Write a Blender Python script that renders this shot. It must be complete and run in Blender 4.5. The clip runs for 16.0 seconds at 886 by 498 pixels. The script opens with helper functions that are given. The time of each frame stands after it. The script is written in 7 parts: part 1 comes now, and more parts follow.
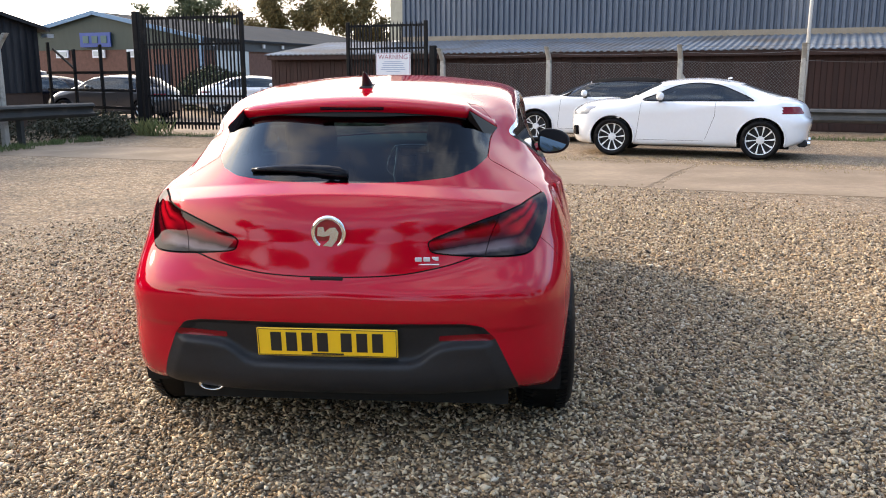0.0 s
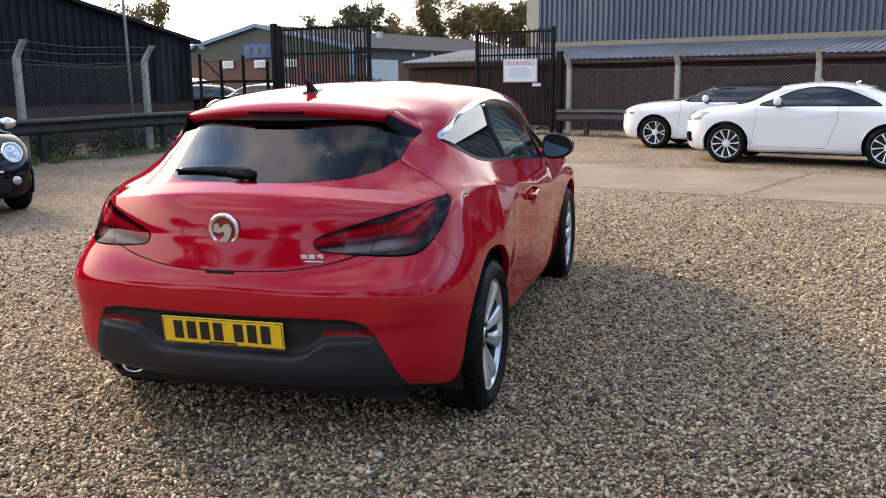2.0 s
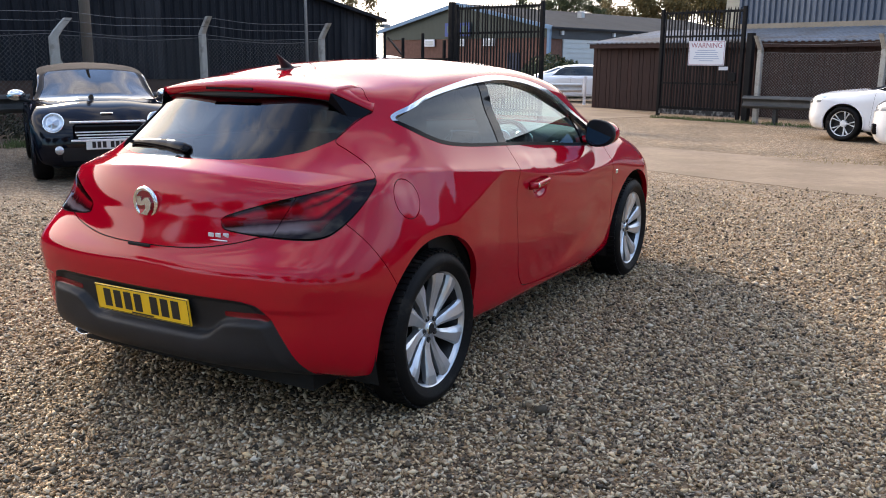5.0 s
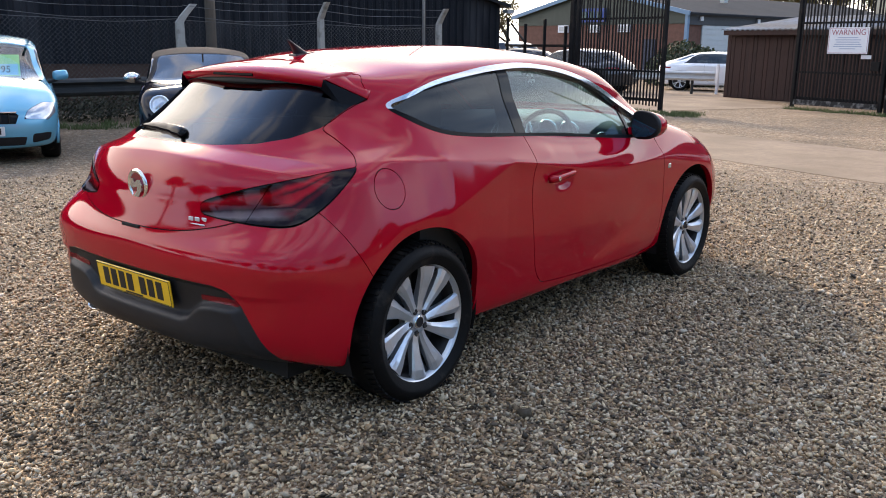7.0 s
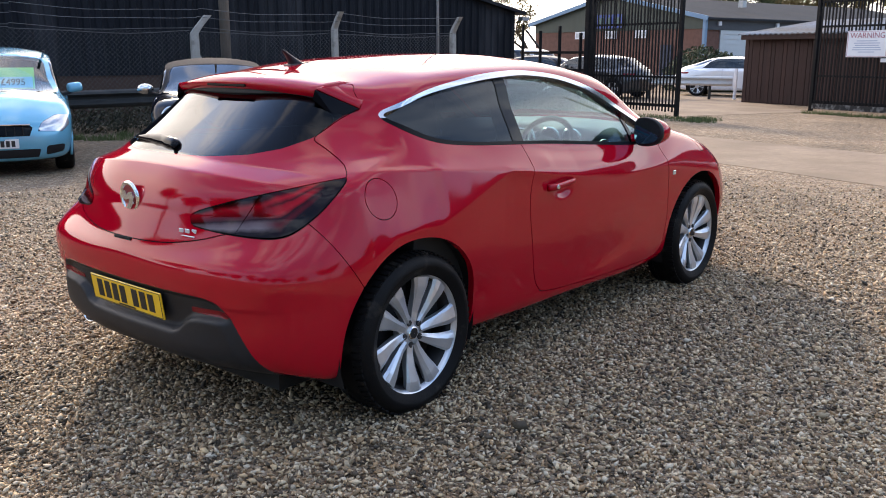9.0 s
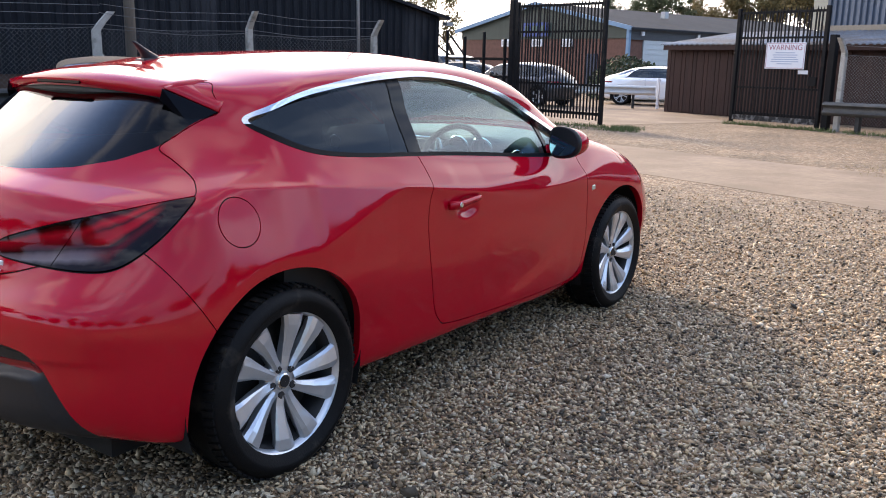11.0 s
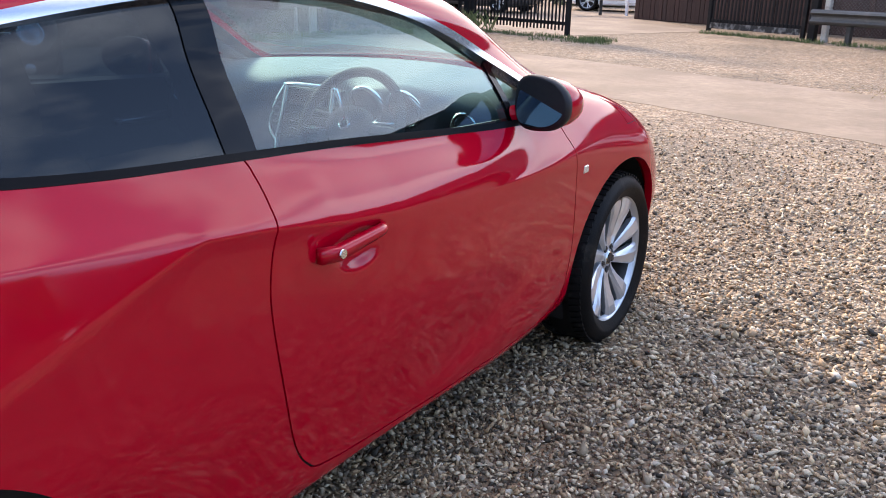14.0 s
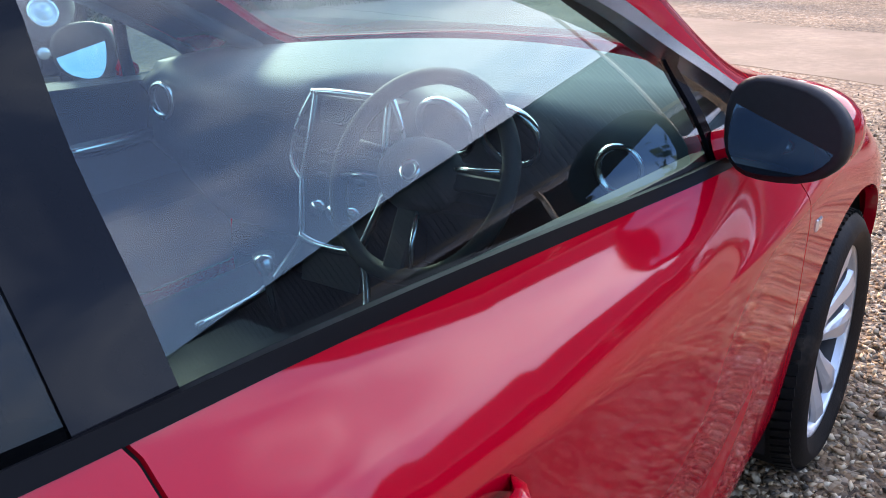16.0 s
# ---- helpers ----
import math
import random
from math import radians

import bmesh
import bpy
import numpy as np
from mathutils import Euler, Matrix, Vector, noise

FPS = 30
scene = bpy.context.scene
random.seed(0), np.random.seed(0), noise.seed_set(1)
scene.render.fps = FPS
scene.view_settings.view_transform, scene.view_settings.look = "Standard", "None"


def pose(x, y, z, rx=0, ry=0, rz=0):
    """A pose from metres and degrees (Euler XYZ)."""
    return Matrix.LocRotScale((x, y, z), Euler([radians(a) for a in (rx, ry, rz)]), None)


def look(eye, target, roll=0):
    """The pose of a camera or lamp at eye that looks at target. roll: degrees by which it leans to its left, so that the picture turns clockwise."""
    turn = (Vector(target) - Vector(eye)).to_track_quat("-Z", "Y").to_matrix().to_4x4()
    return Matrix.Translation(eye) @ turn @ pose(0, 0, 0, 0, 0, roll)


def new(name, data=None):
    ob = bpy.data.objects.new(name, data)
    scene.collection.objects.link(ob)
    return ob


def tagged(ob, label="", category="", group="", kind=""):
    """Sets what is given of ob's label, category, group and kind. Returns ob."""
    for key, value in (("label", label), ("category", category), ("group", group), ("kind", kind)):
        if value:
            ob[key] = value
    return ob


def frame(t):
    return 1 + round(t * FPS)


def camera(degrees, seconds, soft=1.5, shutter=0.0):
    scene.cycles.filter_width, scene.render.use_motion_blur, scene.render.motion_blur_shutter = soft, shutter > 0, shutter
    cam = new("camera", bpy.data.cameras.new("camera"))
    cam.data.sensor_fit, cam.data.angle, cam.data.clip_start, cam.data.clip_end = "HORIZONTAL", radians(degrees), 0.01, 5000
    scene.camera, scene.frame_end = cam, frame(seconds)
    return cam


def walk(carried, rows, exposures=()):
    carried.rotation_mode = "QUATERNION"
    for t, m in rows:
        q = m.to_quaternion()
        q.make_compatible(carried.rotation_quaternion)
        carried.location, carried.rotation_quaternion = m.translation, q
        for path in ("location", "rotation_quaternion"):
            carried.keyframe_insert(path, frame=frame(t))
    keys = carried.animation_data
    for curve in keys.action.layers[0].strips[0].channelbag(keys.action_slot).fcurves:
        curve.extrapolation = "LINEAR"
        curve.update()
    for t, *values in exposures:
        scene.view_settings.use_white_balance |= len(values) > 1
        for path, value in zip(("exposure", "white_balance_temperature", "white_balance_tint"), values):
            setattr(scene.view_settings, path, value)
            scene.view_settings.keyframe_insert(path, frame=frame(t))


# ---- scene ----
cam = camera(54.4, 16.0, soft=1.0)
PATH = [
    (0, (0.168, 0.063, 1.448), (0.116, 2.023, 1.05), -0.1),
    (0.5, (0.421, 0.096, 1.444), (0.328, 2.056, 1.058), 0.1),
    (1, (0.654, 0.091, 1.444), (0.463, 2.045, 1.065), -0.1),
    (1.5, (0.978, 0.06, 1.448), (0.65, 1.994, 1.06), -0.3),
    (2, (1.193, 0.096, 1.435), (0.775, 2.014, 1.054), -0.6),
    (2.5, (1.392, 0.2, 1.436), (0.903, 2.1, 1.045), -0.3),
    (3, (1.596, 0.255, 1.436), (1.01, 2.125, 1.04), -0.5),
    (3.2, (1.726, 0.278, 1.429), (1.101, 2.136, 1.036), -0.4),
    (5.3, (2.283, 0.707, 1.427), (1.359, 2.429, 1.001), 0.6),
    (5.5, (2.382, 0.735, 1.441), (1.411, 2.431, 1.016), 0.7),
    (6, (2.508, 0.806, 1.446), (1.467, 2.46, 1.019), 0.7),
    (6.5, (2.535, 0.974, 1.435), (1.449, 2.592, 0.988), 0.3),
    (7, (2.631, 1.044, 1.437), (1.506, 2.633, 0.98), 0.8),
    (7.5, (2.685, 1.085, 1.439), (1.533, 2.657, 0.994), 0.8),
    (8, (2.695, 1.088, 1.439), (1.527, 2.652, 1.003), 0.3),
    (8.2, (2.696, 1.09, 1.439), (1.524, 2.652, 1.005), 0.2),
    (10.3, (2.649, 1.374, 1.439), (1.556, 2.988, 0.989), -0.0),
    (10.5, (2.611, 1.432, 1.441), (1.549, 3.07, 1.005), 0.1),
    (11, (2.51, 1.685, 1.407), (1.479, 3.345, 0.982), 1.2),
    (11.5, (2.443, 1.969, 1.414), (1.41, 3.62, 0.961), 1.9),
    (12, (2.261, 2.258, 1.404), (1.269, 3.922, 0.906), 0.9),
    (12.5, (2.109, 2.531, 1.394), (1.173, 4.216, 0.86), -0.1),
    (13, (2.036, 2.805, 1.408), (1.096, 4.477, 0.84), 1.0),
    (13.5, (1.902, 3.076, 1.385), (0.966, 4.738, 0.784), 1.7),
    (14, (1.708, 3.35, 1.402), (0.787, 5.01, 0.774), 1.4),
    (14.5, (1.558, 3.66, 1.366), (0.574, 5.279, 0.725), 1.7),
    (15, (1.39, 3.95, 1.361), (0.353, 5.53, 0.705), 1.4),
    (15.5, (1.163, 4.158, 1.355), (0.151, 5.743, 0.674), -0.9),
    (16, (0.998, 4.314, 1.336), (-0.024, 5.878, 0.622), -1.3),
]
walk(cam, [(t, look(eye, target, roll)) for t, eye, target, roll in PATH],
     exposures=[(0, 0.58, 6900, 13), (1, 0.45, 6900, 13), (3, 0.40, 6850, 14), (7, 0.32, 6650, 15), (10.5, 0.48, 6550, 17),
                (12, 0.64, 6550, 18), (14, 0.84, 6420, 20), (16, 1.00, 6300, 24)])

# ---- world and sun ----
SUN_AZ, SUN_EL = radians(-57), radians(27)      # azimuth clockwise from +y
world = bpy.data.worlds.new("sky")
scene.world = world
world.use_nodes = True
wn, wl = world.node_tree.nodes, world.node_tree.links
wn.clear()
w_out = wn.new("ShaderNodeOutputWorld")
w_bg = wn.new("ShaderNodeBackground")
w_sky = wn.new("ShaderNodeTexSky")
w_sky.sky_type = "NISHITA"
w_sky.sun_disc = False
w_sky.sun_elevation, w_sky.sun_rotation = SUN_EL, SUN_AZ
w_sky.air_density, w_sky.dust_density, w_sky.ozone_density = 1.0, 0.6, 2.0
w_co = wn.new("ShaderNodeTexCoord")
w_map = wn.new("ShaderNodeMapping")
w_map.inputs["Scale"].default_value = (1.0, 1.3, 2.6)
w_map.inputs["Location"].default_value = (8.8, 6.9, 5.61)
w_noise = wn.new("ShaderNodeTexNoise")
w_noise.inputs["Scale"].default_value = 2.3
w_noise.inputs["Detail"].default_value = 7
w_noise.inputs["Roughness"].default_value = 0.58
w_ramp = wn.new("ShaderNodeValToRGB")
w_ramp.color_ramp.elements[0].position, w_ramp.color_ramp.elements[1].position = 0.47, 0.70
w_mix = wn.new("ShaderNodeMix")
w_mix.data_type = "RGBA"
w_ramp.color_ramp.elements[0].color = (0.09, 0.09, 0.09, 1)
w_ramp.color_ramp.elements[1].color = (0.85, 0.85, 0.85, 1)
w_tint = wn.new("ShaderNodeMix")
w_tint.data_type = "RGBA"
w_tint.inputs["A"].default_value, w_tint.inputs["B"].default_value = (9.6, 12.0, 14.4, 1), (12.3, 11.5, 10.3, 1)
wl.new(w_tint.outputs["Result"], w_mix.inputs["B"])
wl.new(w_co.outputs["Generated"], w_map.inputs["Vector"])
wl.new(w_map.outputs["Vector"], w_noise.inputs["Vector"])
wl.new(w_noise.outputs["Fac"], w_ramp.inputs["Fac"])
# haze that whitens the sky towards the horizon
w_sep, w_haze, w_sum = wn.new("ShaderNodeSeparateXYZ"), wn.new("ShaderNodeMapRange"), wn.new("ShaderNodeMath")
w_haze.interpolation_type = "SMOOTHSTEP"
w_haze.inputs["From Min"].default_value, w_haze.inputs["From Max"].default_value = 0.30, 0.78
w_haze.inputs["To Min"].default_value, w_haze.inputs["To Max"].default_value = 0.95, 0.0
w_sum.operation, w_sum.use_clamp = "ADD", True
wl.new(w_co.outputs["Generated"], w_sep.inputs["Vector"])
wl.new(w_sep.outputs["Z"], w_haze.inputs["Value"])
# the haze glows round the sun and thins away from it
w_dot, w_side, w_both = wn.new("ShaderNodeVectorMath"), wn.new("ShaderNodeMapRange"), wn.new("ShaderNodeMath")
w_dot.operation, w_both.operation = "DOT_PRODUCT", "MULTIPLY"
w_dot.inputs[1].default_value = (math.sin(SUN_AZ) * math.cos(SUN_EL), math.cos(SUN_AZ) * math.cos(SUN_EL), math.sin(SUN_EL))
w_side.interpolation_type = "SMOOTHSTEP"
w_side.inputs["From Min"].default_value, w_side.inputs["From Max"].default_value = -0.08, 0.68
w_side.inputs["To Min"].default_value, w_side.inputs["To Max"].default_value = 0.10, 1.0
wl.new(w_co.outputs["Generated"], w_dot.inputs[0])
wl.new(w_dot.outputs["Value"], w_side.inputs["Value"])
wl.new(w_haze.outputs["Result"], w_both.inputs[0])
wl.new(w_side.outputs["Result"], w_both.inputs[1])
wl.new(w_both.outputs[0], w_sum.inputs[0])
wl.new(w_side.outputs["Result"], w_tint.inputs["Factor"])
wl.new(w_ramp.outputs["Color"], w_sum.inputs[1])
wl.new(w_sum.outputs[0], w_mix.inputs["Factor"])
w_blue = wn.new("ShaderNodeMix")
w_blue.data_type, w_blue.blend_type = "RGBA", "MULTIPLY"
w_blue.inputs["Factor"].default_value, w_blue.inputs["B"].default_value = 1.0, (0.76, 1.22, 1.62, 1)
wl.new(w_sky.outputs["Color"], w_blue.inputs["A"])
wl.new(w_blue.outputs["Result"], w_mix.inputs["A"])
wl.new(w_mix.outputs["Result"], w_bg.inputs["Color"])
w_glow, w_amount = wn.new("ShaderNodeMapRange"), wn.new("ShaderNodeMath")
w_glow.interpolation_type, w_amount.operation = "SMOOTHSTEP", "MULTIPLY"
w_glow.inputs["From Min"].default_value, w_glow.inputs["From Max"].default_value = 0.35, 1.0
w_glow.inputs["To Min"].default_value, w_glow.inputs["To Max"].default_value = 1.0, 1.55
w_amount.inputs[1].default_value = 0.175
wl.new(w_dot.outputs["Value"], w_glow.inputs["Value"])
# the sky opposite the sun is dimmer
w_dim, w_both2 = wn.new("ShaderNodeMapRange"), wn.new("ShaderNodeMath")
w_dim.interpolation_type, w_both2.operation = "SMOOTHSTEP", "MULTIPLY"
w_dim.inputs["From Min"].default_value, w_dim.inputs["From Max"].default_value = -0.7, -0.2
w_dim.inputs["To Min"].default_value, w_dim.inputs["To Max"].default_value = 0.36, 1.0
wl.new(w_dot.outputs["Value"], w_dim.inputs["Value"])
wl.new(w_glow.outputs["Result"], w_both2.inputs[0])
wl.new(w_dim.outputs["Result"], w_both2.inputs[1])
wl.new(w_both2.outputs[0], w_amount.inputs[0])
wl.new(w_amount.outputs[0], w_bg.inputs["Strength"])
wl.new(w_bg.outputs["Background"], w_out.inputs["Surface"])

sun = new("sun", bpy.data.lights.new("sun", "SUN"))
sun.data.energy, sun.data.angle, sun.data.color = 3.75, radians(11), (1.0, 0.80, 0.56)
sun_way = Vector((math.sin(SUN_AZ) * math.cos(SUN_EL), math.cos(SUN_AZ) * math.cos(SUN_EL), math.sin(SUN_EL)))
sun.matrix_world = look(sun_way * 60, (0, 0, 0))

# ---- materials ----
def mat(name, colour, rough=0.6, metal=0.0, vary=0.12, scale=6.0, bump=0.0, bump_scale=60.0, dirt=None, dirt_amount=0.0,
        coat=0.0, stretch=(1, 1, 1), spec=0.5, per_object=0.0, rough_vary=0.0):
    """A surface with variation at two scales, an optional second stain colour, and fine relief."""
    m = bpy.data.materials.new(name)
    m.use_nodes = True
    n, l = m.node_tree.nodes, m.node_tree.links
    b = n["Principled BSDF"]
    b.inputs["Roughness"].default_value, b.inputs["Metallic"].default_value = rough, metal
    b.inputs["Coat Weight"].default_value, b.inputs["Coat Roughness"].default_value = coat, 0.07
    b.inputs["Specular IOR Level"].default_value = spec
    co = n.new("ShaderNodeTexCoord")
    mp = n.new("ShaderNodeMapping")
    mp.inputs["Scale"].default_value = stretch
    l.new(co.outputs["Object"], mp.inputs["Vector"])
    big, fine = n.new("ShaderNodeTexNoise"), n.new("ShaderNodeTexNoise")
    big.inputs["Scale"].default_value, fine.inputs["Scale"].default_value = scale, scale * 9
    big.inputs["Detail"].default_value, fine.inputs["Detail"].default_value = 4, 5
    for t in (big, fine):
        l.new(mp.outputs["Vector"], t.inputs["Vector"])
    add = n.new("ShaderNodeMath")
    add.operation = "ADD"
    l.new(big.outputs["Fac"], add.inputs[0])
    l.new(fine.outputs["Fac"], add.inputs[1])
    last = add.outputs[0]
    if per_object:
        info, mul, plus = n.new("ShaderNodeObjectInfo"), n.new("ShaderNodeMath"), n.new("ShaderNodeMath")
        mul.operation, plus.operation = "MULTIPLY_ADD", "ADD"
        mul.inputs[1].default_value, mul.inputs[2].default_value = per_object, -per_object / 2
        l.new(info.outputs["Random"], mul.inputs[0])
        l.new(mul.outputs[0], plus.inputs[0])
        l.new(last, plus.inputs[1])
        last = plus.outputs[0]
    ramp = n.new("ShaderNodeMapRange")
    ramp.inputs["From Min"].default_value, ramp.inputs["From Max"].default_value = 0.6, 1.4
    ramp.inputs["To Min"].default_value, ramp.inputs["To Max"].default_value = 1 - vary, 1 + vary
    l.new(last, ramp.inputs["Value"])
    hsv = n.new("ShaderNodeHueSaturation")
    hsv.inputs["Color"].default_value = (*colour, 1)
    l.new(ramp.outputs["Result"], hsv.inputs["Value"])
    col = hsv.outputs["Color"]
    if dirt:
        d, dr, mx = n.new("ShaderNodeTexNoise"), n.new("ShaderNodeValToRGB"), n.new("ShaderNodeMix")
        d.inputs["Scale"].default_value, d.inputs["Detail"].default_value = scale * 0.7, 8
        dr.color_ramp.elements[0].position, dr.color_ramp.elements[1].position = 0.62 - dirt_amount * 0.4, 0.8 - dirt_amount * 0.3
        mx.data_type = "RGBA"
        mx.inputs["B"].default_value = (*dirt, 1)
        l.new(mp.outputs["Vector"], d.inputs["Vector"])
        l.new(d.outputs["Fac"], dr.inputs["Fac"])
        l.new(dr.outputs["Color"], mx.inputs["Factor"])
        l.new(col, mx.inputs["A"])
        col = mx.outputs["Result"]
    l.new(col, b.inputs["Base Color"])
    if rough_vary:
        rr = n.new("ShaderNodeMapRange")
        rr.inputs["To Min"].default_value, rr.inputs["To Max"].default_value = max(0, rough - rough_vary), min(1, rough + rough_vary)
        l.new(big.outputs["Fac"], rr.inputs["Value"])
        l.new(rr.outputs["Result"], b.inputs["Roughness"])
    if bump:
        bt, bn = n.new("ShaderNodeTexNoise"), n.new("ShaderNodeBump")
        bt.inputs["Scale"].default_value, bt.inputs["Detail"].default_value = bump_scale, 6
        bn.inputs["Strength"].default_value, bn.inputs["Distance"].default_value = bump, 0.01
        l.new(mp.outputs["Vector"], bt.inputs["Vector"])
        l.new(bt.outputs["Fac"], bn.inputs["Height"])
        l.new(bn.outputs["Normal"], b.inputs["Normal"])
    return m


def glass_mat(name, tint, rough=0.0, face=0.07):
    """A thin pane: tinted straight-through light, and a reflection that grows towards grazing angles alike on both faces."""
    m = bpy.data.materials.new(name)
    m.use_nodes = True
    n, l = m.node_tree.nodes, m.node_tree.links
    n.clear()
    out, tr, gl, mix, lw = (n.new("ShaderNode" + k) for k in ("OutputMaterial", "BsdfTransparent", "BsdfGlossy", "MixShader", "LayerWeight"))
    tr.inputs["Color"].default_value = (*tint, 1)
    gl.inputs["Roughness"].default_value = rough
    gl.inputs["Color"].default_value = (1, 1, 1, 1)
    lw.inputs["Blend"].default_value = 0.5
    power, scale = n.new("ShaderNodeMath"), n.new("ShaderNodeMath")
    power.operation, scale.operation = "POWER", "MULTIPLY_ADD"
    power.inputs[1].default_value = 4.2
    scale.inputs[1].default_value, scale.inputs[2].default_value = 1 - face, face
    l.new(lw.outputs["Facing"], power.inputs[0])
    l.new(power.outputs[0], scale.inputs[0])
    l.new(scale.outputs[0], mix.inputs["Fac"])
    l.new(tr.outputs["BSDF"], mix.inputs[1])
    l.new(gl.outputs["BSDF"], mix.inputs[2])
    l.new(mix.outputs["Shader"], out.inputs["Surface"])
    return m


RED = mat("red_paint", (0.42, 0.0006, 0.013), rough=0.5, vary=0.02, scale=3, coat=1.0, spec=0.0)
RED.node_tree.nodes["Principled BSDF"].inputs["Coat IOR"].default_value = 1.47
RED.node_tree.nodes["Principled BSDF"].inputs["Coat Roughness"].default_value = 0.07
WHITE_PAINT = mat("white_paint", (0.80, 0.82, 0.85), rough=0.25, vary=0.02, scale=2, coat=1.0)
BLACK_PAINT = mat("black_paint", (0.004, 0.005, 0.010), rough=0.3, vary=0.1, coat=0.6, spec=0.0)
BLUE_PAINT = mat("blue_paint", (0.16, 0.48, 0.66), rough=0.25, metal=0.2, vary=0.03, coat=1.0)
SILVER_PAINT = mat("silver_paint", (0.42, 0.44, 0.46), rough=0.3, metal=0.5, vary=0.03, coat=1.0)
PLASTIC = mat("black_plastic", (0.013, 0.014, 0.017), rough=0.5, spec=0.35, vary=0.25, scale=8, bump=0.08, bump_scale=500)
GLOSS_BLACK = mat("gloss_black", (0.004, 0.004, 0.006), rough=0.06, spec=0.16, vary=0.1)
SEAL = mat("rubber_seal", (0.006, 0.006, 0.007), rough=0.4, spec=0.06, vary=0.1)
GAP = mat("dark_gap", (0.004, 0.004, 0.004), rough=0.9, vary=0.1)
RUBBER = mat("tyre_rubber", (0.005, 0.005, 0.0055), rough=0.55, spec=0.15, vary=0.3, scale=14, bump=0.15, bump_scale=160, dirt=(0.06, 0.05, 0.04), dirt_amount=0.06)
ALLOY = mat("alloy_silver", (0.60, 0.63, 0.67), rough=0.30, metal=0.68, vary=0.03, scale=20, rough_vary=0.03)
# near-black: the shade behind the spokes and in the nut recesses is in this colour
SHADED_ALLOY = mat("alloy_barrel", (0.03, 0.03, 0.032), rough=0.6, metal=0.3, vary=0.2, scale=10)
CHROME = mat("chrome", (0.82, 0.83, 0.85), rough=0.08, metal=1.0, vary=0.03)
SATIN = mat("satin_trim", (0.64, 0.66, 0.69), rough=0.22, metal=1.0, vary=0.04)
LAMP_DARK = mat("lamp_smoked", (0.012, 0.0012, 0.0025), rough=0.3, vary=0.2, scale=18, coat=0.12, spec=0.0)
HEADLAMP = mat("headlamp", (0.55, 0.58, 0.62), rough=0.08, metal=0.6, vary=0.3, scale=12, coat=1.0)
PLATE_YELLOW = mat("plate_yellow", (0.85, 0.52, 0.01), rough=0.4, vary=0.03, coat=0.4)
PLATE_WHITE = mat("plate_white", (0.72, 0.73, 0.72), rough=0.4, vary=0.03, coat=0.4)
PRINT = mat("print_black", (0.010, 0.010, 0.010), rough=0.5, vary=0.1)
CAR_GLASS = glass_mat("dark_car_glass", (0.12, 0.14, 0.16), face=0.07)
LAMP_MID = mat("lamp_dim_red", (0.17, 0.003, 0.009), rough=0.3, vary=0.25, scale=25, coat=0.7, spec=0.0)


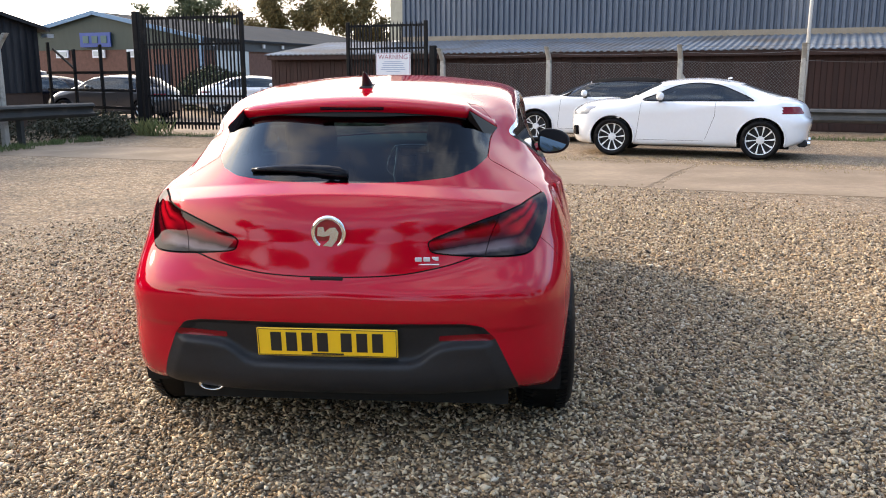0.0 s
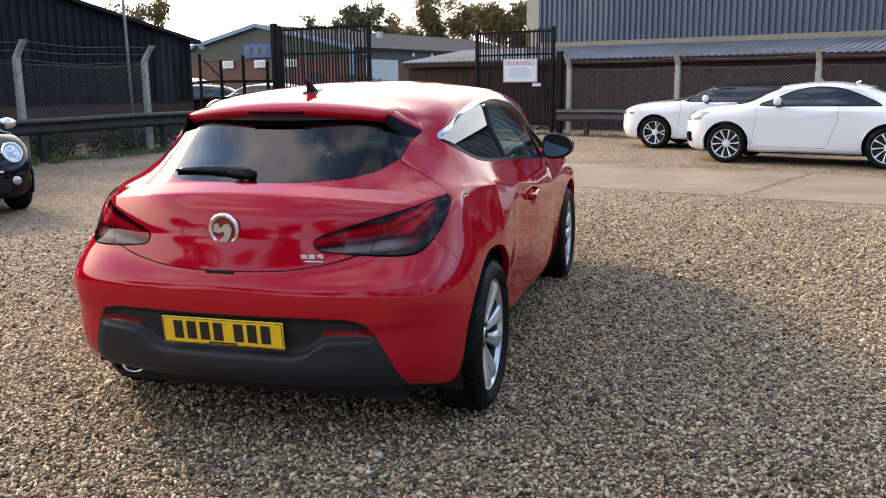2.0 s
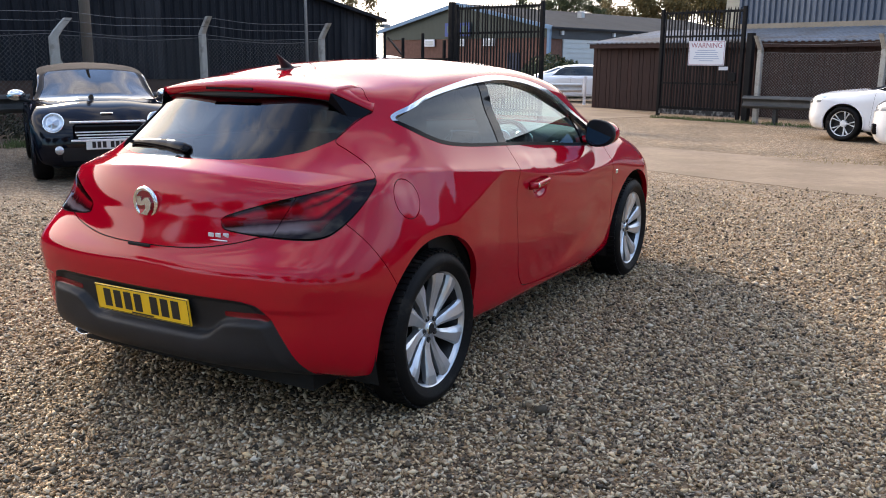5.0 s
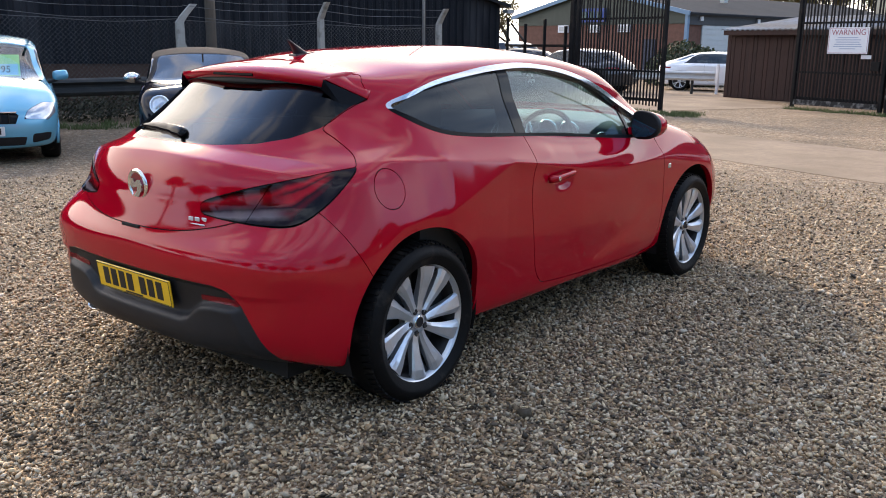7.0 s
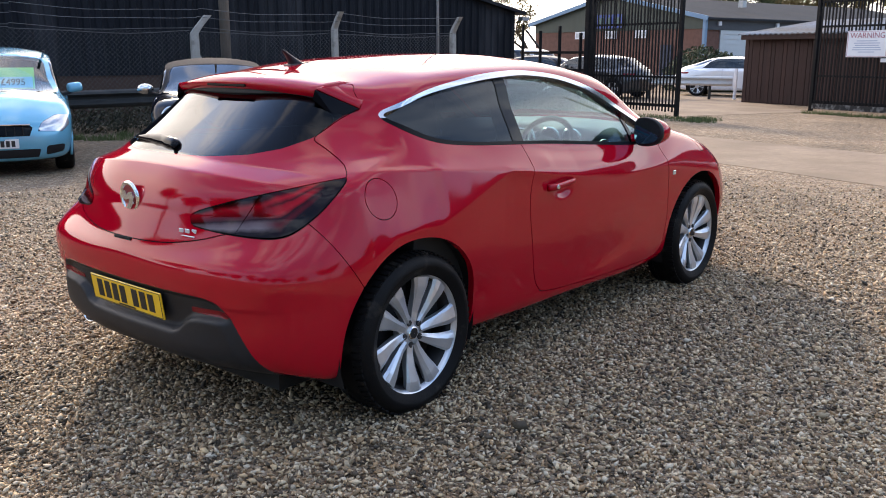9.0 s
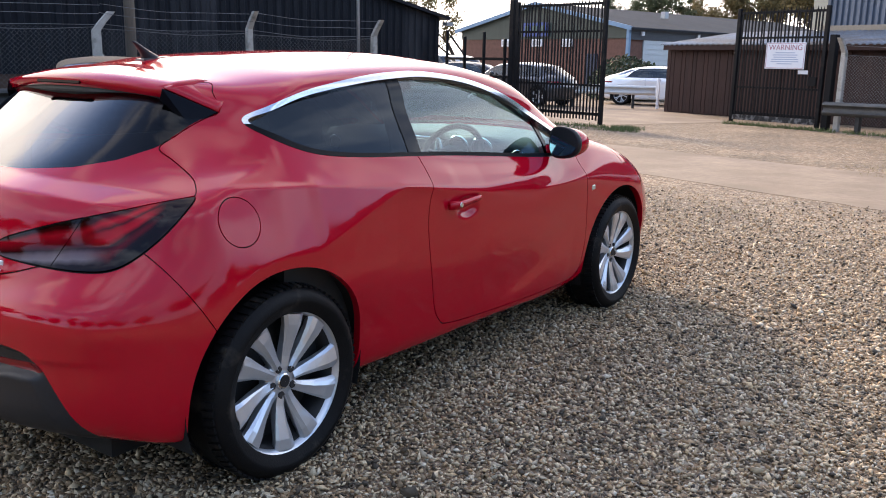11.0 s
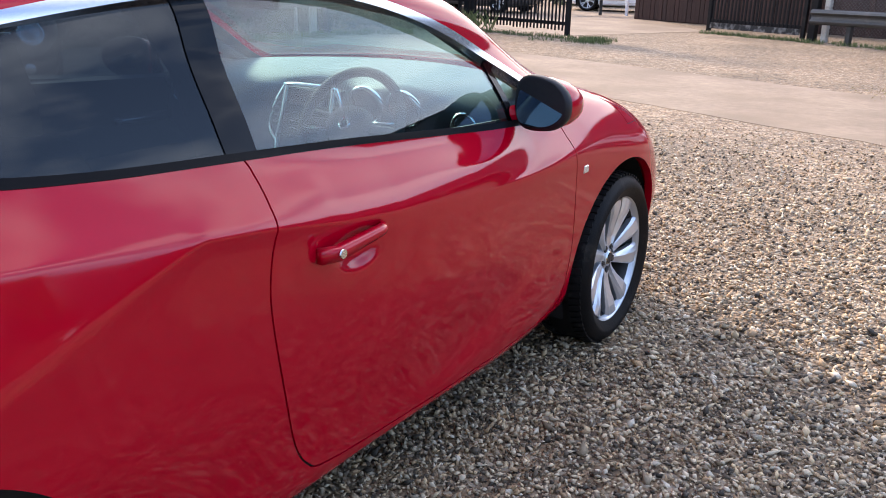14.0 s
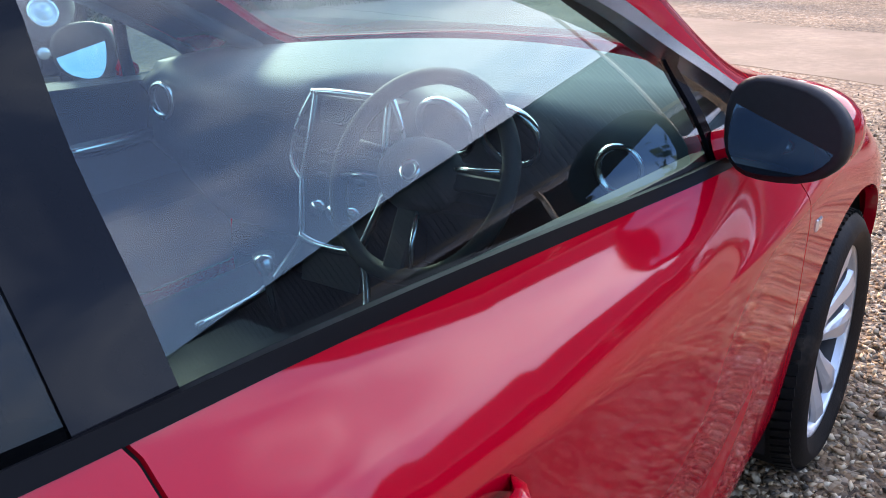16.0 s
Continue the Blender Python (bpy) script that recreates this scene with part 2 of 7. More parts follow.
def lamp_lens():
    """Lens over red and clear chambers: dark rims, a clear band low on the inner half, red above and towards the outside."""
    m = mat("lamp_lens", (0.1, 0.002, 0.006), rough=0.3, vary=0.2, scale=25, coat=0.5, spec=0.0)
    n, l = m.node_tree.nodes, m.node_tree.links
    b = n["Principled BSDF"]
    b.inputs["Coat Roughness"].default_value = 0.03
    co, sep = n.new("ShaderNodeTexCoord"), n.new("ShaderNodeSeparateXYZ")
    l.new(co.outputs["Object"], sep.inputs["Vector"])

    def calc(op, a, c, d=None):
        k = n.new("ShaderNodeMath")
        k.operation = op
        for i, v in enumerate((a, c, d)):
            if v is None:
                continue
            if isinstance(v, (int, float)):
                k.inputs[i].default_value = v
            else:
                l.new(v, k.inputs[i])
        return k.outputs[0]
    across = calc("ADD", calc("ABSOLUTE", sep.outputs["X"], None), sep.outputs["Y"])
    low = calc("MULTIPLY_ADD", calc("MAXIMUM", calc("SUBTRACT", across, .20), 0.0), .60, .790)
    high = calc("MULTIPLY_ADD", across, .185, .916)
    up = calc("DIVIDE", calc("SUBTRACT", sep.outputs["Z"], low), calc("SUBTRACT", high, low))
    ripple = n.new("ShaderNodeTexNoise")
    ripple.inputs["Scale"].default_value, ripple.inputs["Detail"].default_value = 14, 3
    l.new(co.outputs["Object"], ripple.inputs["Vector"])
    up = calc("ADD", up, calc("MULTIPLY_ADD", ripple.outputs["Fac"], .16, -.08))

    def ramp(rows):
        r = n.new("ShaderNodeValToRGB")
        e = r.color_ramp.elements
        e[0].position, e[0].color = rows[0][0], (*rows[0][1], 1)
        e[1].position, e[1].color = rows[-1][0], (*rows[-1][1], 1)
        for p, c in rows[1:-1]:
            k = e.new(p)
            k.color = (*c, 1)
        l.new(up, r.inputs["Fac"])
        return r.outputs["Color"]
    inner = ramp([(0.0, (.004, .001, .001)), (.10, (.010, .004, .005)), (.20, (.15, .12, .13)), (.32, (.12, .08, .09)), (.42, (.022, .003, .004)), (.55, (.11, .002, .006)), (.78, (.30, .003, .010)), (.90, (.04, .001, .002)), (1.0, (.004, .001, .001))])
    outer = ramp([(0.0, (.004, .001, .001)), (.14, (.012, .002, .003)), (.26, (.10, .002, .006)), (.40, (.025, .001, .002)), (.52, (.42, .004, .012)), (.64, (.34, .003, .010)), (.70, (.06, .001, .003)), (.80, (.48, .005, .014)), (.90, (.05, .001, .002)), (1.0, (.004, .001, .001))])
    side, pick = n.new("ShaderNodeMapRange"), n.new("ShaderNodeMix")
    side.interpolation_type, pick.data_type = "SMOOTHSTEP", "RGBA"
    side.inputs["From Min"].default_value, side.inputs["From Max"].default_value = .08, .20
    l.new(across, side.inputs["Value"])
    edge, rim_mix = n.new("ShaderNodeMapRange"), n.new("ShaderNodeMix")
    edge.interpolation_type, rim_mix.data_type = "SMOOTHSTEP", "RGBA"
    edge.inputs["From Min"].default_value, edge.inputs["From Max"].default_value = .33, .43
    l.new(across, edge.inputs["Value"])
    l.new(side.outputs["Result"], pick.inputs["Factor"])
    l.new(inner, pick.inputs["A"])
    l.new(outer, pick.inputs["B"])
    l.new(edge.outputs["Result"], rim_mix.inputs["Factor"])
    l.new(pick.outputs["Result"], rim_mix.inputs["A"])
    rim_mix.inputs["B"].default_value = (.008, .001, .002, 1)
    l.new(rim_mix.outputs["Result"], b.inputs["Base Color"])
    return m


LAMP_LENS = lamp_lens()
GLASS = glass_mat("clear_glass", (0.66, 0.88, 0.87), face=0.06)
PRIVACY = glass_mat("privacy_glass", (0.05, 0.065, 0.085), face=0.035)
REAR_GLASS = glass_mat("rear_glass", (0.05, 0.075, 0.085), face=0.022)
TRIM_DARK = mat("cabin_dark", (0.020, 0.022, 0.024), rough=0.7, vary=0.08, scale=12)
TRIM_MID = mat("cabin_grey", (0.040, 0.048, 0.054), rough=0.65, vary=0.08, scale=12)
CLOTH = mat("seat_cloth", (0.022, 0.022, 0.024), rough=0.95, vary=0.25, scale=30, bump=0.3, bump_scale=400)
HEADLINING = mat("headlining", (0.26, 0.26, 0.26), rough=0.95, vary=0.06)
SOFT_TOP = mat("soft_top", (0.006, 0.006, 0.007), rough=0.95, spec=0.05, vary=0.2, scale=10, bump=0.3, bump_scale=300)

CLAD_DARK = mat("dark_cladding", (0.0085, 0.010, 0.0145), rough=0.55, spec=0.18, vary=0.22, scale=1.2, stretch=(1, 1, 0.25), dirt=(0.05, 0.05, 0.055), dirt_amount=0.12)
CLAD_GREY = mat("grey_cladding", (0.095, 0.115, 0.15), rough=0.5, vary=0.14, scale=0.9, stretch=(1, 1, 0.2), dirt=(0.20, 0.21, 0.23), dirt_amount=0.1)
CLAD_GREEN = mat("green_cladding", (0.042, 0.056, 0.044), rough=0.6, vary=0.12, scale=0.6, stretch=(1, 1, 0.2))
TIMBER = mat("stained_timber", (0.032, 0.012, 0.0085), rough=0.8, vary=0.32, scale=3, stretch=(1, 1, 0.12), bump=0.3, bump_scale=30, per_object=0.5,
             dirt=(0.024, 0.013, 0.010), dirt_amount=0.25)
TIN = mat("tin_roof", (0.155, 0.185, 0.225), rough=0.55, metal=0.2, vary=0.35, scale=.9, dirt=(0.13, 0.115, 0.10), dirt_amount=0.45)
ROOF_GREY = mat("sheet_roof", (0.045, 0.050, 0.056), rough=0.9, spec=0.05, vary=0.15, scale=0.5, dirt=(0.055, 0.055, 0.054), dirt_amount=0.2)
BRICK = mat("dark_brick", (0.060, 0.034, 0.024), rough=0.9, vary=0.35, scale=9, bump=0.4, bump_scale=60, per_object=0.6)
RED_BRICK = mat("far_brick", (0.15, 0.075, 0.055), rough=0.9, vary=0.3, scale=5, bump=0.3)
CONCRETE = mat("post_concrete", (0.40, 0.38, 0.34), rough=0.9, vary=0.2, scale=7, bump=0.35, bump_scale=50, dirt=(0.16, 0.155, 0.13), dirt_amount=0.25)
BLACK_STEEL = mat("black_steel", (0.006, 0.006, 0.007), rough=0.6, spec=0.2, vary=0.3, scale=5, bump=0.15, bump_scale=40, dirt=(0.03, 0.022, 0.018), dirt_amount=0.05)
GALV = mat("galvanised", (0.33, 0.35, 0.37), rough=0.45, metal=0.7, vary=0.2, scale=10)
BARRIER = mat("old_barrier", (0.022, 0.024, 0.024), rough=0.65, metal=0.1, vary=0.3, scale=4, dirt=(0.055, 0.05, 0.045), dirt_amount=0.2, bump=0.1)
OLD_WIRE = mat("old_wire", (0.15, 0.15, 0.15), rough=0.7, metal=0.2, vary=0.25)
PALE_STEEL = mat("pale_steel", (0.62, 0.62, 0.60), rough=0.5, vary=0.1)
BARRIER_LIGHT = mat("weathered_barrier", (0.075, 0.075, 0.072), rough=0.6, metal=0.4, vary=0.25, scale=4, dirt=(0.12, 0.11, 0.10), dirt_amount=0.2)
SIGN_WHITE = mat("sign_white", (0.74, 0.76, 0.80), rough=0.4, vary=0.04, scale=6)
SIGN_BLUE = mat("sign_blue", (0.03, 0.07, 0.28), rough=0.4, vary=0.05)
SIGN_TEXT = mat("sign_text", (0.36, 0.42, 0.56), rough=0.5, vary=0.05)
SIGN_RED = mat("faded_sign_red", (0.34, 0.10, 0.14), rough=0.5, vary=0.04, scale=3)
SHUTTER = mat("shutter", (0.45, 0.48, 0.50), rough=0.45, metal=0.3, vary=0.06)
BARK = mat("bark", (0.06, 0.045, 0.032), rough=0.95, vary=0.3, scale=8, bump=0.5, bump_scale=30)
GRASS = mat("grass", (0.085, 0.115, 0.035), rough=0.8, vary=0.4, scale=5)
WEED = mat("dry_weed", (0.30, 0.24, 0.12), rough=0.9, vary=0.4, scale=5)

# ---- mesh helpers ----
def link(name, bm, material, parent=None, label="", smooth=False):
    me = bpy.data.meshes.new(name)
    bm.to_mesh(me)
    bm.free()
    me.materials.append(material)
    if smooth:
        me.shade_smooth()
    ob = new(name, me)
    if parent is not None:
        ob.parent = parent
    if label:
        tagged(ob, label)
    return ob


def part(name, bm, material, parent, label="", smooth=False):
    return link(name, bm, material, parent, label, smooth)


def raw(name, verts, faces, material, parent=None, label="", smooth=False):
    me = bpy.data.meshes.new(name)
    me.from_pydata([tuple(v) for v in verts], [], [tuple(f) for f in faces])
    me.validate()
    me.materials.append(material)
    if smooth:
        me.shade_smooth()
    ob = new(name, me)
    if parent is not None:
        ob.parent = parent
    if label:
        tagged(ob, label)
    return ob


def thing(name, m, label, category, group="", kind=""):
    e = new(name)
    e.matrix_world = m
    e.empty_display_size = 0.2
    return tagged(e, label, category, group, kind)


def box(bm, size, at=(0, 0, 0), rot=(0, 0, 0), bevel=0.0, seg=1):
    r = bmesh.ops.create_cube(bm, size=1.0)
    bmesh.ops.scale(bm, vec=size, verts=r["verts"])
    if bevel:
        es = list({e for v in r["verts"] for e in v.link_edges})
        out = bmesh.ops.bevel(bm, geom=es, offset=bevel, segments=seg, affect="EDGES", profile=0.5)
        vs = list({v for f in out["faces"] for v in f.verts} | {v for v in r["verts"] if v.is_valid})
    else:
        vs = r["verts"]
    bmesh.ops.transform(bm, matrix=pose(*at, *rot), verts=vs)
    return vs


def boxes(*rows, bevel=0.0):
    """One bmesh of boxes: rows of size, place and turn."""
    bm = bmesh.new()
    for r in rows:
        box(bm, *r, bevel=bevel)
    return bm


def tube(bm, path, radius, sides=8, cap=True):
    """A round bar along a path of points; radius may be one number or one a point."""
    pts = [Vector(p) for p in path]
    rad = radius if hasattr(radius, "__len__") else [radius] * len(pts)
    rings, up = [], Vector((0.013, 0.021, 1))
    for i, p in enumerate(pts):
        d = (pts[min(i + 1, len(pts) - 1)] - pts[max(i - 1, 0)]).normalized()
        a = d.cross(up if abs(d.dot(up.normalized())) < 0.95 else Vector((1, 0.1, 0))).normalized()
        b = d.cross(a)
        rings.append([bm.verts.new(p + rad[i] * (math.cos(2 * math.pi * k / sides) * a + math.sin(2 * math.pi * k / sides) * b)) for k in range(sides)])
    for r0, r1 in zip(rings, rings[1:]):
        for k in range(sides):
            bm.faces.new((r0[k], r0[(k + 1) % sides], r1[(k + 1) % sides], r1[k]))
    if cap:
        bm.faces.new(rings[0][::-1])
        bm.faces.new(rings[-1])
    bmesh.ops.recalc_face_normals(bm, faces=bm.faces[:])
    return bm


def lathe(bm, profile, sides=48, axis="X"):
    """Turns a profile of (radius, along) about an axis."""
    rings = []
    for r, a in profile:
        ring = []
        for k in range(sides):
            c, s = math.cos(2 * math.pi * k / sides), math.sin(2 * math.pi * k / sides)
            ring.append(bm.verts.new((a, r * c, r * s) if axis == "X" else (r * c, r * s, a) if axis == "Z" else (r * c, a, r * s)))
        rings.append(ring)
    for r0, r1 in zip(rings, rings[1:]):
        for k in range(sides):
            bm.faces.new((r0[k], r0[(k + 1) % sides], r1[(k + 1) % sides], r1[k]))
    bmesh.ops.recalc_face_normals(bm, faces=bm.faces[:])
    return bm


def prism(bm, outline, depth, axis="Y"):
    """Extrudes a flat outline of (a, b) by a depth along an axis, centred on it."""
    def at(a, b, c):
        return {"Y": (a, c, b), "X": (c, a, b), "Z": (a, b, c)}[axis]
    lo = [bm.verts.new(at(a, b, -depth / 2)) for a, b in outline]
    hi = [bm.verts.new(at(a, b, depth / 2)) for a, b in outline]
    bm.faces.new(lo)
    bm.faces.new(hi[::-1])
    for i in range(len(lo)):
        j = (i + 1) % len(lo)
        bm.faces.new((lo[i], lo[j], hi[j], hi[i]))
    bmesh.ops.recalc_face_normals(bm, faces=bm.faces[:])
    return bm


def smooth_line(points, steps=8, closed=False):
    """A Catmull-Rom curve through points of any dimension."""
    p = [np.array(q, float) for q in points]
    n, out = len(p), []
    for i in range(n if closed else n - 1):
        a, b, c, d = (p[(i + k - 1) % n] if closed else p[min(max(i + k - 1, 0), n - 1)] for k in range(4))
        for s in range(steps):
            t = s / steps
            out.append(0.5 * (2 * b + (c - a) * t + (2 * a - 5 * b + 4 * c - d) * t * t + (3 * b - a - 3 * c + d) * t ** 3))
    if not closed:
        out.append(p[-1])
    return np.array(out)


def spline_matrix(knots, at):
    """Weights of a natural cubic spline: values at `at` are this matrix times the values at the knots."""
    n = len(knots)
    h = np.diff(knots)
    A, B = np.eye(n), np.zeros((n, n))
    for i in range(1, n - 1):
        A[i, i - 1:i + 2] = h[i - 1], 2 * (h[i - 1] + h[i]), h[i]
        B[i, i - 1:i + 2] = 6 / h[i - 1], -6 / h[i - 1] - 6 / h[i], 6 / h[i]
    M = np.linalg.solve(A, B)
    W = np.zeros((len(at), n))
    for r, t in enumerate(at):
        i = min(max(np.searchsorted(knots, t) - 1, 0), n - 2)
        a, b, hh = knots[i + 1] - t, t - knots[i], h[i]
        W[r] += M[i] * (a ** 3 / (6 * hh) - hh * a / 6) + M[i + 1] * (b ** 3 / (6 * hh) - hh * b / 6)
        W[r, i] += a / hh
        W[r, i + 1] += b / hh
    return W

# ---- ground ----
def ground_material():
    """Loose pea gravel, brown and grey stones, over damp grit."""
    m = bpy.data.materials.new("gravel_ground")
    m.use_nodes = True
    n, l = m.node_tree.nodes, m.node_tree.links
    b = n["Principled BSDF"]
    b.inputs["Roughness"].default_value = 0.85
    co = n.new("ShaderNodeTexCoord")
    vor = n.new("ShaderNodeTexVoronoi")
    vor.inputs["Scale"].default_value = 52
    l.new(co.outputs["Object"], vor.inputs["Vector"])
    pick = n.new("ShaderNodeSeparateColor")
    l.new(vor.outputs["Color"], pick.inputs["Color"])
    ramp = n.new("ShaderNodeValToRGB")
    e = ramp.color_ramp.elements
    e[0].position, e[0].color = 0.0, (0.06, 0.042, 0.028, 1)
    e[1].position, e[1].color = 1.0, (0.48, 0.40, 0.29, 1)
    for p, c in ((0.3, (0.20, 0.130, 0.072, 1)), (0.6, (0.31, 0.205, 0.112, 1)), (0.8, (0.34, 0.265, 0.18, 1))):
        x = e.new(p)
        x.color = c
    l.new(pick.outputs["Red"], ramp.inputs["Fac"])
    big = n.new("ShaderNodeTexNoise")
    big.inputs["Scale"].default_value, big.inputs["Detail"].default_value = 0.55, 6
    l.new(co.outputs["Object"], big.inputs["Vector"])
    tone = n.new("ShaderNodeMapRange")
    tone.inputs["From Min"].default_value, tone.inputs["From Max"].default_value = 0.3, 0.7
    tone.inputs["To Min"].default_value, tone.inputs["To Max"].default_value = 0.52, 0.98
    l.new(big.outputs["Fac"], tone.inputs["Value"])
    mid, both = n.new("ShaderNodeTexNoise"), n.new("ShaderNodeMath")
    mid.inputs["Scale"].default_value, mid.inputs["Detail"].default_value = 9, 5
    l.new(co.outputs["Object"], mid.inputs["Vector"])
    midr = n.new("ShaderNodeMapRange")
    midr.inputs["From Min"].default_value, midr.inputs["From Max"].default_value = 0.3, 0.7
    midr.inputs["To Min"].default_value, midr.inputs["To Max"].default_value = 0.6, 1.35
    l.new(mid.outputs["Fac"], midr.inputs["Value"])
    both.operation = "MULTIPLY"
    l.new(tone.outputs["Result"], both.inputs[0])
    l.new(midr.outputs["Result"], both.inputs[1])
    hsv = n.new("ShaderNodeHueSaturation")
    l.new(ramp.outputs["Color"], hsv.inputs["Color"])
    l.new(both.outputs[0], hsv.inputs["Value"])
    l.new(hsv.outputs["Color"], b.inputs["Base Color"])
    inv = n.new("ShaderNodeMath")
    inv.operation = "SUBTRACT"
    inv.inputs[0].default_value = 1.0
    l.new(vor.outputs["Distance"], inv.inputs[1])
    bump = n.new("ShaderNodeBump")
    bump.inputs["Strength"].default_value, bump.inputs["Distance"].default_value = 0.9, 0.012
    l.new(inv.outputs[0], bump.inputs["Height"])
    l.new(bump.outputs["Normal"], b.inputs["Normal"])
    return m


GRAVEL = ground_material()
bm = bmesh.new()
# fine in the yard, coarse to the horizon
xs = sorted({-900.0, -300.0, -120.0, 120.0, 300.0, 900.0} | {float(v) for v in np.arange(-60, 61, 2.0)})
ys = sorted({-900.0, -300.0, -120.0, 150.0, 320.0, 900.0} | {float(v) for v in np.arange(-40, 81, 2.0)})
grid = [[bm.verts.new((x, y, 0)) for x in xs] for y in ys]
for j in range(len(ys) - 1):
    for i in range(len(xs) - 1):
        bm.faces.new((grid[j][i], grid[j][i + 1], grid[j + 1][i + 1], grid[j + 1][i]))
tagged(link("ground", bm, GRAVEL), "loose brown and grey pea gravel covering the yard", "ground", kind="structure")

FD, FN = Vector((0.922, -0.387, 0)), Vector((0.387, 0.922, 0))     # along the back fence, and away from the yard
LD, LN = Vector((0.27, 0.963, 0)).normalized(), Vector((-0.963, 0.27, 0)).normalized()   # along the side fence, and away
F0P, L0P = Vector((-0.9, 23.9, 0)), Vector((-9.2, 17.4, 0))
F_YAW, L_YAW = math.degrees(math.atan2(FD.y, FD.x)), math.degrees(math.atan2(LD.y, LD.x))


def fence_pose(along, away, z=0):
    p = F0P + FD * along + FN * away
    return pose(p.x, p.y, z, 0, 0, F_YAW)


def side_pose(along, away, z=0):
    p = L0P + LD * along + LN * away
    return pose(p.x, p.y, z, 0, 0, L_YAW)


def slab_material():
    m = mat("worn_concrete", (0.235, 0.175, 0.118), rough=0.85, vary=0.3, scale=1.1, bump=0.3, bump_scale=70, dirt=(0.17, 0.122, 0.078), dirt_amount=0.55)
    return m


SLAB = slab_material()


# a worn concrete road across the yard to the gate
def slab(name, corners, z=0.004, label="worn concrete yard slab half covered in gravel"):
    bm = bmesh.new()
    edge = []
    rnd = random.Random(len(name) + int(corners[0][0] * 10))
    for (x0, y0), (x1, y1) in zip(corners, corners[1:] + corners[:1]):
        n = max(2, int(math.hypot(x1 - x0, y1 - y0) / 0.25))
        for k in range(n):
            t = k / n
            edge.append((x0 + (x1 - x0) * t + rnd.uniform(-0.04, 0.04), y0 + (y1 - y0) * t + rnd.uniform(-0.04, 0.04)))
    top = [bm.verts.new((x, y, z)) for x, y in edge]
    low = [bm.verts.new((x, y, -0.05)) for x, y in edge]
    bm.faces.new(top)
    for i in range(len(top)):
        j = (i + 1) % len(top)
        bm.faces.new((low[i], low[j], top[j], top[i]))
    bmesh.ops.recalc_face_normals(bm, faces=bm.faces[:])
    return tagged(link(name, bm, SLAB), label, "concrete road", kind="structure")


slab("road", [(2.55, 11.15), (14.0, 7.6), (14.9, 9.9), (4.0, 14.15)])
slab("road", [(2.47, 11.2), (3.93, 14.2), (0.2, 15.4), (-3.0, 16.5), (-10.0, 18.6), (-9.4, 16.0), (-4.5, 14.6), (-1.2, 12.7)])
slab("road", [(-7.2, 20.7), (-5.4, 20.9), (-3.3, 25.0), (-6.6, 30.5), (-9, 33), (-30, 39), (-30, 30), (-12, 26.5)], z=0.005, label="pale concrete road beyond the open gates")


# ---- buildings ----
def corrugated(bm, width, height, pitch=0.2, depth=0.035, z0=0.0, top=None):
    """A ribbed sheet in the xz plane, its ribs upright and facing -y; top(x) may slope its upper edge."""
    prof, x = [], -width / 2
    while x < width / 2:
        prof += [(x, 0.0), (x + pitch * 0.3, 0.0), (x + pitch * 0.42, -depth), (x + pitch * 0.88, -depth)]
        x += pitch
    prof = [(min(a, width / 2), d) for a, d in prof] + [(width / 2, 0.0)]
    lo = [bm.verts.new((a, d, z0)) for a, d in prof]
    hi = [bm.verts.new((a, d, top(a) if top else z0 + height)) for a, d in prof]
    for i in range(len(prof) - 1):
        bm.faces.new((lo[i], lo[i + 1], hi[i + 1], hi[i]))
    return bm


def sheet_box(bm, a, b, thick):
    """A slab between two edges a=(p0,p1) and b=(p0,p1), thickened downwards."""
    vs = [Vector(p) for p in (a[0], a[1], b[1], b[0])]
    up = [bm.verts.new(v) for v in vs]
    dn = [bm.verts.new(v - Vector((0, 0, thick))) for v in vs]
    bm.faces.new(up)
    bm.faces.new(dn[::-1])
    for i in range(4):
        j = (i + 1) % 4
        bm.faces.new((dn[i], dn[j], up[j], up[i]))
    bmesh.ops.recalc_face_normals(bm, faces=bm.faces[:])


# the big grey shed behind the timber store, its gable to the yard
WL = 34.0
g = thing("warehouse", fence_pose(WL / 2 - 3.8, 6.0), "large grey ribbed steel warehouse with pale base rail", "warehouse")


def gable_top(x):
    return 5.5 - .05 * max(0.0, x - 4.0)


part("wall", corrugated(bmesh.new(), WL, 6.0, 0.19, 0.07, z0=2.7, top=gable_top), CLAD_GREY, g, "grey ribbed steel cladding")
part("base_wall", boxes(((WL, 0.2, 2.7), (0, 0.15, 1.35))), RED_BRICK, g, "brick base wall")
part("base_rail", boxes(((WL, 0.12, 0.22), (0, -0.03, 2.60))), mat("rail_timber", (0.27, 0.22, 0.16), vary=0.2, scale=4), g, "weathered pale base rail")
part("corner_trim", boxes(((0.5, 0.3, 3.0), (-WL / 2 - .15, 0.1, 4.1))), mat("cream_trim", (0.40, 0.36, 0.27), vary=0.15), g, "cream corner panel")
part("end_wall", boxes(((0.2, 14, 5.4), (-WL / 2, 7.3, 2.7))), CLAD_GREY, g)
part("end_wall", boxes(((0.2, 14, 4.8), (WL / 2, 7.3, 2.4))), CLAD_GREY, g)
part("back_wall", boxes(((WL, 0.2, 4.5), (0, 14.3, 2.25))), CLAD_GREY, g)
bm = bmesh.new()
ea, eb = gable_top(-WL / 2 - .2) + .1, gable_top(WL / 2 + .2) + .1
em = gable_top(4.0) + .1
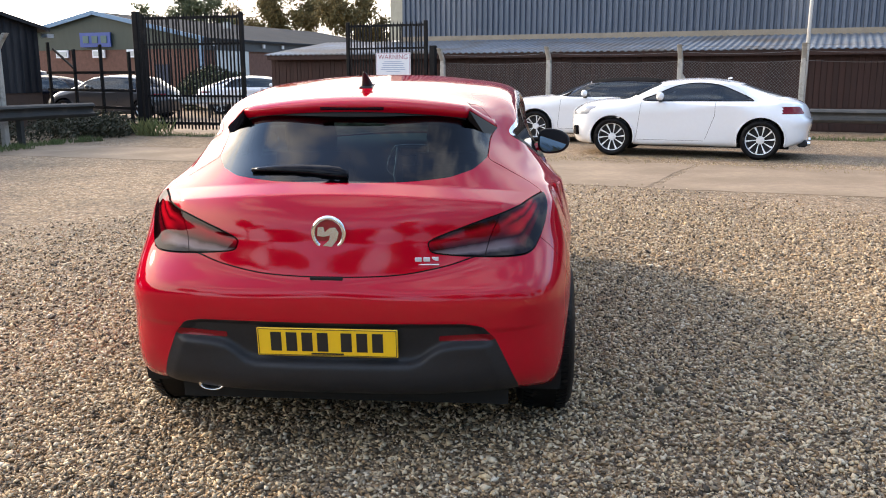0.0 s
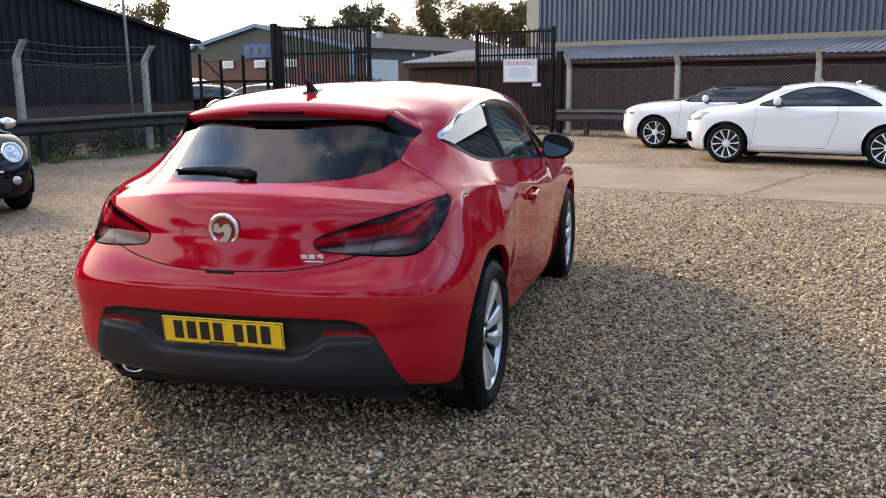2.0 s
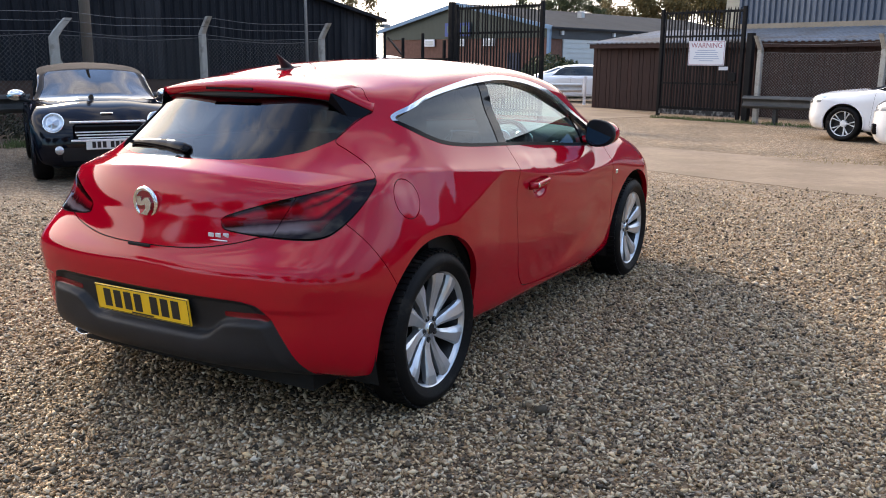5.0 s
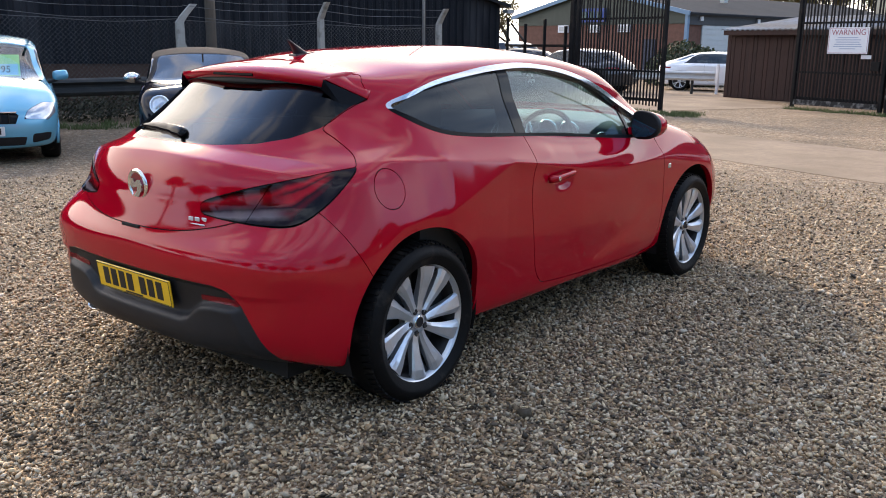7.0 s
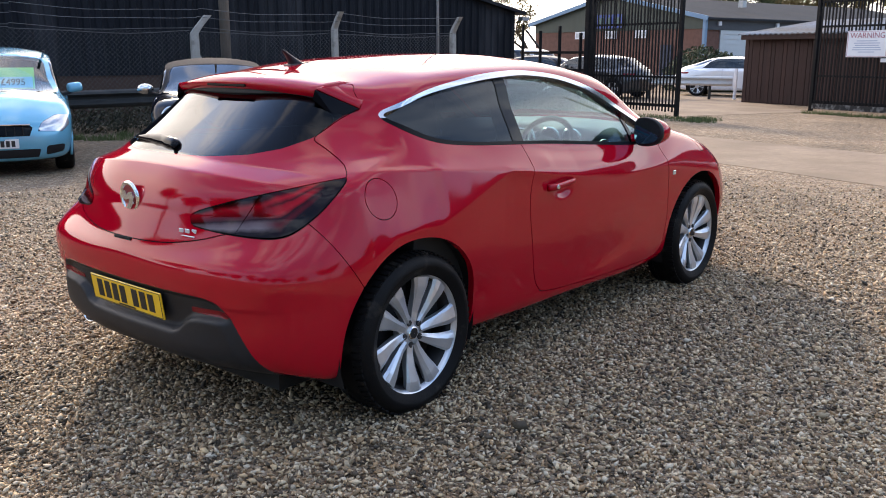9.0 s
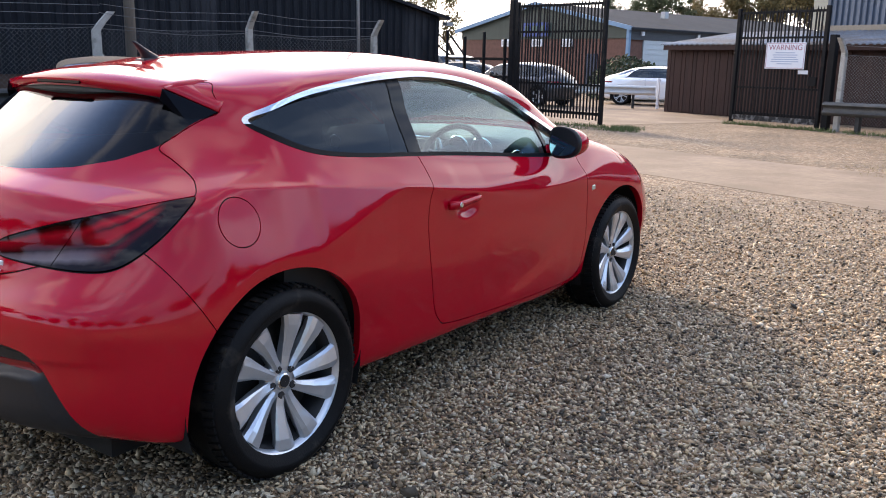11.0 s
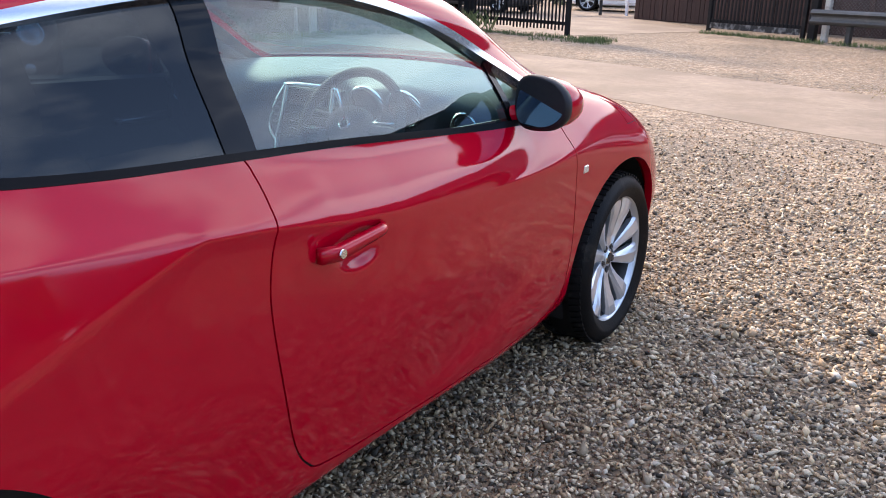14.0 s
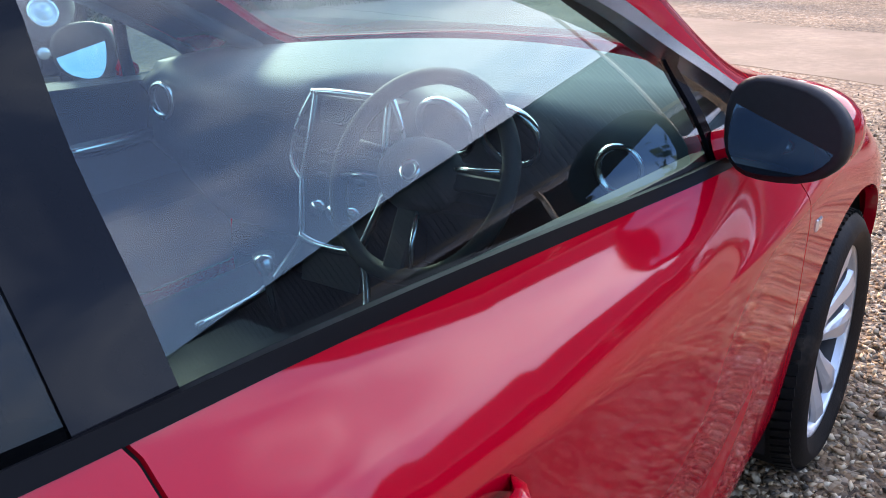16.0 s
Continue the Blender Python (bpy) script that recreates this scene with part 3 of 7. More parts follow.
sheet_box(bm, ((-WL / 2 - .2, -0.3, ea), (-WL / 2 - .2, 14.5, ea)), ((4, -.3, em), (4, 14.5, em)), 0.08)
sheet_box(bm, ((4, -.3, em), (4, 14.5, em)), ((WL / 2 + .2, -.3, eb), (WL / 2 + .2, 14.5, eb)), 0.08)
part("roof", bm, ROOF_GREY, g)

# the timber lean-to along the fence
g = thing("timber_store", fence_pose(7.18, 2.4), "low reddish-brown stained timber lean-to with a tin roof", "shed")
W = 27.84
part("back_panel", boxes(((W, 0.06, 2.0), (0, 0.06, 1.0))), TIMBER, g)
bm = bmesh.new()
prof, px = [], -W / 2 - 0.1
while px < W / 2 + 0.1:
    prof += [(px, 0.0), (px + 0.05, 0.026), (px + 0.09, 0.026), (px + 0.14, 0.0)]
    px += 0.19
rows = [[bm.verts.new((x, y, z + h)) for x, h in prof] for y, z in ((-0.25, 2.03), (-0.25, 2.06), (3.6, 2.55))]
for r0, r1 in zip(rows, rows[1:]):
    for i in range(len(prof) - 1):
        bm.faces.new((r0[i], r0[i + 1], r1[i + 1], r1[i]))
part("roof", bm, TIN, g, "grey corrugated tin roof")
part("fascia", boxes(((W, 0.05, 0.14), (0, -0.2, 1.97))), TIMBER, g)
part("end_wall", boxes(((0.08, 3.6, 2.1), (-W / 2, 1.85, 1.05))), TIMBER, g)
me_board = None
nb = int(W / 0.14)
for i in range(nb):
    if me_board is None:
        bm = boxes(((0.132, 0.024, 1.94), (0, 0, 0.99)), bevel=0.004)
        ob = part("board", bm, TIMBER, g)
        me_board = ob.data
    else:
        ob = new("board", me_board)
        ob.parent = g
    ob.location = (-W / 2 + 0.07 + i * 0.14, 0.012 + 0.006 * ((i * 7) % 3), 0)

# the black shed beyond the side fence: a long wall whose roofline climbs away from its near corner
SH_LEN = 46.0
g = thing("black_shed", side_pose(5.12 - SH_LEN / 2, 3.5), "long black ribbed steel shed on a brick base", "shed")


def shed_top(x):
    u = SH_LEN / 2 - x          # metres from the corner by the gates
    return 2.62 + 0.205 * u if u < 14 else max(2.62, 2.62 + 0.205 * (28 - u))


bm = bmesh.new()
corrugated(bm, SH_LEN, 3, 0.25, 0.035, z0=0.98, top=shed_top)
part("wall", bm, CLAD_DARK, g, "black ribbed steel cladding")
part("plinth", boxes(((SH_LEN, 0.24, 0.98), (0, 0.13, 0.49))), BRICK, g, "dark brick base wall")
bm = bmesh.new()
h = SH_LEN / 2
sheet_box(bm, ((h + 0.25, -0.2, 2.66), (h + 0.25, 25, 2.66)), ((h - 14, -0.2, 5.54), (h - 14, 25, 5.54)), 0.09)
sheet_box(bm, ((h - 28, -0.2, 2.66), (h - 28, 25, 2.66)), ((h - 14, -0.2, 5.54), (h - 14, 25, 5.54)), 0.09)
sheet_box(bm, ((h - 28, -0.2, 2.66), (h - 28, 25, 2.66)), ((-h, -0.2, 2.66), (-h, 25, 2.66)), 0.09)
part("roof", bm, CLAD_DARK, g, "dark roof edge")
part("end_wall", boxes(((0.1, 25, 2.57), (h - 0.05, 12.6, 1.285))), CLAD_DARK, g)
# no opening here: a flat near-black panel paints the doorway's shade
part("doorway", boxes(((1.3, 0.06, 2.0), (-2.9, -0.03, 1.02))), GAP, g, "dark recessed doorway")
part("gutter", boxes(((0.25, 0.2, 0.1), (h + 0.2, -0.15, 2.46))), GALV, g)

# the far green unit with its gable to the yard
g = thing("workshop_unit", pose(-12.88, 43.26, 0, 0, 0, -19), "far green-clad workshop with brick base and grey roof", "workshop")
HW = 6.3
part("wall", boxes(((HW * 2, 0.25, 2.7), (-HW, 0.12, 1.35)), ((0.25, 24, 2.7), (-0.12, 12, 1.35))), RED_BRICK, g, "red-brown brick base wall")
bm = corrugated(bmesh.new(), HW * 2, 1, 0.24, 0.03, z0=2.7, top=lambda x: 4.55 - 1.30 * abs(x) / HW)
bmesh.ops.translate(bm, vec=(-HW, -0.01, 0), verts=bm.verts[:])
part("gable", bm, CLAD_GREEN, g, "dull green ribbed gable")
part("gable_backing", prism(bmesh.new(), [(-HW * 2, 2.7), (0, 2.7), (0, 3.2), (-HW, 4.5), (-HW * 2, 3.2)], 0.1), CLAD_GREEN, g)
part("side_cladding", boxes(((0.2, 24, 0.62), (0.0, 12, 2.95))), mat("dark_band", (0.035, 0.04, 0.05), vary=0.15), g, "dark band under the eaves")
bm = bmesh.new()
sheet_box(bm, ((0.35, -0.25, 3.22), (0.35, 24, 3.22)), ((-HW, -0.25, 4.60), (-HW, 24, 4.60)), 0.1)
sheet_box(bm, ((-HW * 2 - .35, -0.25, 3.22), (-HW * 2 - .35, 24, 3.22)), ((-HW, -0.25, 4.60), (-HW, 24, 4.60)), 0.1)
part("roof", bm, ROOF_GREY, g, "grey sheet roof")
va = math.degrees(math.atan2(1.38, HW + .35))
part("verge_trim", boxes(((6.8, 0.08, 0.2), (-HW / 2 + .17, -0.26, 3.86), (0, va, 0)), ((6.8, 0.08, 0.2), (-HW * 1.5 - .17, -0.26, 3.86), (0, -va, 0))), mat("blue_verge", (0.16, 0.27, 0.40), vary=0.1), g, "pale blue verge trim")
part("corner_pipe", boxes(((0.16, 0.16, 3.2), (0.1, -0.12, 1.6))), mat("pipe_blue", (0.16, 0.27, 0.40), vary=0.1), g, "pale blue corner downpipe")
sd = part("shutter_door", boxes(((0.1, 3.0, 2.65), (0.02, 2.6, 1.33))), SHUTTER, g, "pale roller shutter")
for k in range(10):
    part("shutter_slat", boxes(((0.03, 2.96, 0.03), (0.08, 2.6, .22 + .25 * k))), SHUTTER, sd)
part("blue_door", boxes(((0.8, 0.08, 1.9), (-2.3, -0.03, 1.0))), mat("door_navy", (0.02, 0.03, 0.06), vary=.1), g, "dark blue door")
part("sign_board", boxes(((1.95, 0.08, 0.72), (-HW, -0.16, 3.20))), SIGN_BLUE, g, "dark blue signboard with plain shapes")
for sx in (-.58, 0, .58):
    part("sign_shape", boxes(((0.36, 0.03, 0.36), (-HW + sx, -0.22, 3.22))), mat("sign_pale", (0.08, 0.14, 0.13), vary=0.1), g)
# these windows are white air-conditioning units, each with a grey inset front
for sx in (-8.6, -6.2, -4.0):
    w = part("window", boxes(((0.80, 0.08, 0.40), (sx, -0.1, 2.50))), SIGN_WHITE, g, "small white window")
    part("pane", boxes(((0.62, 0.02, 0.24), (sx, -0.15, 2.50))), SHUTTER, w)
for fy in (.9, 5.5, 7.5):
    part("wall_lamp", boxes(((0.1, 0.2, 0.2), (0.14, fy, 2.95))), SIGN_WHITE, g)
part("roof_vent", boxes(((.3, .3, .35), (-2.5, 6.0, 4.15))), GALV, g, "small roof vent")

# ---- car bodies ----
class Sheet:
    """The right half of a car's skin: a smooth patch through stations (tail to nose) and levels (sill to roof), cut into panels."""

    def __init__(self, stations, crown, nu=230, nv=140, shape=None):
        net = np.array(stations, float)                       # stations x levels x 3
        edge = net[:, -1]
        zc = crown(edge[:, 1])
        roof = [np.stack([edge[:, 0] * k, edge[:, 1], zc - (zc - edge[:, 2]) * k ** 2.3], 1) for k in (0.72, 0.38, 0.0)]
        net = np.concatenate([net] + [r[:, None] for r in roof], 1)
        flip = net * np.array([-1, 1, 1])
        full = np.concatenate([flip[2:0:-1], net, flip[-2:-4:-1]], 0)
        ku = np.concatenate([[0], np.cumsum(np.linalg.norm(np.diff(full, axis=0), axis=2).mean(1))])
        kv = np.concatenate([[0], np.cumsum(np.linalg.norm(np.diff(net, axis=1), axis=2).mean(0))])
        n = len(net)
        au, av = np.linspace(ku[2], ku[n + 1], nu), np.linspace(kv[0], kv[-1], nv)
        grid = np.einsum("ai,ijk,bj->abk", spline_matrix(ku, au), full, spline_matrix(kv, av))
        if shape:
            grid = shape(grid)
        grid[0, :, 0] = grid[-1, :, 0] = 0
        grid[:, -1, 0] = 0
        du, dv = np.gradient(grid, axis=0), np.gradient(grid, axis=1)
        nor = np.cross(du, dv)
        ln = np.linalg.norm(nor, axis=2, keepdims=True)
        nor = np.where(ln > 1e-9, nor / np.maximum(ln, 1e-9), np.array([0, 0, 1.0]))
        for e in (0, -1):
            nor[e, :, 0] = 0
        nor[:, -1, 0] = 0
        nor /= np.maximum(np.linalg.norm(nor, axis=2, keepdims=True), 1e-9)
        if (nor[nu // 2, nv // 3, 0]) < 0:
            nor = -nor
        U, W = np.interp(au, ku[2:n + 2], np.arange(n)), np.interp(av, kv, np.arange(len(kv)))
        # columns: x y z nx ny nz u w
        self.P = [row for row in np.concatenate([grid, nor, np.repeat(U[:, None, None], nv, 1), np.repeat(W[None, :, None], nu, 0)], 2).reshape(-1, 8)]
        idx = np.arange(nu * nv).reshape(nu, nv)
        self.rest = [tuple(f) for f in np.stack([idx[:-1, :-1], idx[1:, :-1], idx[1:, 1:], idx[:-1, 1:]], -1).reshape(-1, 4)]
        self.gap = []

    def split(self, faces, field):
        """Cuts faces where field(x, y, z, u, w) is zero: those inside (above zero) and those outside."""
        P = np.array(self.P)
        g = field(P[:, 0], P[:, 1], P[:, 2], P[:, 6], P[:, 7])
        g = np.where(np.abs(g) < 1e-7, 1e-7, g)
        cut, inside, outside = {}, [], []
        for f in faces:
            s = [g[i] > 0 for i in f]
            if all(s):
                inside.append(f)
            elif not any(s):
                outside.append(f)
            else:
                a, b = [], []
                for k, i in enumerate(f):
                    j = f[(k + 1) % len(f)]
                    (a if s[k] else b).append(i)
                    if s[k] != s[(k + 1) % len(f)]:
                        key = (min(i, j), max(i, j))
                        if key not in cut:
                            t = g[i] / (g[i] - g[j])
                            cut[key] = len(self.P)
                            self.P.append(self.P[i] * (1 - t) + self.P[j] * t)
                        a.append(cut[key])
                        b.append(cut[key])
                if len(a) > 2:
                    inside.append(tuple(a))
                if len(b) > 2:
                    outside.append(tuple(b))
        return inside, outside

    def take(self, field, seam=0.0):
        """Takes the panel inside a field out of the rest, leaving a seam of that half width round it."""
        if not seam:
            got, self.rest = self.split(self.rest, field)
            return got
        near, self.rest = self.split(self.rest, lambda *a: field(*a) + seam)
        got, strip = self.split(near, lambda *a: field(*a) - seam)
        self.gap += strip
        return got

    def lines(self):
        """The seams, each connected run of faces apart; specks are left out."""
        root = {}

        def find(a):
            while root.setdefault(a, a) != a:
                root[a] = root[root[a]]
                a = root[a]
            return a

        for f in self.gap:
            for i in f[1:]:
                root[find(i)] = find(f[0])
        runs = {}
        for f in self.gap:
            runs.setdefault(find(f[0]), []).append(f)
        return [r for r in runs.values() if len(r) > 15]

    def panel(self, name, faces, material, parent, label="", sides="both", lift=0.0, rim=0.012, flat=False):
        """Makes one mesh of faces: 'both' halves, or the 'right' or 'left' one; free edges are turned in by rim."""
        if not faces:
            return None
        P = np.array(self.P)
        used = sorted({i for f in faces for i in f})
        new_i = {o: k for k, o in enumerate(used)}
        q = P[used]
        base = q[:, :3] + q[:, 3:6] * lift
        F = [tuple(new_i[i] for i in f) for f in faces]
        count = {}
        for f in F:
            for k, a in enumerate(f):
                b = f[(k + 1) % len(f)]
                count.setdefault((min(a, b), max(a, b)), []).append((a, b))
        V, N, out = [*base], [*q[:, 3:6]], list(F)
        if rim:
            for (a, b), e in count.items():
                if len(e) > 1 or (abs(base[a][0]) < 1e-4 and abs(base[b][0]) < 1e-4):
                    continue
                a, b = e[0]
                d = base[b] - base[a]
                o = np.cross(d, q[a, 3:6])
                o /= max(np.linalg.norm(o), 1e-9)
                k = len(V)
                V += [base[a], base[b], base[b] - q[b, 3:6] * rim, base[a] - q[a, 3:6] * rim]
                N += [o] * 4
                out.append((k + 1, k, k + 3, k + 2))
        V, N = np.array(V), np.array(N)
        if flat:                                    # side glass: one even curve from sill to roof, straight in plan
            lean = np.radians(19 + 28 * (V[:, 2] - 1.02))
            yaw = math.atan2(N[:, 1].mean(), N[:, 0].mean())
            N = np.stack([np.cos(lean) * math.cos(yaw), np.cos(lean) * math.sin(yaw), np.sin(lean)], 1)
        m = np.array([-1, 1, 1])
        if sides == "left":
            V, N, out = V * m, N * m, [f[::-1] for f in out]
        elif sides == "both":
            k = len(V)
            out = out + [tuple(i + k for i in f[::-1]) for f in out]
            V, N = np.concatenate([V, V * m]), np.concatenate([N, N * m])
        me = bpy.data.meshes.new(name)
        me.from_pydata([tuple(v) for v in V], [], out)
        me.shade_smooth()
        me.normals_split_custom_set_from_vertices([tuple(v) for v in N])
        me.materials.append(material)
        ob = new(name, me)
        ob.parent = parent
        if label:
            tagged(ob, label)
        return ob


def inside_outline(points, steps=6, smooth=True):
    """The signed distance into a closed outline, for arrays a, b."""
    c = smooth_line(points, steps, True) if smooth else np.array(points, float)
    d = np.roll(c, -1, 0)

    def field(a, b):
        best = np.full(a.shape, 1e9)
        wind = np.zeros(a.shape, bool)
        for (x0, y0), (x1, y1) in zip(c, d):
            ex, ey = x1 - x0, y1 - y0
            t = np.clip(((a - x0) * ex + (b - y0) * ey) / (ex * ex + ey * ey + 1e-12), 0, 1)
            best = np.minimum(best, (a - x0 - t * ex) ** 2 + (b - y0 - t * ey) ** 2)
            cross = ((y0 > b) != (y1 > b)) & (a < ex * (b - y0) / (ey if ey else 1e-12) + x0)
            wind ^= cross
        return np.sqrt(best) * np.where(wind, 1, -1)
    return field


def curve_of(points):
    """A smooth function through (a, b) points."""
    a, b = np.array(points, float).T

    def f(x):
        x = np.atleast_1d(np.clip(x, a[0], a[-1]))
        return spline_matrix(a, x) @ b
    return f


def wheel(parent, at, side, spokes=10, radius=0.336, rim_r=0.253, width=0.225, twin=False, alloy=None, detail=True, turn=0.0, slim=1.0):
    """A tyre on an alloy wheel, its face towards +x (side 1) or -x."""
    w = new("wheel")
    w.parent = parent
    w.matrix_local = pose(*at) @ (pose(0, 0, 0, turn, 0, 0) if side > 0 else pose(0, 0, 0, turn, 0, 180))
    h, R = width / 2, radius
    bm = lathe(bmesh.new(), [(rim_r - 0.012, -h * 0.8), (rim_r + 0.012, -h * 0.92), (R - 0.045, -h * 1.04), (R - 0.018, -h * 0.9), (R - 0.003, -h * 0.72), (R, -h * 0.3), (R, h * 0.3),
                             (R - 0.003, h * 0.72), (R - 0.018, h * 0.9), (R - 0.045, h * 1.04), (rim_r + 0.028, h * 1.0), (rim_r + 0.010, h * 0.93), (rim_r - 0.006, h * 0.84)], 64 if detail else 32)
    part("tyre", bm, RUBBER, w, smooth=True)
    if detail:      # tread blocks round the shoulders
        bm = bmesh.new()
        for k in range(72):
            a = 2 * math.pi * k / 72
            for sx in (-1, 1):
                vs = box(bm, (h * 0.38, 0.019, 0.008), (0, 0, 0))
                bmesh.ops.transform(bm, matrix=Matrix.Rotation(a, 4, "X") @ pose(sx * h * 0.62, 0, R + 0.000, 0, sx * 10, sx * 8), verts=vs)
        tagged(part("tread", bm, RUBBER, w), kind="stuff")
    al = alloy or ALLOY
    # barrel and full-width disc behind the spokes carry the wheel's inner shade as colour
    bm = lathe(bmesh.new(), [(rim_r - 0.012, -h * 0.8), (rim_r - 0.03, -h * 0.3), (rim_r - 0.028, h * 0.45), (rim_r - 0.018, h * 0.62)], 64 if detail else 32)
    part("barrel", bm, SHADED_ALLOY, w, smooth=True)
    bm = lathe(bmesh.new(), [(rim_r - 0.018, h * 0.60), (rim_r - 0.012, h * 0.74), (rim_r - 0.004, h * 0.84), (rim_r + 0.002, h * 0.85), (rim_r + 0.003, h * 0.78)], 64 if detail else 32)
    part("rim", bm, al, w, smooth=True)
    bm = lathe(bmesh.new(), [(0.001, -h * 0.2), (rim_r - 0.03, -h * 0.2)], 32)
    part("brake_disc", bm, SHADED_ALLOY, w)
    bm = bmesh.new()
    n = spokes
    for k in range(n):
        a0 = 2 * math.pi * k / n
        fan = detail and not twin               # broad folded spokes, leaning together in pairs
        for off in ((-0.17, 0.17) if twin else (0.0,)):
            rows = []
            widths = (0.017, 0.019, 0.027, 0.039, 0.047) if fan else (0.015, 0.014, 0.021, 0.031, 0.040)
            for t, wd, dep in zip((0.0, 0.2, 0.5, 0.8, 1.0), widths, (0.50, 0.52, 0.62, 0.74, 0.76)):
                r = 0.05 + (rim_r - 0.014 - 0.05) * t
                wd *= 0.6 * slim if twin else slim
                a = a0 + off * (0.3 + 0.9 * t) + (0.0 if twin else 0.10 * t)
                if fan:
                    a += (1 if k % 2 else -1) * .085 * t * (1 - .35 * t)
                ring = []
                lean = 1 if k % 2 else -1
                shape = ((-0.012 * t, -1), (0.0, -0.75), (0.007, 0.30 * lean), (0.0, 0.75), (-0.012 * t, 1), (-0.034, 0.8), (-0.034, -0.8)) if fan else \
                    ((0, -1), (0.006, -0.55), (0.006, 0.0), (0.006, 0.55), (0, 1), (-0.03, 0.8), (-0.03, -0.8))
                for dx, dw in shape:
                    s, c = math.sin(a), math.cos(a)
                    ring.append(bm.verts.new((h * dep + dx, r * c - wd * dw * s, r * s + wd * dw * c)))
                rows.append(ring)
            for r0, r1 in zip(rows, rows[1:]):
                for i in range(7):
                    bm.faces.new((r0[i], r0[(i + 1) % 7], r1[(i + 1) % 7], r1[i]))
    bmesh.ops.recalc_face_normals(bm, faces=bm.faces[:])
    part("spokes", bm, al, w)
    bm = lathe(bmesh.new(), [(0.001, h * 0.56), (0.030, h * 0.56), (0.034, h * 0.50), (0.060, h * 0.48), (0.068, h * 0.38), (0.068, h * 0.1)], 32)
    part("hub", bm, al, w, smooth=False)
    if detail:
        # solid near-black plugs stand in for the shaded nut recesses of the hub
        for k in range(5):
            bm, a = bmesh.new(), 2 * math.pi * (k + 0.5) / 5
            vs = bmesh.ops.create_cone(bm, cap_ends=True, segments=6, radius1=0.0145, radius2=0.013, depth=0.022)["verts"]
            bmesh.ops.transform(bm, matrix=pose(h * 0.46, 0.050 * math.cos(a), 0.050 * math.sin(a), 0, 90, 0), verts=vs)
            part("wheel_nut", bm, SHADED_ALLOY, w)
        part("centre_cap", lathe(bmesh.new(), [(0.001, h * 0.60), (0.024, h * 0.59), (0.028, h * 0.56)], 24), CHROME, w)
        part("cap_shape", lathe(bmesh.new(), [(0.001, h * 0.606), (0.021, h * 0.606)], 24), PLASTIC, w)
    return w

# ---- the red three-door hatchback ----
CAR_AT = pose(-0.285, 3.79, 0, 0, 0, -3.0)
red_car = thing("hatchback_car", CAR_AT, "glossy red three-door hatchback parked on the gravel", "car")


def column(*levels):
    return np.array(levels, float).reshape(-1, 3)


TAIL_MID = column(0, -.48, .22, 0, -.685, .30, 0, -.715, .42, 0, -.738, .55, 0, -.748, .665, 0, -.720, .728, 0, -.668, .88, 0, -.50, 1.05, 0, -.35, 1.15, 0, -.22, 1.24, 0, -.10, 1.335)
TAIL_IN = column(.38, -.46, .22, .40, -.665, .30, .40, -.695, .42, .40, -.718, .55, .40, -.726, .67, .40, -.668, .742, .385, -.622, .88, .37, -.465, 1.045, .35, -.32, 1.14, .33, -.195, 1.235, .31, -.07, 1.332)
TAIL_OUT = column(.58, -.42, .22, .64, -.60, .30, .65, -.645, .42, .645, -.665, .55, .645, -.673, .675, .636, -.582, .772, .636, -.475, .918, .570, -.335, 1.037, .53, -.21, 1.13, .50, -.10, 1.225, .45, .02, 1.325)
CORNER = column(.73, -.34, .21, .785, -.50, .285, .808, -.525, .42, .803, -.54, .55, .800, -.54, .67, .790, -.412, .81, .790, -.305, .938, .698, -.18, 1.035, .64, -.05, 1.12, .60, .04, 1.21, .535, .15, 1.318)
QUARTER = column(.78, -.28, .21, .848, -.36, .27, .876, -.34, .42, .884, -.33, .55, .880, -.31, .67, .862, -.23, .82, .826, -.165, .962, .745, -.03, 1.05, .705, .05, 1.125, .665, .13, 1.215, .575, .28, 1.335)
HAUNCH = column(.76, .05, .21, .84, .05, .26, .875, .05, .40, .90, .05, .55, .910, .05, .69, .897, .05, .83, .852, .08, .945, .764, .12, 1.07, .716, .18, 1.145, .678, .27, 1.23, .597, .42, 1.353)
SHOULDER = column(.74, .5, .20, .835, .5, .25, .866, .5, .36, .885, .5, .54, .898, .5, .72, .905, .5, .882, .880, .5, .938, .800, .52, 1.045, .760, .55, 1.13, .711, .60, 1.23, .614, .70, 1.374)
DOOR_REAR = column(.74, 1, .20, .845, 1, .24, .874, 1, .335, .889, 1, .53, .900, 1, .73, .908, 1, .862, .894, 1, .898, .818, 1, 1.02, .774, 1, 1.12, .725, 1.0, 1.225, .622, 1.02, 1.386)
DOOR_FRONT = column(.74, 1.6, .20, .85, 1.6, .24, .876, 1.6, .34, .889, 1.6, .54, .899, 1.6, .68, .906, 1.6, .798, .893, 1.6, .832, .825, 1.58, .965, .782, 1.56, 1.075, .732, 1.53, 1.195, .640, 1.42, 1.372)
WING_REAR = column(.74, 2.2, .20, .85, 2.2, .24, .880, 2.2, .36, .891, 2.2, .54, .900, 2.2, .70, .906, 2.2, .80, .892, 2.2, .845, .828, 2.14, .955, .784, 2.06, 1.05, .730, 1.96, 1.165, .635, 1.72, 1.330)
WING = column(.74, 2.7, .20, .84, 2.7, .27, .88, 2.7, .38, .904, 2.7, .55, .912, 2.7, .70, .905, 2.7, .80, .858, 2.66, .905, .768, 2.46, 1.000, .708, 2.30, 1.062, .650, 2.10, 1.177, .552, 1.80, 1.340)
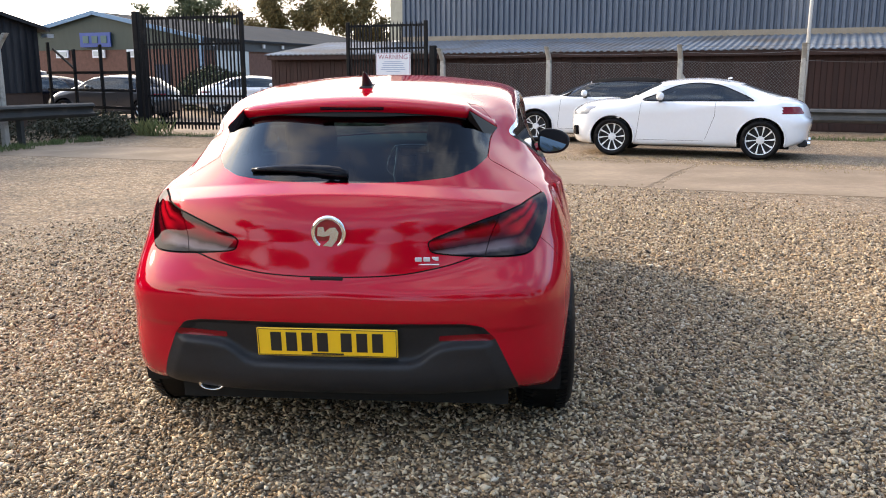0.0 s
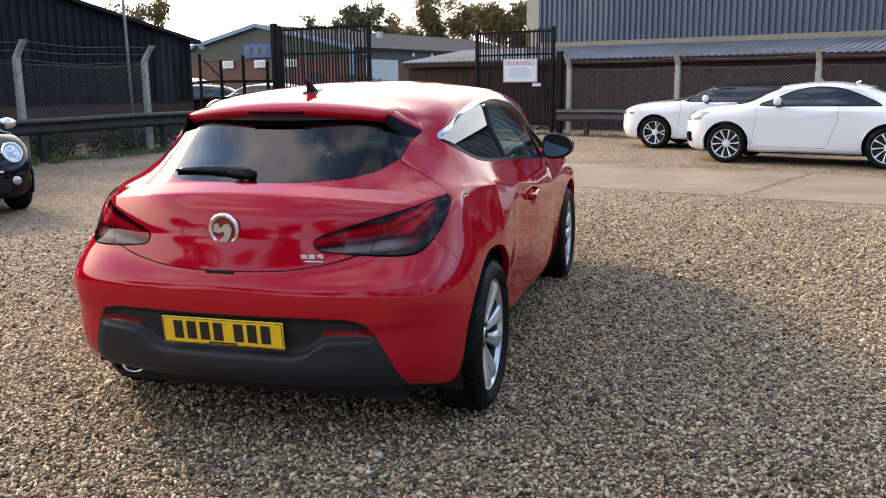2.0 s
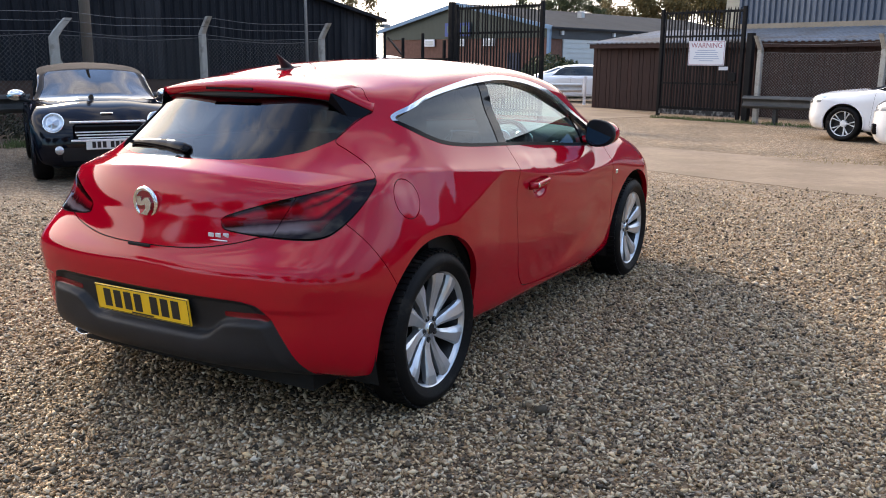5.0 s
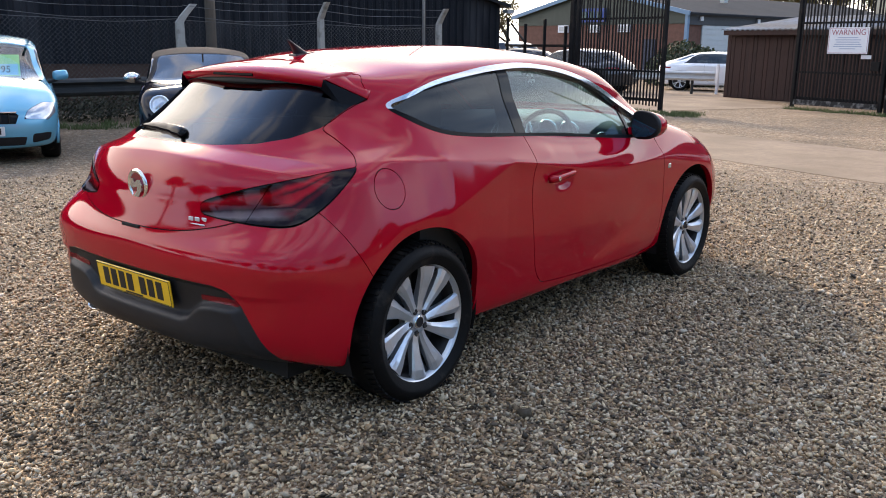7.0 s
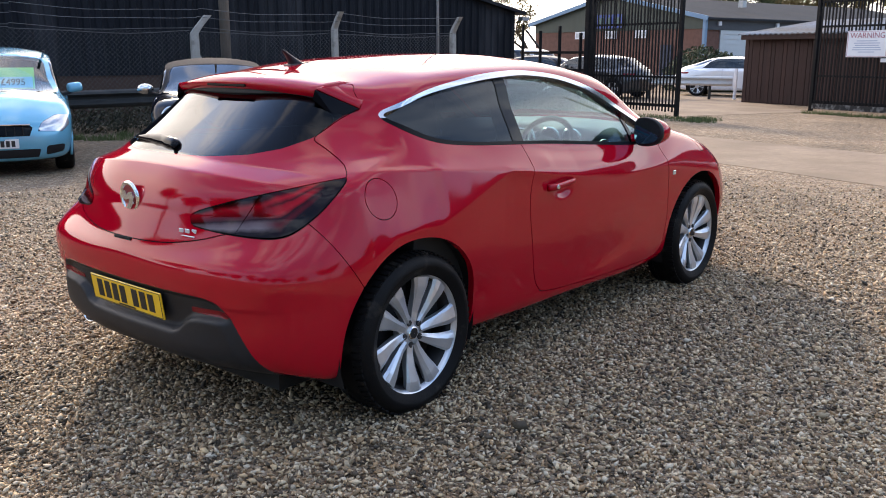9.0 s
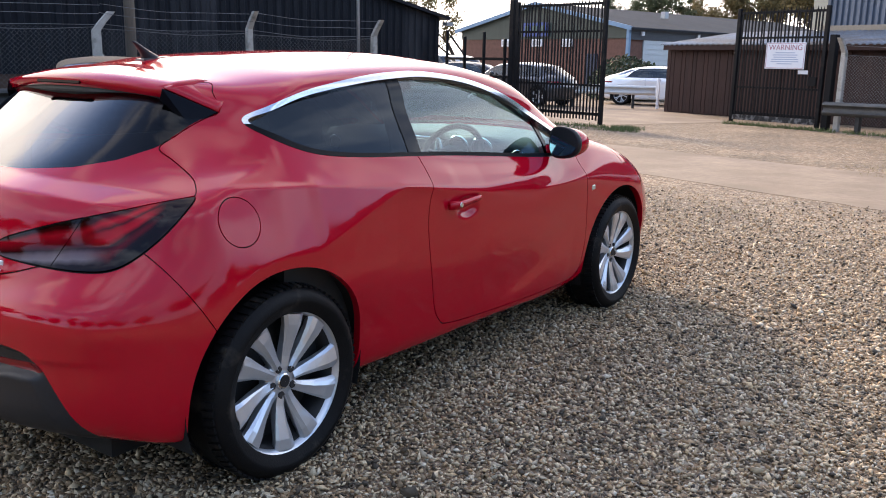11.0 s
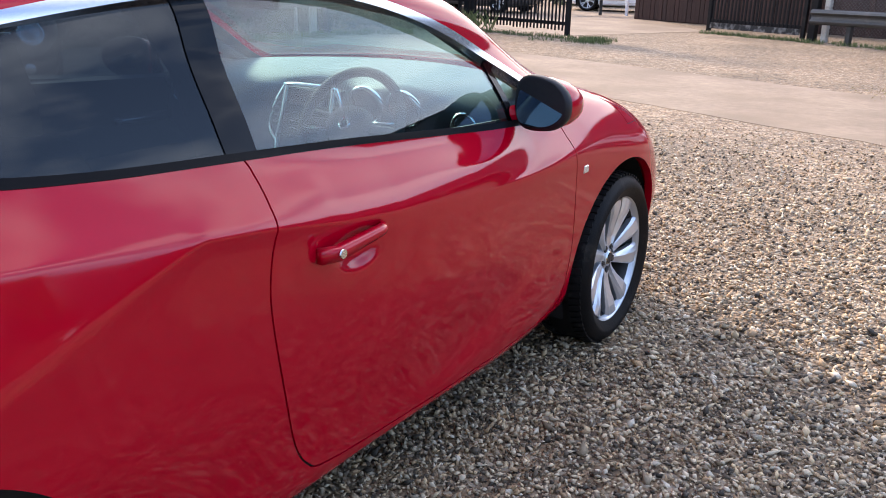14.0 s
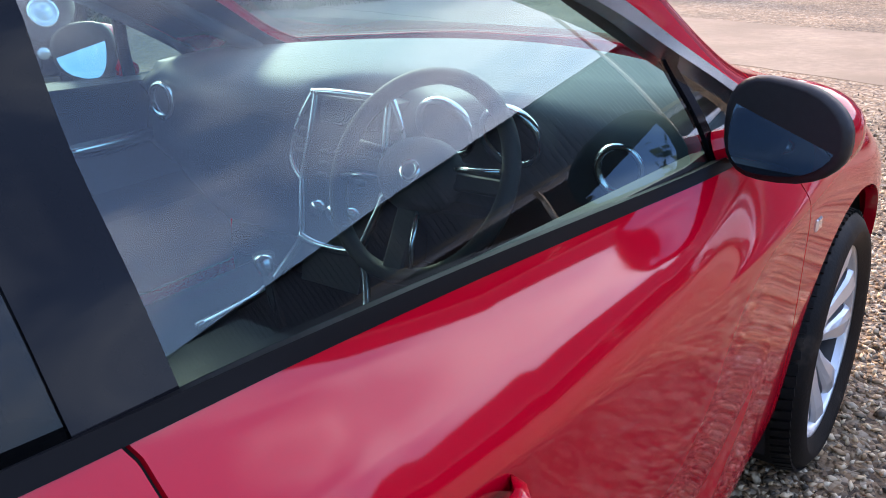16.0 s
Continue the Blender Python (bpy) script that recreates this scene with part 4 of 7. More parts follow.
NOSE_CORNER = column(.70, 3.1, .20, .81, 3.17, .25, .845, 3.22, .38, .860, 3.22, .52, .860, 3.17, .66, .835, 3.08, .78, .735, 2.93, .905, .53, 2.62, 1.015, .475, 2.41, 1.088, .43, 2.17, 1.203, .36, 1.86, 1.358)
NOSE_IN = column(.40, 3.33, .19, .50, 3.45, .24, .53, 3.50, .36, .53, 3.52, .50, .52, 3.48, .63, .48, 3.37, .75, .40, 3.10, .925, .26, 2.70, 1.03, .235, 2.47, 1.098, .215, 2.23, 1.213, .18, 1.88, 1.366)
NOSE_MID = column(0, 3.40, .19, 0, 3.53, .24, 0, 3.58, .36, 0, 3.60, .50, 0, 3.57, .63, 0, 3.47, .75, 0, 3.14, .93, 0, 2.72, 1.032, 0, 2.49, 1.103, 0, 2.25, 1.218, 0, 1.89, 1.368)
NET = [TAIL_MID, TAIL_IN, TAIL_OUT, CORNER, QUARTER, HAUNCH, SHOULDER, DOOR_REAR, DOOR_FRONT, WING_REAR, WING, NOSE_CORNER, NOSE_IN, NOSE_MID]
CROWN = curve_of([(-.12, 1.333), (.15, 1.388), (.5, 1.423), (.95, 1.442), (1.4, 1.436), (1.9, 1.367)])


def soft_min(parts, k):
    return -k * np.log(sum(np.exp(-(p - parts[0]) / k) for p in parts)) + parts[0]


def haunch(g):
    """The crisp shoulder crease from the tail light to the door handle, and the blade that sweeps from it to the rear arch."""
    x, y, z = g[:, :, 0].copy(), g[:, :, 1].copy(), g[:, :, 2].copy()
    zc = np.interp(y, [-.35, -.05, .2, .5, .8, 1.05, 1.25, 1.6, 2.1], [1.008, .996, .981, .951, .917, .878, .858, .845, .84])
    zb = np.minimum(zc, np.interp(y, [-.36, -.25, -.1, .03, .15, .37, .5, .62, .75], [.55, .667, .747, .767, .765, .842, .885, .921, .96]))
    xb = np.interp(y, [-.3, -.15, -.05, .05, .2, .35, .5, .62, 1.0, 1.6], [.87, .890, .902, .914, .925, .920, .911, .904, .906, .905])
    slope = np.interp(y, [-.3, -.05, .2, .5], [.38, .33, .25, .28])
    shelf = np.interp(y, [-.2, 0, .25, .5, 1.0], [1.4, 1.2, .7, .35, 0])
    line = np.interp(y, [-.2, 0, .25, .5, 1.0], [.55, .55, .60, .60, .42])
    roll = np.interp(y, [.25, .5, 1.0], [0, .8, 2.4])
    hollow = np.interp(y, [.4, .7, 1.0, 1.3], [.002, .010, .010, .001])
    low = xb - hollow * (1 - np.exp(-np.maximum(zb - z, 0) / .03))
    mid = xb - slope * (z - zb)
    h = z - zc
    over = np.maximum(h, 0)
    top = xb - slope * (zc - zb) - line * h - roll * over ** 2 - shelf * (.06 * (1 - np.exp(-over / .06)) + np.minimum(h, 0))
    fade = np.interp(y, [1.2, 1.7], [0, 1])
    want = soft_min([low, mid, top], .0022) * (1 - fade) + soft_min([low, mid, top], .008) * fade
    zw = np.interp(y, [-.3, 0, .3, .5, 1, 1.6], [1.17, 1.16, 1.11, 1.075, 1.04, .99])
    ease = lambda v: (lambda c: c * c * (3 - 2 * c))(np.clip(v, 0, 1))
    w = ease((y + .24) / .26) * ease((2.10 - y) / .45) * ease((z - .38) / .27) * ease((zw - z) / .10) * (x > .5)
    g[:, :, 0] += w * (want - x)
    # one even surface from the crease up to the window
    sx = g[:, :, 0]
    calm = ease((z - zc - .012) / .035) * ease((1.25 - z) / .06) * ease((y + .20) / .12) * ease((1.0 - y) / .3) * (x > .5)
    for _ in range(260):
        near = sx.copy()
        near[1:-1, 1:-1] = (sx[2:, 1:-1] + sx[:-2, 1:-1] + sx[1:-1, 2:] + sx[1:-1, :-2]) / 4
        sx += calm * .8 * (near - sx)
    # the rear apron: pods under the reflectors and a lip below the plate stand proud of the middle
    px, pz = np.abs(x), z
    rim = np.interp(px, [0, .285, .33, .36, .40, .46, .62], [.405, .407, .422, .448, .472, .482, .487])
    inner = np.clip(np.interp(pz, [.2, .30, .40, .50, .55, .563], [.70, .685, .645, .60, .555, .49]) - px, 0, .05) / .05
    inner = inner * np.clip((.567 - pz) / .02, 0, 1) * np.clip((pz - .2) / .08, 0, 1) * (y < -.3)
    g[:, :, 1] += inner * (.016 - .034 / (1 + np.exp(-(rim - pz) / .005)))
    # a short fold that runs out of the apron's corner into the red bumper
    fold = np.exp(-((px - .66) / .10) ** 2) * (y < -.25) * (px > .5)
    g[:, :, 1] -= fold * .011 * np.exp(-np.maximum(pz - .535, 0) / .045) / (1 + np.exp(-(pz - .535) / .004))
    return g


def dents(g):
    """Scoops behind the door handles."""
    g = haunch(g)
    x, y, z = g[:, :, 0].copy(), g[:, :, 1].copy(), g[:, :, 2]
    # the ledge under the rear window, above an upright tailgate
    zc = 1.016 - .05 * (x / .65) ** 2
    up = np.clip((z - .85) / (zc - .85), 0, 1) ** 1.25 * np.clip((zc + .034 - z) / .034, 0, 1)
    amp = .046 * up * np.clip((.76 - x) / .16, 0, 1) * np.where(y < .3, 1, 0)
    ln = np.hypot(x * .8, y - .9)
    g[:, :, 0] += amp * x * .8 / ln
    g[:, :, 1] += amp * (y - .9) / ln
    g[:, :, 0] -= np.where(g[:, :, 0] > .7, .017 * np.exp(-(((y - 1.10) / .072) ** 2 + ((z - .800) / .038) ** 2) ** 2), 0)
    # the lower crease that sweeps up from the sill before the front wheel
    zc = .29 + .34 * np.clip((y - 1.15) / 1.1, 0, 1) ** 2.2
    g[:, :, 0] += np.where((g[:, :, 0] > .7) & (y > 1.0) & (y < 2.4) & (z < .75), .011 / (1 + np.exp(-(zc - z) / .016)) * np.clip((y - 1.15) / .4, 0, 1) * np.clip((2.15 - y) / .35, 0, 1), 0)
    return g


skin = Sheet(NET, CROWN, 420, 300, dents)

# wheel arches
ARCH_R = 0.400
for cy in (0.03, 2.725):
    skin.take(lambda x, y, z, u, w, cy=cy: np.where((x > 0.45) & (z < 0.8), ARCH_R - np.hypot(y - cy, (z - 0.327)), -1))
skin.take(lambda x, y, z, u, w: np.where((x > .5) & (z < .33), np.minimum(ARCH_R - np.minimum(abs(y - .03), abs(y - 2.725)) - 0.004, .34 - z), -1))

# side windows
DLO = inside_outline([(.075, 1.195), (.165, 1.239), (.355, 1.293), (.63, 1.338), (.85, 1.359), (1.08, 1.362), (1.39, 1.327), (1.70, 1.243), (1.97, 1.132), (2.16, 1.040), (2.25, .975), (2.24, .945), (2.05, .942), (1.76, .958),
                      (1.18, 1.008), (.83, 1.032), (.50, 1.052), (.28, 1.080), (.13, 1.140)])
PANE = inside_outline([(.091, 1.193), (.176, 1.226), (.36, 1.276), (.63, 1.316), (.85, 1.335), (1.08, 1.340), (1.38, 1.307), (1.68, 1.226), (1.94, 1.120), (2.12, 1.032), (2.19, .978), (2.18, .963), (2.05, .960), (1.76, .975),
                       (1.18, 1.024), (.83, 1.047), (.51, 1.066), (.30, 1.094), (.17, 1.146)])
side = lambda x, y, z, u, w: (x > 0.45) & (u > 3.4) & (u < 9.9)
dlo = skin.take(lambda x, y, z, u, w: np.where(side(x, y, z, u, w), DLO(y, z), -1))
pane, frame_faces = skin.split(dlo, lambda x, y, z, u, w: PANE(y, z))
pillar_y = lambda z: 0.818 + (1.345 - z) * 0.03          # the pillar behind the door glass
chrome, lower_trim = skin.split(frame_faces, lambda x, y, z, u, w: z - np.interp(y, [0.05, .16, 1.9, 2.3], [1.185, 1.185, 1.05, .96]))
quarter, front_part = skin.split(pane, lambda x, y, z, u, w: pillar_y(z) - y)
post, door_pane = skin.split(front_part, lambda x, y, z, u, w: pillar_y(z) + 0.082 - y)
divider, door_pane = skin.split(door_pane, lambda x, y, z, u, w: 0.016 - abs(y - (1.955 + (1.06 - z) * 0.35)))
# windscreen, bonnet
screen = skin.take(lambda x, y, z, u, w: np.minimum(np.minimum(u - 10.34, 4.0), np.minimum(w - 7.02, 9.9 - w) * 0.1), 0.004)
bonnet = skin.take(lambda x, y, z, u, w: np.minimum((u - 10.15) * 0.2, np.minimum(w - 5.45, 6.93 - w) * 0.15), 0.002)
# tail lamps, in the unrolled corner (x + y, z)
LAMP = inside_outline([(-.292, .830), (-.280, .855), (-.16, .888), (.06, .930), (.30, .962), (.50, .982), (.535, .980), (.50, .945), (.40, .872), (.29, .815), (.20, .790), (.08, .786), (-.10, .794), (-.22, .804), (-.282, .814)])
lamp = skin.take(lambda x, y, z, u, w: np.where((u < 5) & (z < 1.02), LAMP(x + y, z), -1), 0.0025)
split_line = lambda x, y, z: (x + y) + 0.055 - (z - .78) * 0.95
zone = lambda pts: (lambda x, y, z, u, w, f=inside_outline(pts, smooth=False): f(x + y, z))
lamp_gate, lamp_body = skin.split(lamp, lambda x, y, z, u, w: -split_line(x, y, z) - 0.002)
lamp_gap, lamp_body = skin.split(lamp_body, lambda x, y, z, u, w: 0.002 - split_line(x, y, z))
skin.gap += lamp_gap
gate_red, lamp_gate = skin.split(lamp_gate, zone([(-.262, .846), (-.16, .878), (-.005, .908), (-.03, .850), (-.15, .846)]))
gate_low, lamp_gate = skin.split(lamp_gate, zone([(-.268, .838), (-.13, .840), (-.045, .842), (-.075, .800), (-.20, .812)]))
body_red, lamp_body = skin.split(lamp_body, zone([(.055, .918), (.30, .950), (.405, .955), (.345, .895), (.30, .858), (.20, .850), (.03, .852)]))
body_core, body_red = skin.split(body_red, zone([(.120, .914), (.29, .936), (.360, .940), (.315, .898), (.285, .873), (.20, .868), (.10, .870)]))
core_bar, body_core = skin.split(body_core, zone([(.09, .897), (.36, .905), (.36, .899), (.09, .891)]))
gate_core, gate_red = skin.split(gate_red, zone([(-.20, .856), (-.13, .878), (-.04, .896), (-.055, .858), (-.14, .853)]))
body_arc, lamp_body = skin.split(lamp_body, zone([(.355, .893), (.425, .950), (.455, .953), (.36, .868), (.285, .820), (.27, .828), (.31, .852)]))
body_clear, lamp_body = skin.split(lamp_body, zone([(-.012, .843), (.14, .843), (.165, .806), (.05, .798), (.012, .800)]))
# tailgate with its glass
GATE = inside_outline([(-.95, .732), (-.74, .732), (-.56, .733), (-.41, .741), (-.24, .764), (-.115, .789), (-.025, .81), (.07, .905), (.30, .955), (.46, .975), (.53, .985), (.527, 1.015), (.50, 1.038), (.42, 1.080), (.355, 1.115), (.42, 1.150), (.49, 1.182), (.56, 1.208), (.612, 1.228), (.58, 1.285), (.535, 1.336), (.2, 1.45), (-.95, 1.45)], 5)
gate = skin.take(lambda x, y, z, u, w: np.where((u < 5.2), np.minimum(GATE(x + y, z), (9.97 - w) * 0.1), -1), 0.0022)
REARGLASS = lambda x, y, z, u, w: np.where(w < 9.9, z - np.interp(x + y, [-.6, -.25, 0, .18, .345, .49, .605, .7], [1.046, 1.049, 1.061, 1.082, 1.118, 1.186, 1.228, 1.32]), -1)
rear_pane, gate = skin.split(gate, REARGLASS)
fin, rear_pane = skin.split(rear_pane, lambda x, y, z, u, w: z - (1.300 - .235 * np.maximum(x + y - .30, 0)))
gate += fin
# bumper and its black insert
bumper = skin.take(lambda x, y, z, u, w: np.where((u < 6) & (y < 0) & (z < .86), np.minimum(-.405 + (.80 - z) * .60 - y, 0.84 - z), -1), 0.002)
INSERT = inside_outline([(-.2, .565), (.30, .565), (.49, .563), (.555, .550), (.60, .50), (.645, .40), (.685, .30), (.70, .15), (-.2, .1)], smooth=False)
insert, bumper = skin.split(bumper, lambda x, y, z, u, w: INSERT(x, z))
REFLECT = inside_outline([(.395, .512), (.602, .520), (.60, .503), (.58, .492), (.395, .492)], smooth=False)
reflector, insert = skin.split(insert, lambda x, y, z, u, w: REFLECT(x, z))
# door, fuel flap
DOOR = inside_outline([(.82, 1.2), (.862, 1.02), (.856, .93), (.838, .84), (.834, .74), (.862, .56), (.905, .40), (.955, .325), (1.02, .298), (1.3, .278), (1.8, .268), (2.18, .266), (2.27, .29), (2.305, .40), (2.31, .52), (2.285, .70), (2.255, .84), (2.23, .92), (2.22, 1.1), (1.3, 1.25)], 4)
door = skin.take(lambda x, y, z, u, w: np.where(side(x, y, z, u, w) & (z < 1.06), DOOR(y + .012, z), -1), 0.0025)
flap = skin.take(lambda x, y, z, u, w: np.where(x > .5, (1 - np.hypot((y + .132) / .077, (z - .898) / .077)) * .077, -1), 0.0018)

skin.panel("body", skin.rest, RED, red_car, "glossy red bodyshell", rim=0.03)
lining = skin.split(skin.rest, lambda x, y, z, u, w: np.minimum(np.minimum(w - 7.0, 9.9 - w), (u - 2.9)) * .1)[0]
for s in ("right", "left"):
    skin.panel("pillar_lining", lining, TRIM_MID, red_car, "dark grey inner pillar lining", sides=s, lift=-.016, rim=0)
for s in ("right", "left"):
    for run in skin.lines():
        skin.panel("shut_line", run, GAP, red_car, "dark shut line", sides=s, lift=-0.006, rim=0)
skin.panel("bonnet", bonnet, RED, red_car)
skin.panel("windscreen", screen, GLASS, red_car, "clear windscreen", rim=0)
tailgate = skin.panel("tailgate", gate, RED, red_car, "red tailgate")
skin.panel("rear_window", rear_pane, REAR_GLASS, tailgate, "dark tinted rear window", rim=0)
bump_ob = skin.panel("rear_bumper", bumper, RED, red_car, "red rear bumper")
skin.panel("bumper_insert", insert, PLASTIC, bump_ob, "textured black plastic lower bumper")
for s in ("right", "left"):
    skin.panel("reflector", reflector, LAMP_MID, bump_ob, "dark red bumper reflector", sides=s, lift=0.002)
    d = skin.panel("door", door, RED, red_car, "red door", sides=s)
    skin.panel("door_window", door_pane, GLASS, d, "clear door window", sides=s, rim=0, lift=-.024, flat=True)
    skin.panel("window_divider", divider, GLOSS_BLACK, d, sides=s, lift=-0.020)
    skin.panel("pillar_cover", post, GLOSS_BLACK, red_car, "gloss black pillar cover", sides=s, lift=-0.021)
    skin.panel("quarter_window", quarter, PRIVACY, red_car, "dark privacy glass quarter window", sides=s, rim=0, lift=-.024, flat=True)
    skin.panel("chrome_strip", chrome, SATIN, red_car, "bright chrome strip over the side windows", sides=s, lift=0.002, rim=.028)
    skin.panel("waist_seal", lower_trim, SEAL, red_car, "black waist seal", sides=s, lift=0.001, rim=.030)
    lt = skin.panel("tail_light", lamp_body, LAMP_LENS, red_car, "red and smoked tail light", sides=s, lift=0.004)
    skin.panel("red_lens", body_red, LAMP_LENS, lt, "dim red outer lens", sides=s, lift=0.004, rim=0)
    skin.panel("red_lens", body_core, LAMP_LENS, lt, "bright red lens", sides=s, lift=0.004, rim=0)
    skin.panel("lens_bar", core_bar, LAMP_LENS, lt, "dim bar across the lens", sides=s, lift=0.004, rim=0)
    skin.panel("light_guide", body_arc, LAMP_LENS, lt, "dim red light guide", sides=s, lift=0.004, rim=0)
    skin.panel("clear_lens", body_clear, LAMP_LENS, lt, "clear reversing lens", sides=s, lift=0.004, rim=0)
    lg = skin.panel("tail_light", lamp_gate, LAMP_LENS, tailgate, "smoked tail light on the tailgate", sides=s, lift=0.004)
    skin.panel("red_lens", gate_core, LAMP_LENS, lg, "red lens", sides=s, lift=0.004, rim=0)
    skin.panel("red_lens", gate_red, LAMP_LENS, lg, "dim red lens", sides=s, lift=0.004, rim=0)
    skin.panel("lower_lens", gate_low, LAMP_LENS, lg, "clear lower lens", sides=s, lift=0.004, rim=0)
skin.panel("fuel_flap", flap, RED, red_car, sides="right")
for sx, y, tn in ((1, .03, 6), (1, 2.725, 18), (-1, .03, 0), (-1, 2.725, 0)):
    wheel(red_car, (sx * 0.803, y, 0.324), sx, turn=tn)
# dark underside and wheel housings
bm = boxes(((1.3, 3.6, 0.12), (0, 1.3, 0.24)), ((1.1, 0.55, 0.10), (0, -.30, 0.33)))
part("underbody", bm, GAP, red_car, "dark underbody")
for cy in (0.03, 2.725):
    for sx in (-1, 1):
        bm, r = bmesh.new(), 0.412
        ring = [(cy + r * math.cos(a), 0.335 + r * math.sin(a)) for a in np.linspace(-0.35, math.pi + 0.35, 22)]
        out = [bm.verts.new((sx * 0.86, a, b)) for a, b in ring]
        inn = [bm.verts.new((sx * 0.50, a, b)) for a, b in ring]
        for i in range(len(ring) - 1):
            bm.faces.new((out[i], out[i + 1], inn[i + 1], inn[i]))
        bm.faces.new(inn)
        part("wheel_housing", bm, GAP, red_car)


# ---- fittings of the red car ----
def ribbon(name, rows, material, parent, label="", smooth=True):
    """A closed loft: rows of rings of points, capped at both ends."""
    bm = bmesh.new()
    rings = [[bm.verts.new(p) for p in r] for r in rows]
    n = len(rings[0])
    for r0, r1 in zip(rings, rings[1:]):
        for k in range(n):
            bm.faces.new((r0[k], r0[(k + 1) % n], r1[(k + 1) % n], r1[k]))
    bm.faces.new(rings[0][::-1])
    bm.faces.new(rings[-1])
    bmesh.ops.recalc_face_normals(bm, faces=bm.faces[:])
    return part(name, bm, material, parent, label, smooth)


# roof spoiler: a thin wing over the rear window with black side fins
rows = []
for x in np.linspace(-.475, .475, 31):
    k = abs(x) / .475
    yb, zb = -.195 + .085 * k ** 2.2, 1.332 - .030 * k ** 2      # trailing edge
    yf, zf = .07 + .06 * k ** 2, 1.372 - .050 * k ** 2 + .004
    rows.append([(x, yf, zf), (x, (yf * 2 + yb) / 3, zf - (zf - zb) * .26 + .006), (x, (yf + 2 * yb) / 3, zf - (zf - zb) * .58 + .006), (x, yb, zb), (x, yb - .004, zb - .012), (x, yb + .012, zb - .034),
                 (x, yb + .06, zb - .040), (x, yf - .05, zf - .05)])
spoiler = ribbon("roof_spoiler", rows, RED, red_car, "red roof spoiler over the rear window")
part("brake_light", boxes(((.26, .008, .010), (0, -.194, 1.311), (-25, 0, 0))), LAMP_DARK, spoiler, "slim red high-level brake light")
rows = []
for x in np.linspace(-.462, .462, 21):
    k = abs(x) / .475
    yb, zb = -.195 + .085 * k ** 2.2, 1.332 - .030 * k ** 2
    rows.append([(x, yb + .016, zb - .026), (x, yb + .030, zb - .078), (x, yb + .15, zb - .066), (x, yb + .15, zb - .026)])
ribbon("spoiler_underside", rows, PLASTIC, spoiler, "black panel under the spoiler")
def along(a, b, t, sx):
    return (sx * (a[0] + (b[0] - a[0]) * t), a[1] + (b[1] - a[1]) * t, a[2] + (b[2] - a[2]) * t)


TIP = (.586, .020, 1.228)
for sx in (1, -1):      # red shoulders and black blades from the ends of the spoiler to the corners of the rear window
    cap = []
    for t in np.linspace(0, 1, 9):
        f = along((.452, .085, 1.326), (.572, .062, 1.262), t, sx)
        r = along((.474, -.112, 1.306), TIP, t, sx)
        mid = tuple((p + q) / 2 for p, q in zip(f, r))
        cap.append([f, (mid[0], mid[1], mid[2] + .004), r, (r[0], r[1] + .004, r[2] - .006), (f[0], f[1], f[2] - .03)])
    ribbon("spoiler_shoulder", cap, RED, spoiler)
    bm = bmesh.new()
    tri = [(.474, -.112, 1.300), (TIP[0] + .002, TIP[1] - .002, TIP[2] - .004), (.548, -.066, 1.182), (.470, -.122, 1.262)]
    out = [bm.verts.new((sx * x, y - .004, z)) for x, y, z in tri]
    inn = [bm.verts.new((sx * (x - .02), y + .05, z)) for x, y, z in tri]
    bm.faces.new(out)
    bm.faces.new(inn[::-1])
    for i in range(4):
        j = (i + 1) % 4
        bm.faces.new((out[i], out[j], inn[j], inn[i]))
    bmesh.ops.recalc_face_normals(bm, faces=bm.faces[:])
    part("spoiler_blade", bm, GLOSS_BLACK, spoiler, "gloss black blade beside the rear window")

# shark-fin aerial
rows = []
for t in np.linspace(0, 1, 8):
    w, z = .028 * (1 - t) ** .8 + .003, t * .072
    yb, yf = .165 - .05 * t ** 1.6, .275 - .145 * t ** .8
    rows.append([(w, (yb + yf) / 2, 1.388 + z), (w * .5, yb, 1.388 + z), (-w * .5, yb, 1.388 + z), (-w, (yb + yf) / 2, 1.388 + z), (-w * .3, yf, 1.388 + z), (w * .3, yf, 1.388 + z)])
ribbon("aerial", rows, PLASTIC, red_car, "black shark-fin aerial")
part("aerial_foot", boxes(((.062, .14, .016), (0, .215, 1.392), (5, 0, 0)), bevel=.006), PLASTIC, red_car)

TAIL_SKIN = np.array([p[:3] for p in skin.P if p[1] < 0])


def tail_y(x, z):
    """Where the tail's skin stands at a height, on the right half."""
    d = (TAIL_SKIN[:, 0] - abs(x)) ** 2 + (TAIL_SKIN[:, 2] - z) ** 2
    return float(TAIL_SKIN[np.argmin(d), 1])


# rear wiper
rows = []
for t in np.linspace(0, 1, 12):
    x, h = .030 - .385 * t, (.030 - .022 * t ** 1.3) * min(1, .55 + t * 4)
    z = 1.073 + .016 * math.sin(t * 2.4)
    y = tail_y(x, z) - .010
    rows.append([(x, y - .010, z - h * .7), (x, y - .018, z - h * .1), (x, y - .010 + h * .5, z + h), (x, y + .012 + h * .5, z + h * .8), (x, y + .012, z - h * .8)])
ribbon("rear_wiper", rows, GLOSS_BLACK, tailgate, "black rear wiper")

